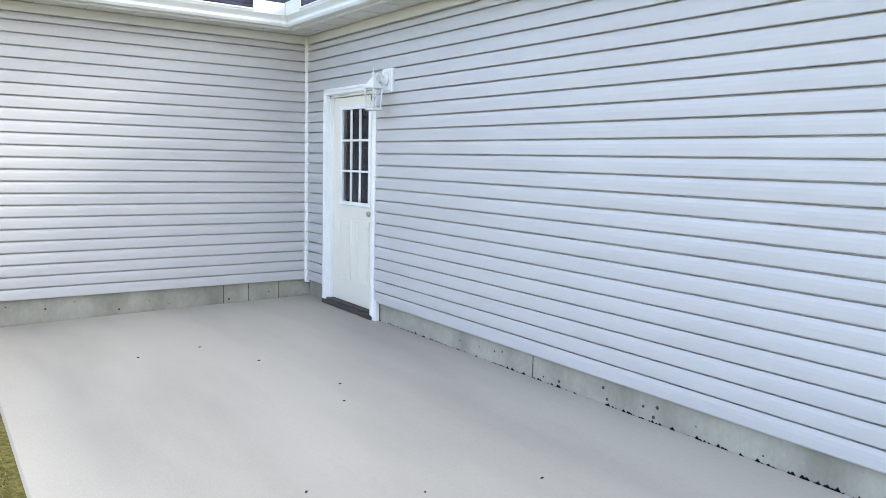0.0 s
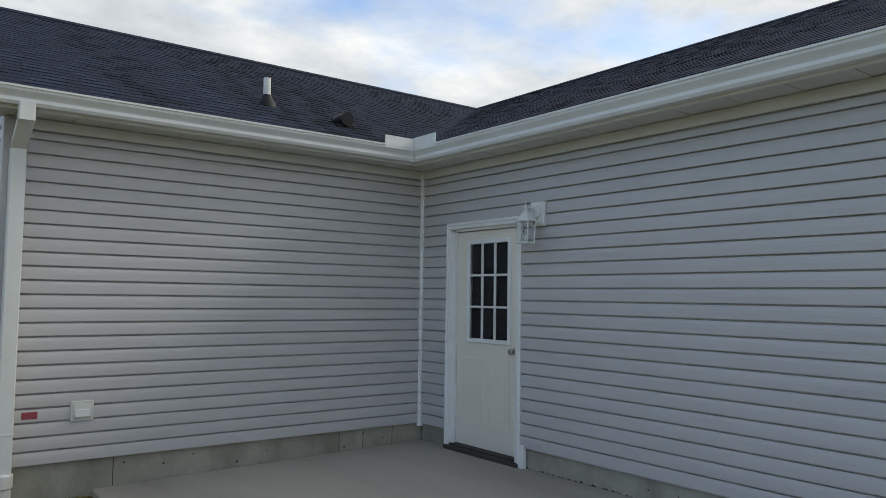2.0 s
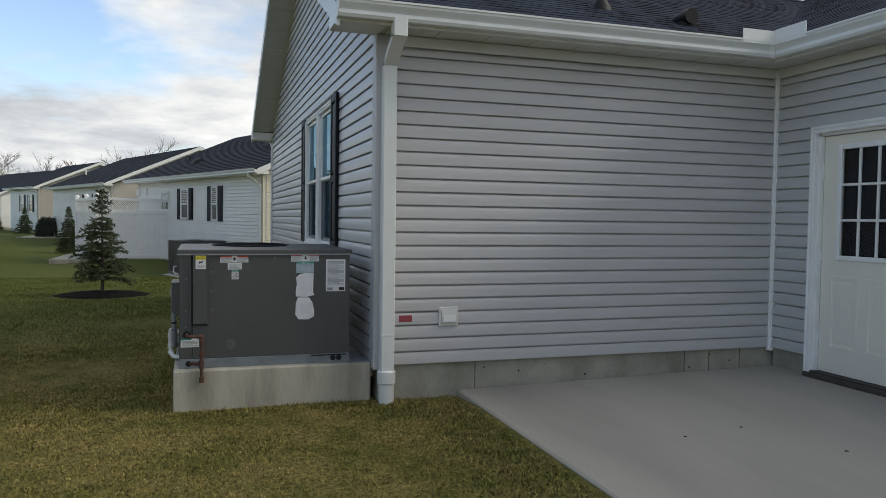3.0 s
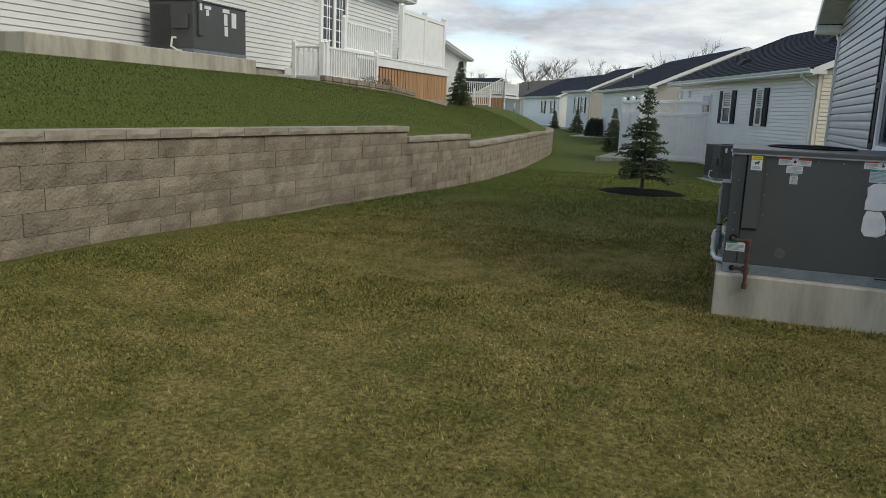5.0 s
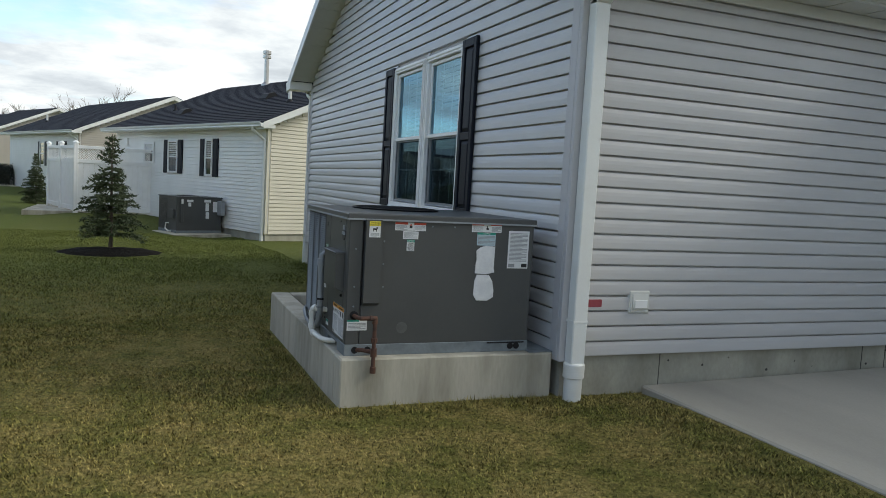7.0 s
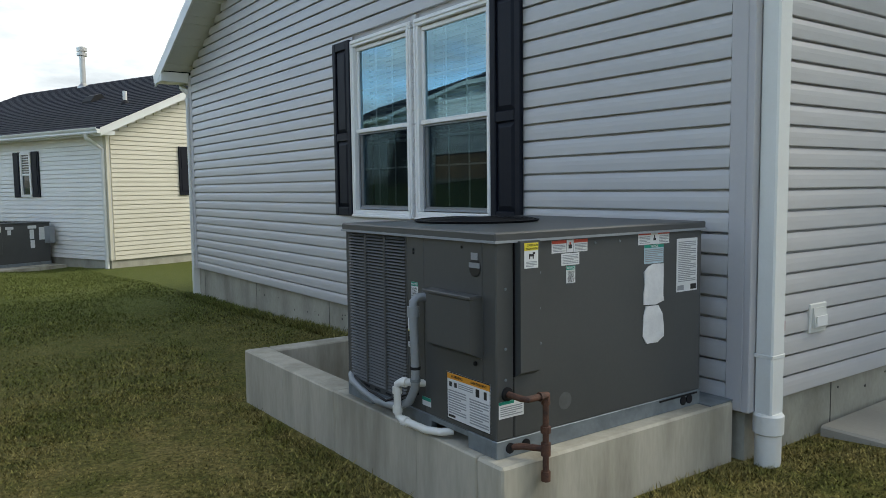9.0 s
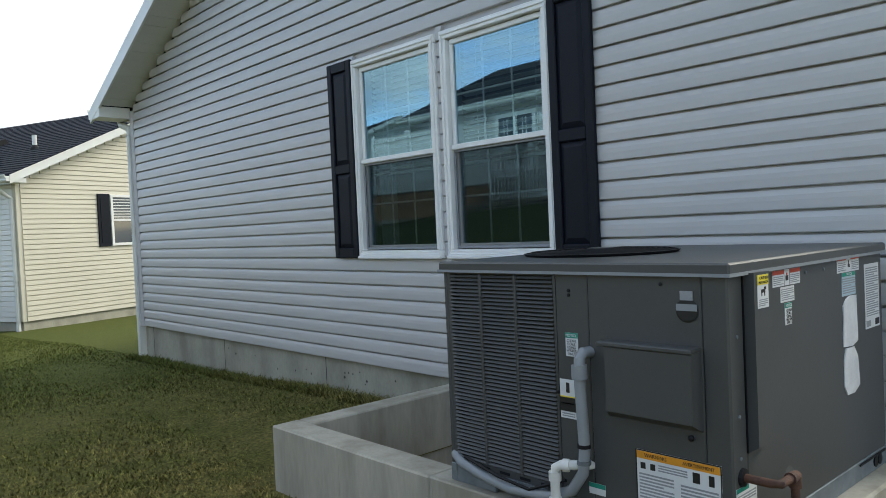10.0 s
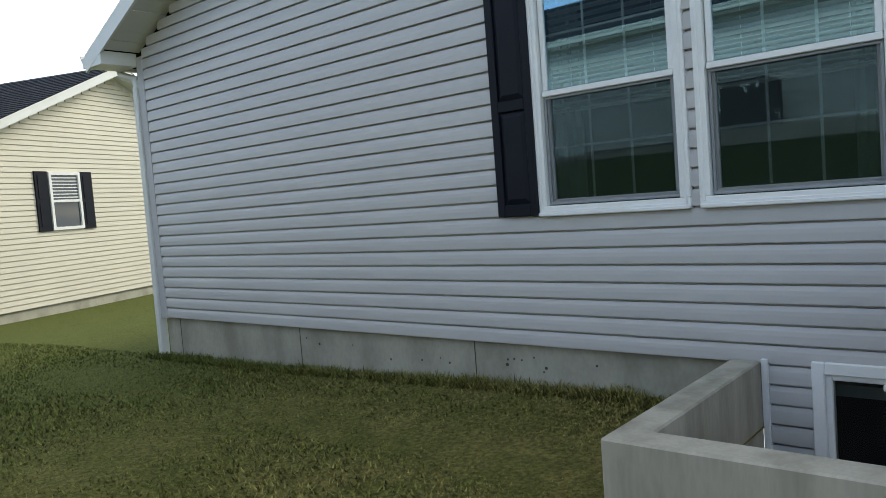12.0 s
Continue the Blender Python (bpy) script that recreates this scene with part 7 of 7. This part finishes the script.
def bare_tree(height, seed):
    rr = random.Random(seed)
    t = thing("bare_tree", "leafless grey-brown winter tree beyond the houses", "tree", (0, 0, -50), group="bare trees beyond the houses", local=True)
    trunk, limbs = Geo(), Geo()
    trunk.tube([(0, 0, 0), (0.1, 0, height * 0.25), (0.0, 0.1, height * 0.5)], [height * 0.016, height * 0.012, height * 0.008], 6)

    def grow(p, d, L_, r, depth):
        q = p + d * L_ * 0.5 + Vector((rr.uniform(-1, 1), rr.uniform(-1, 1), rr.uniform(-0.5, 1))) * L_ * 0.06
        e = q + (d + Vector((rr.uniform(-1, 1), rr.uniform(-1, 1), rr.uniform(0, 0.6))) * 0.15).normalized() * L_ * 0.5
        limbs.tube([p, q, e], [r, r * 0.8, r * 0.55], 3, False)
        if depth == 0:
            return
        for _ in range(rr.randint(3, 4)):
            nd = (d + Vector((rr.uniform(-1, 1), rr.uniform(-1, 1), rr.uniform(-0.35, 0.75))) * 0.75).normalized()
            base = p + (e - p) * rr.uniform(0.35, 1.0)
            grow(base, nd, L_ * rr.uniform(0.55, 0.75), max(r * 0.55, 0.018), depth - 1)
    for k in range(8):
        a = 6.283 * k / 8 + rr.uniform(-0.3, 0.3)
        grow(Vector((0, 0, height * rr.uniform(0.22, 0.5))), Vector((math.cos(a) * 0.7, math.sin(a) * 0.7, rr.uniform(0.6, 1.3))).normalized(), height * rr.uniform(0.20, 0.28), height * 0.006, 3)
    part("trunk", trunk, M_TWIG, t)
    part("crown", limbs, M_TWIG, t)
    return t


tree_kinds = [bare_tree(10, 1), bare_tree(9, 2), bare_tree(11, 3)]
rt = random.Random(21)
spots = [(-46 + 4.4 * k + rt.uniform(-1.5, 1.5), 112 + rt.uniform(-12, 14) - 0.45 * k) for k in range(19)]
for k, (x, y) in enumerate(spots):
    m = pose(x, y, -0.5, 0, 0, rt.uniform(0, 360)) @ Matrix.Scale(rt.uniform(0.8, 1.25), 4)
    if k < 3:
        tree_kinds[k].matrix_basis = m
    else:
        c = copy_thing(tree_kinds[k % 3], pose(x, y, -0.5, 0, 0, rt.uniform(0, 360)))
        c.scale = [rt.uniform(0.75, 1.25)] * 3
# low wooded ridge along the skyline
g = Geo()
rk = random.Random(31)
for k in range(4200):
    x = rk.uniform(-120, 90)
    y = 150 + rk.uniform(0, 60)
    h_ = rk.uniform(3, 8) * (0.7 + 0.3 * math.sin(x * 0.11))
    wv = rk.uniform(0.03, 0.10)
    lean = rk.uniform(-1.2, 1.2)
    g.add([(x - wv, y, -1), (x + wv, y, -1), (x + lean, y + rk.uniform(-1, 1), -1 + h_)], [(0, 1, 2)])
tagged(solid("far_wood", g, M_TWIG, "distant leafless wood along the horizon", "wood"), kind="stuff")

# far deck up the bank
fd = thing("deck", "white-railed deck of a house further along", "deck", (-17.7, 35.0, 1.5))
part("platform", Geo().box((-19.75, 34.0, 1.94), (-16.85, 37.0, 2.06)), M_VINYL, fd)
for q in range(14):
    part("skirt_board", Geo().box((-19.65 + q * 0.2, 33.98, 1.1), (-19.65 + q * 0.2 + 0.18, 34.01, 1.94)), M_WOOD, fd)
railing((-19.65, 34.0, 2.06), 0, 2.8, 0.70, "white railing of the far deck")
railing((-16.90, 34.0, 2.06), 90, 2.8, 0.70, "white railing of the far deck")
railing((-18.3, 33.2, ground_z(-17.8, 33.2)), 0, 0.9, 0.80, "white railing at the foot of the far deck")
pole = thing("flag_pole", "thin white pole beside the far deck", "pole", (-16.80, 33.95, 1.2), local=True)
part("shaft", Geo().tube([(0, 0, 0), (0, 0, 2.25)], 0.03, 8), M_VINYL, pole)

# ---- retaining wall, block by block ----
BL, BH, BD = 0.45, 0.20, 0.28
rb = random.Random(77)


def block_mesh(name, L_, H, D, rough, mat):
    """A block with a rough split front (+x side), origin at the middle of its front foot."""
    ny_, nz_ = 4, 2
    vs, fs = [], []
    for j in range(nz_ + 1):
        for i in range(ny_ + 1):
            yy, zz = -L_ / 2 + L_ * i / ny_, H * j / nz_
            edge = i in (0, ny_) or j in (0, nz_)
            vs.append((-0.005 if edge else rb.uniform(-0.003, rough), yy, zz))
    for j in range(nz_):
        for i in range(ny_):
            a = j * (ny_ + 1) + i
            fs.append((a, a + 1, a + ny_ + 2, a + ny_ + 1))
    k = len(vs)
    vs += [(-D, -L_ / 2, 0), (-D, L_ / 2, 0), (-D, L_ / 2, H), (-D, -L_ / 2, H)]
    t = (nz_) * (ny_ + 1)
    fs += [(*range(ny_, -1, -1), k, k + 1), (*range(t, t + ny_ + 1), k + 2, k + 3), (0, 5, 10, k + 3, k), (14, 9, 4, k + 1, k + 2), (k, k + 3, k + 2, k + 1)]
    me = bpy.data.meshes.new(name)
    me.from_pydata(vs, [], fs)
    me.materials.append(mat)
    return me


blocks = [block_mesh("block", BL - 0.005, BH - 0.004, BD, 0.014, M_BLOCK) for _ in range(5)]
caps = [block_mesh("cap_stone", BL - 0.006, 0.088, 0.34, 0.012, M_CAP) for _ in range(3)]
r_wall = tagged(new("retaining_wall"), "stepped retaining wall of split-face concrete blocks", "wall", kind="structure")
r_wall.location = (-10.6, 4, -0.2)
ORIGIN[r_wall.name] = (-10.6, 4, -0.2)
rest = Geo()


def along(y):
    """Steps of one block along the wall line."""
    d = (wall_x(y + 0.1) - wall_x(y - 0.1)) / 0.2
    return d


def lay(y, z, me, off, joined):
    x = wall_x(y)
    a = math.degrees(math.atan2(-along(y), 1.0))
    m = pose(x + off, y, z, 0, 0, a)
    if joined:
        rest.add([m @ v.co for v in me.vertices], [tuple(p.vertices) for p in me.polygons])
    else:
        ob = new(me.name, me)
        ob.parent = r_wall
        ob.matrix_local = Matrix.Translation((10.6, -4, 0.2)) @ m


y = -9.0
col = 0
while y < 44:
    step = BL / math.sqrt(1 + along(y) ** 2)
    near = -2.2 < y < 17.5
    top = wall_top(y) - 0.09
    lay(y, top, caps[col % 3], 0.035, not near)
    z = top - BH
    r = 0
    while z > low_z(wall_x(y) + 0.2, y) - BH * 1.2:
        lay(y + (step / 2 if r % 2 else 0), z, blocks[rb.randrange(5)], rb.uniform(-0.004, 0.004), not near)
        z -= BH
        r += 1
    y += step
    col += 1
core = Geo()
ys_ = [-9.2 + 0.45 * k for k in range(118)]
for ya, yb in zip(ys_, ys_[1:]):
    for side in (0,):
        t_ = min(wall_top(ya), wall_top(yb)) - 0.095
        xa, xb = wall_x(ya) - 0.022, wall_x(yb) - 0.022
        core.add([(xa, ya, -1.2), (xb, yb, -1.2), (xb, yb, t_), (xa, ya, t_), (xa - 0.15, ya, -1.2), (xb - 0.15, yb, -1.2), (xb - 0.15, yb, t_), (xa - 0.15, ya, t_)],
                 [(0, 1, 2, 3), (7, 6, 5, 4), (0, 3, 7, 4), (2, 1, 5, 6), (3, 2, 6, 7)])
part("core_fill", core, M_BLOCK, r_wall)
tagged(part("block_rest", rest, M_BLOCK, r_wall), kind="stuff")
